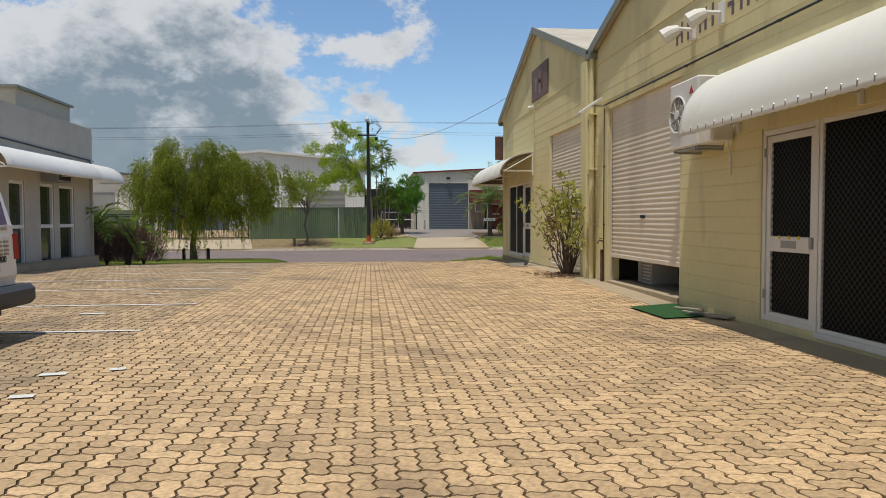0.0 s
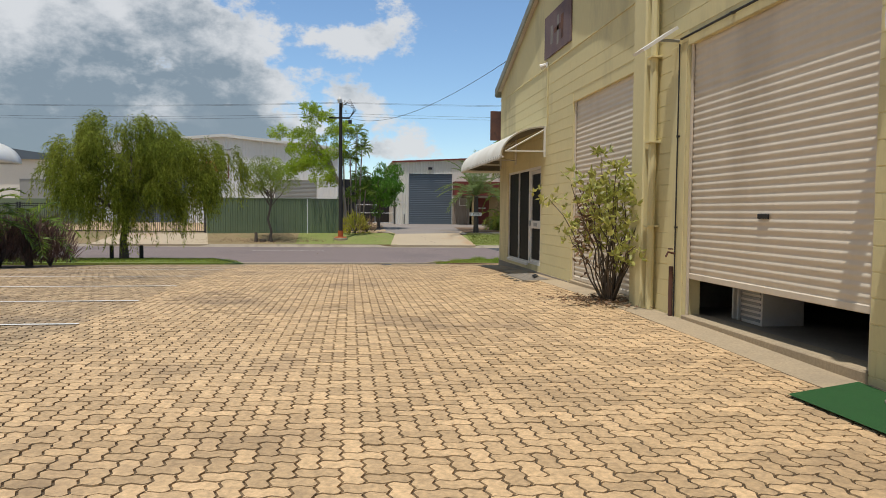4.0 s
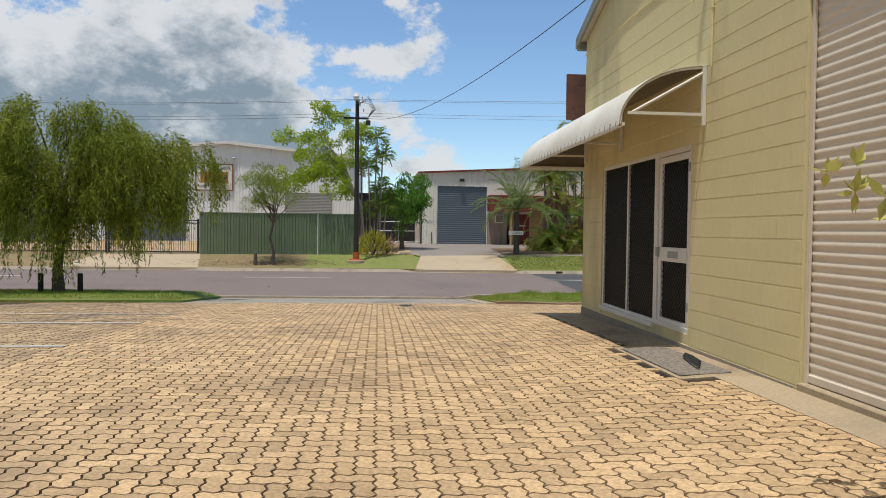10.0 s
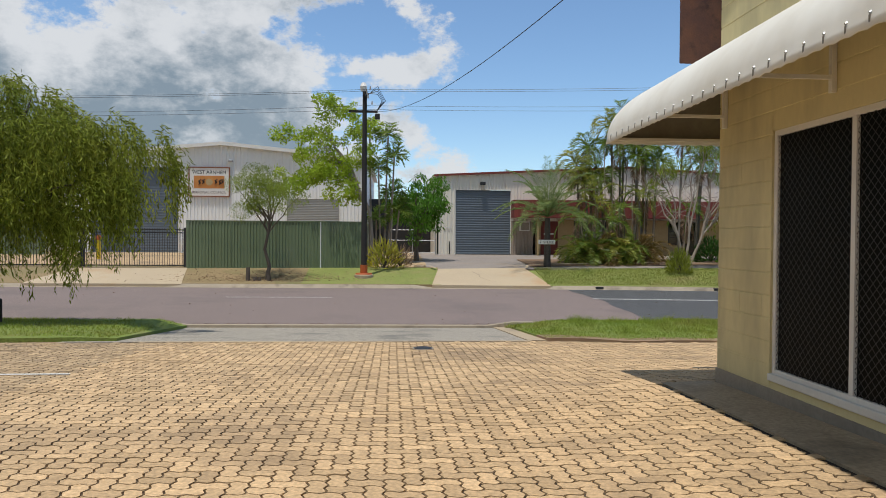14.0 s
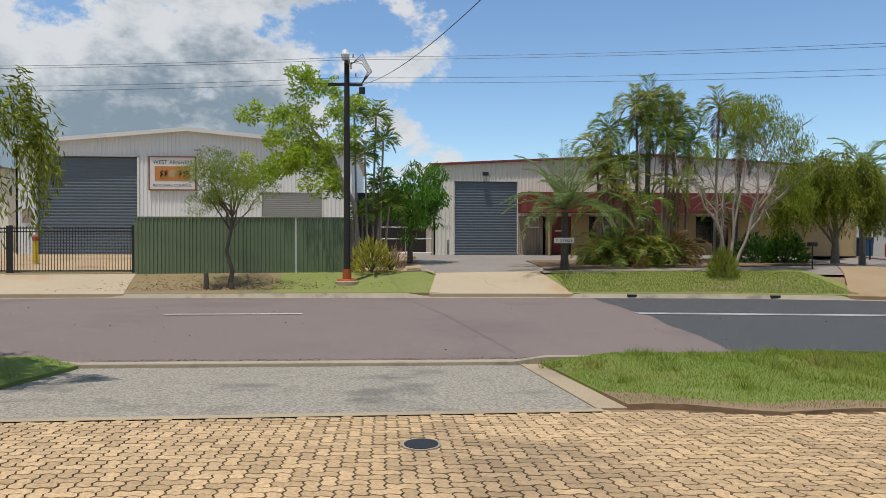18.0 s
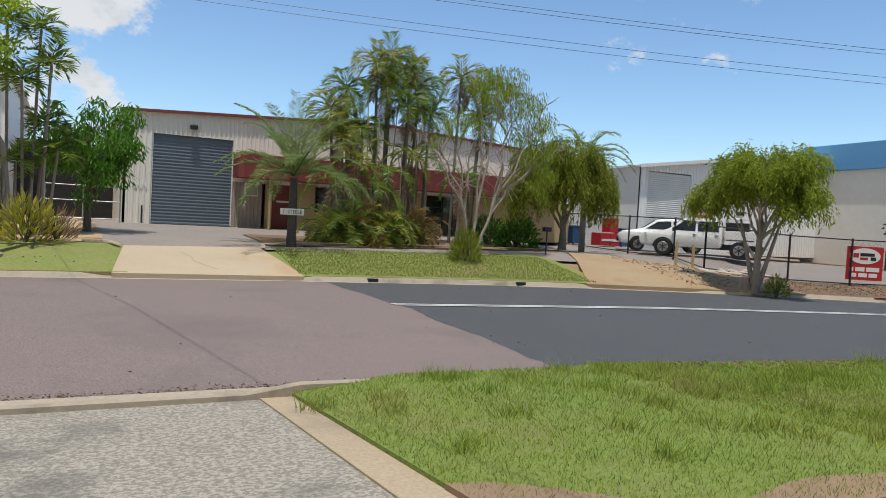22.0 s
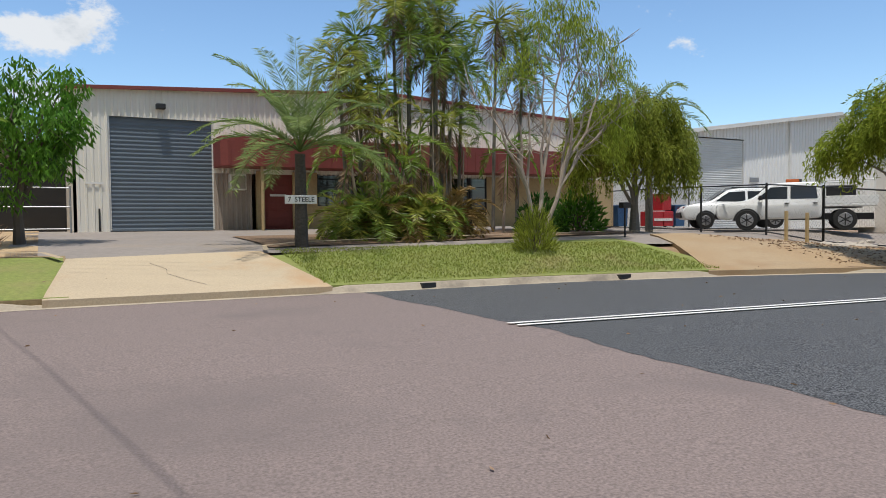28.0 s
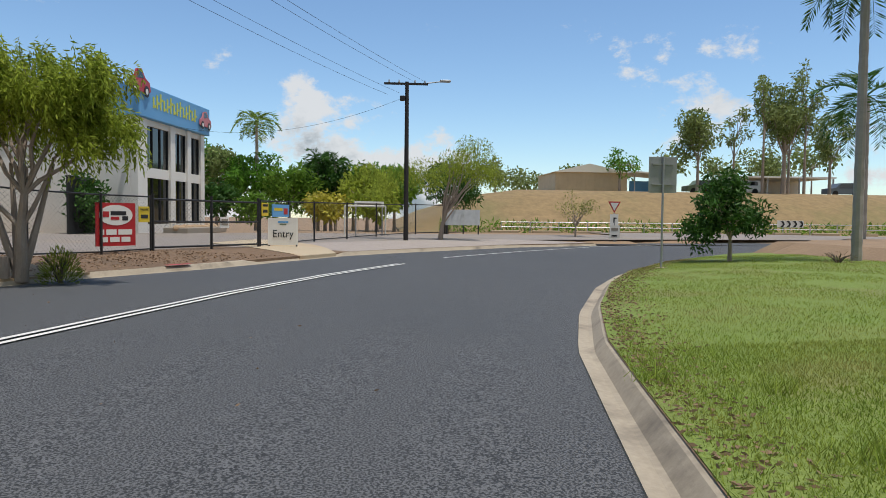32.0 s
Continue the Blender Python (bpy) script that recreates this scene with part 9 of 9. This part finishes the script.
def lay(zone, name, material, label):
    r = np.random.default_rng(31 if zone == "bay" else 32)
    i = np.arange(-80, 95)
    j = np.arange(-10, 262)
    I, J = np.meshgrid(i, j, indexing="ij")
    V, one = [], []
    for (w, h), res in (((2, 1), 0), ((1, 2), 3)):
        sel = (I - J) % 4 == res
        ii, jj = I[sel], J[sel]
        cx, cy = (ii + w / 2) * CELL, (jj + h / 2) * CELL
        keep = inside(cx, cy, zone)
        ii, jj, cx, cy = ii[keep], jj[keep], cx[keep], cy[keep]
        if zone == "lane":
            x0, x1, y0, y1 = NEAR_PATCH
            mine = (cx > x0) & (cx < x1) & (cy > y0) & (cy < y1)
            one += [(h == 2, int(a), int(b)) for a, b in zip(ii[mine], jj[mine])]
            ii, jj, cx, cy = ii[~mine], jj[~mine], cx[~mine], cy[~mine]
        loc = np.array(paver_local(w, h))
        n = len(ii)
        ctr = np.stack([cx, cy], 1)[:, None, :]
        xy = np.stack([ii * CELL, jj * CELL], 1)[:, None, :] + loc[None]
        tilt = r.normal(0, 0.006, (n, 2))
        z = yard_z(xy[..., 1]) + cross(xy[..., 0], xy[..., 1]) + ((xy - ctr) * tilt[:, None, :]).sum(-1) + r.normal(0, 0.0012, (n, 1))
        top = np.concatenate([ctr + (xy - ctr) * 0.992, z[..., None]], -1)
        low = np.concatenate([xy, z[..., None] - 0.018], -1)
        V.append(np.concatenate([top, low], 1))
    V = np.concatenate(V)
    n = len(V)
    verts = V.reshape(-1, 3)
    base = np.arange(n)[:, None] * 48
    caps = (base + np.arange(24)[None]).ravel()
    k = np.arange(24)
    k2 = (k + 1) % 24
    q1 = np.stack([k + 24, k2 + 24, k2, k], 1)
    quads = (base[:, :, None] + q1[None]).reshape(-1)
    me = bpy.data.meshes.new(name)
    me.vertices.add(len(verts))
    me.vertices.foreach_set("co", verts.ravel())
    me.loops.add(len(caps) + len(quads))
    me.loops.foreach_set("vertex_index", np.concatenate([caps, quads]))
    m = n + 24 * n
    me.polygons.add(m)
    start = np.concatenate([np.arange(n) * 24, n * 24 + np.arange(24 * n) * 4])
    me.polygons.foreach_set("loop_start", start)
    me.polygons.foreach_set("loop_total", np.concatenate([np.full(n, 24), np.full(24 * n, 4)]))
    me.update(calc_edges=True)
    me.shade_flat()
    ob = link_mesh(name, me, material)
    tagged(ob, label=label, kind="stuff")
    return ob, one


bed = structure(raw("paving_bed", *(lambda ys: ([(x, y, lerp(YARD, y) + float(cross(x, y)) - 0.0135) for y in ys for x in (-11, 2.4, 4.3, 10.6)], [(4 * k + i, 4 * k + i + 1, 4 * k + i + 5, 4 * k + i + 4) for k in range(len(ys) - 1) for i in range(3)]))(span(-6, 29.42, 0.6)), "joint"), "dark joint sand under the pavers")
bed.data.materials.append(M["joint_sandy"])
for p in bed.data.polygons:
    if 8.6 < p.center.y < 13.4:
        p.material_index = 1
lane, one = lay("lane", "pavers", "paver", "cream zigzag concrete pavers of the driveway")
bay, _ = lay("bay", "pavers", "paver_grey", "worn greyish zigzag pavers of the parking bays")
under(bed, lane, bay)
shared = {}
for upright in (False, True):
    loc = paver_local(1, 2) if upright else paver_local(2, 1)
    cx, cy = (CELL / 2, CELL) if upright else (CELL, CELL / 2)
    vs = [(cx + (x - cx) * 0.992, cy + (y - cy) * 0.992, 0) for x, y in loc] + [(x, y, -0.018) for x, y in loc]
    fs = [tuple(range(24))] + [(k + 24, (k + 1) % 24 + 24, (k + 1) % 24, k) for k in range(24)]
    me = bpy.data.meshes.new("paver")
    me.from_pydata(vs, [], fs)
    me.materials.append(M["paver_one"])
    shared[upright] = me
for upright, a, b in one:
    o = new("paver", shared[upright])
    o.location = (a * CELL, b * CELL, float(yard_z(b * CELL + 0.1)))
    o.rotation_euler = (random.uniform(-0.006, 0.006), random.uniform(-0.006, 0.006), 0)
    o.parent = bed
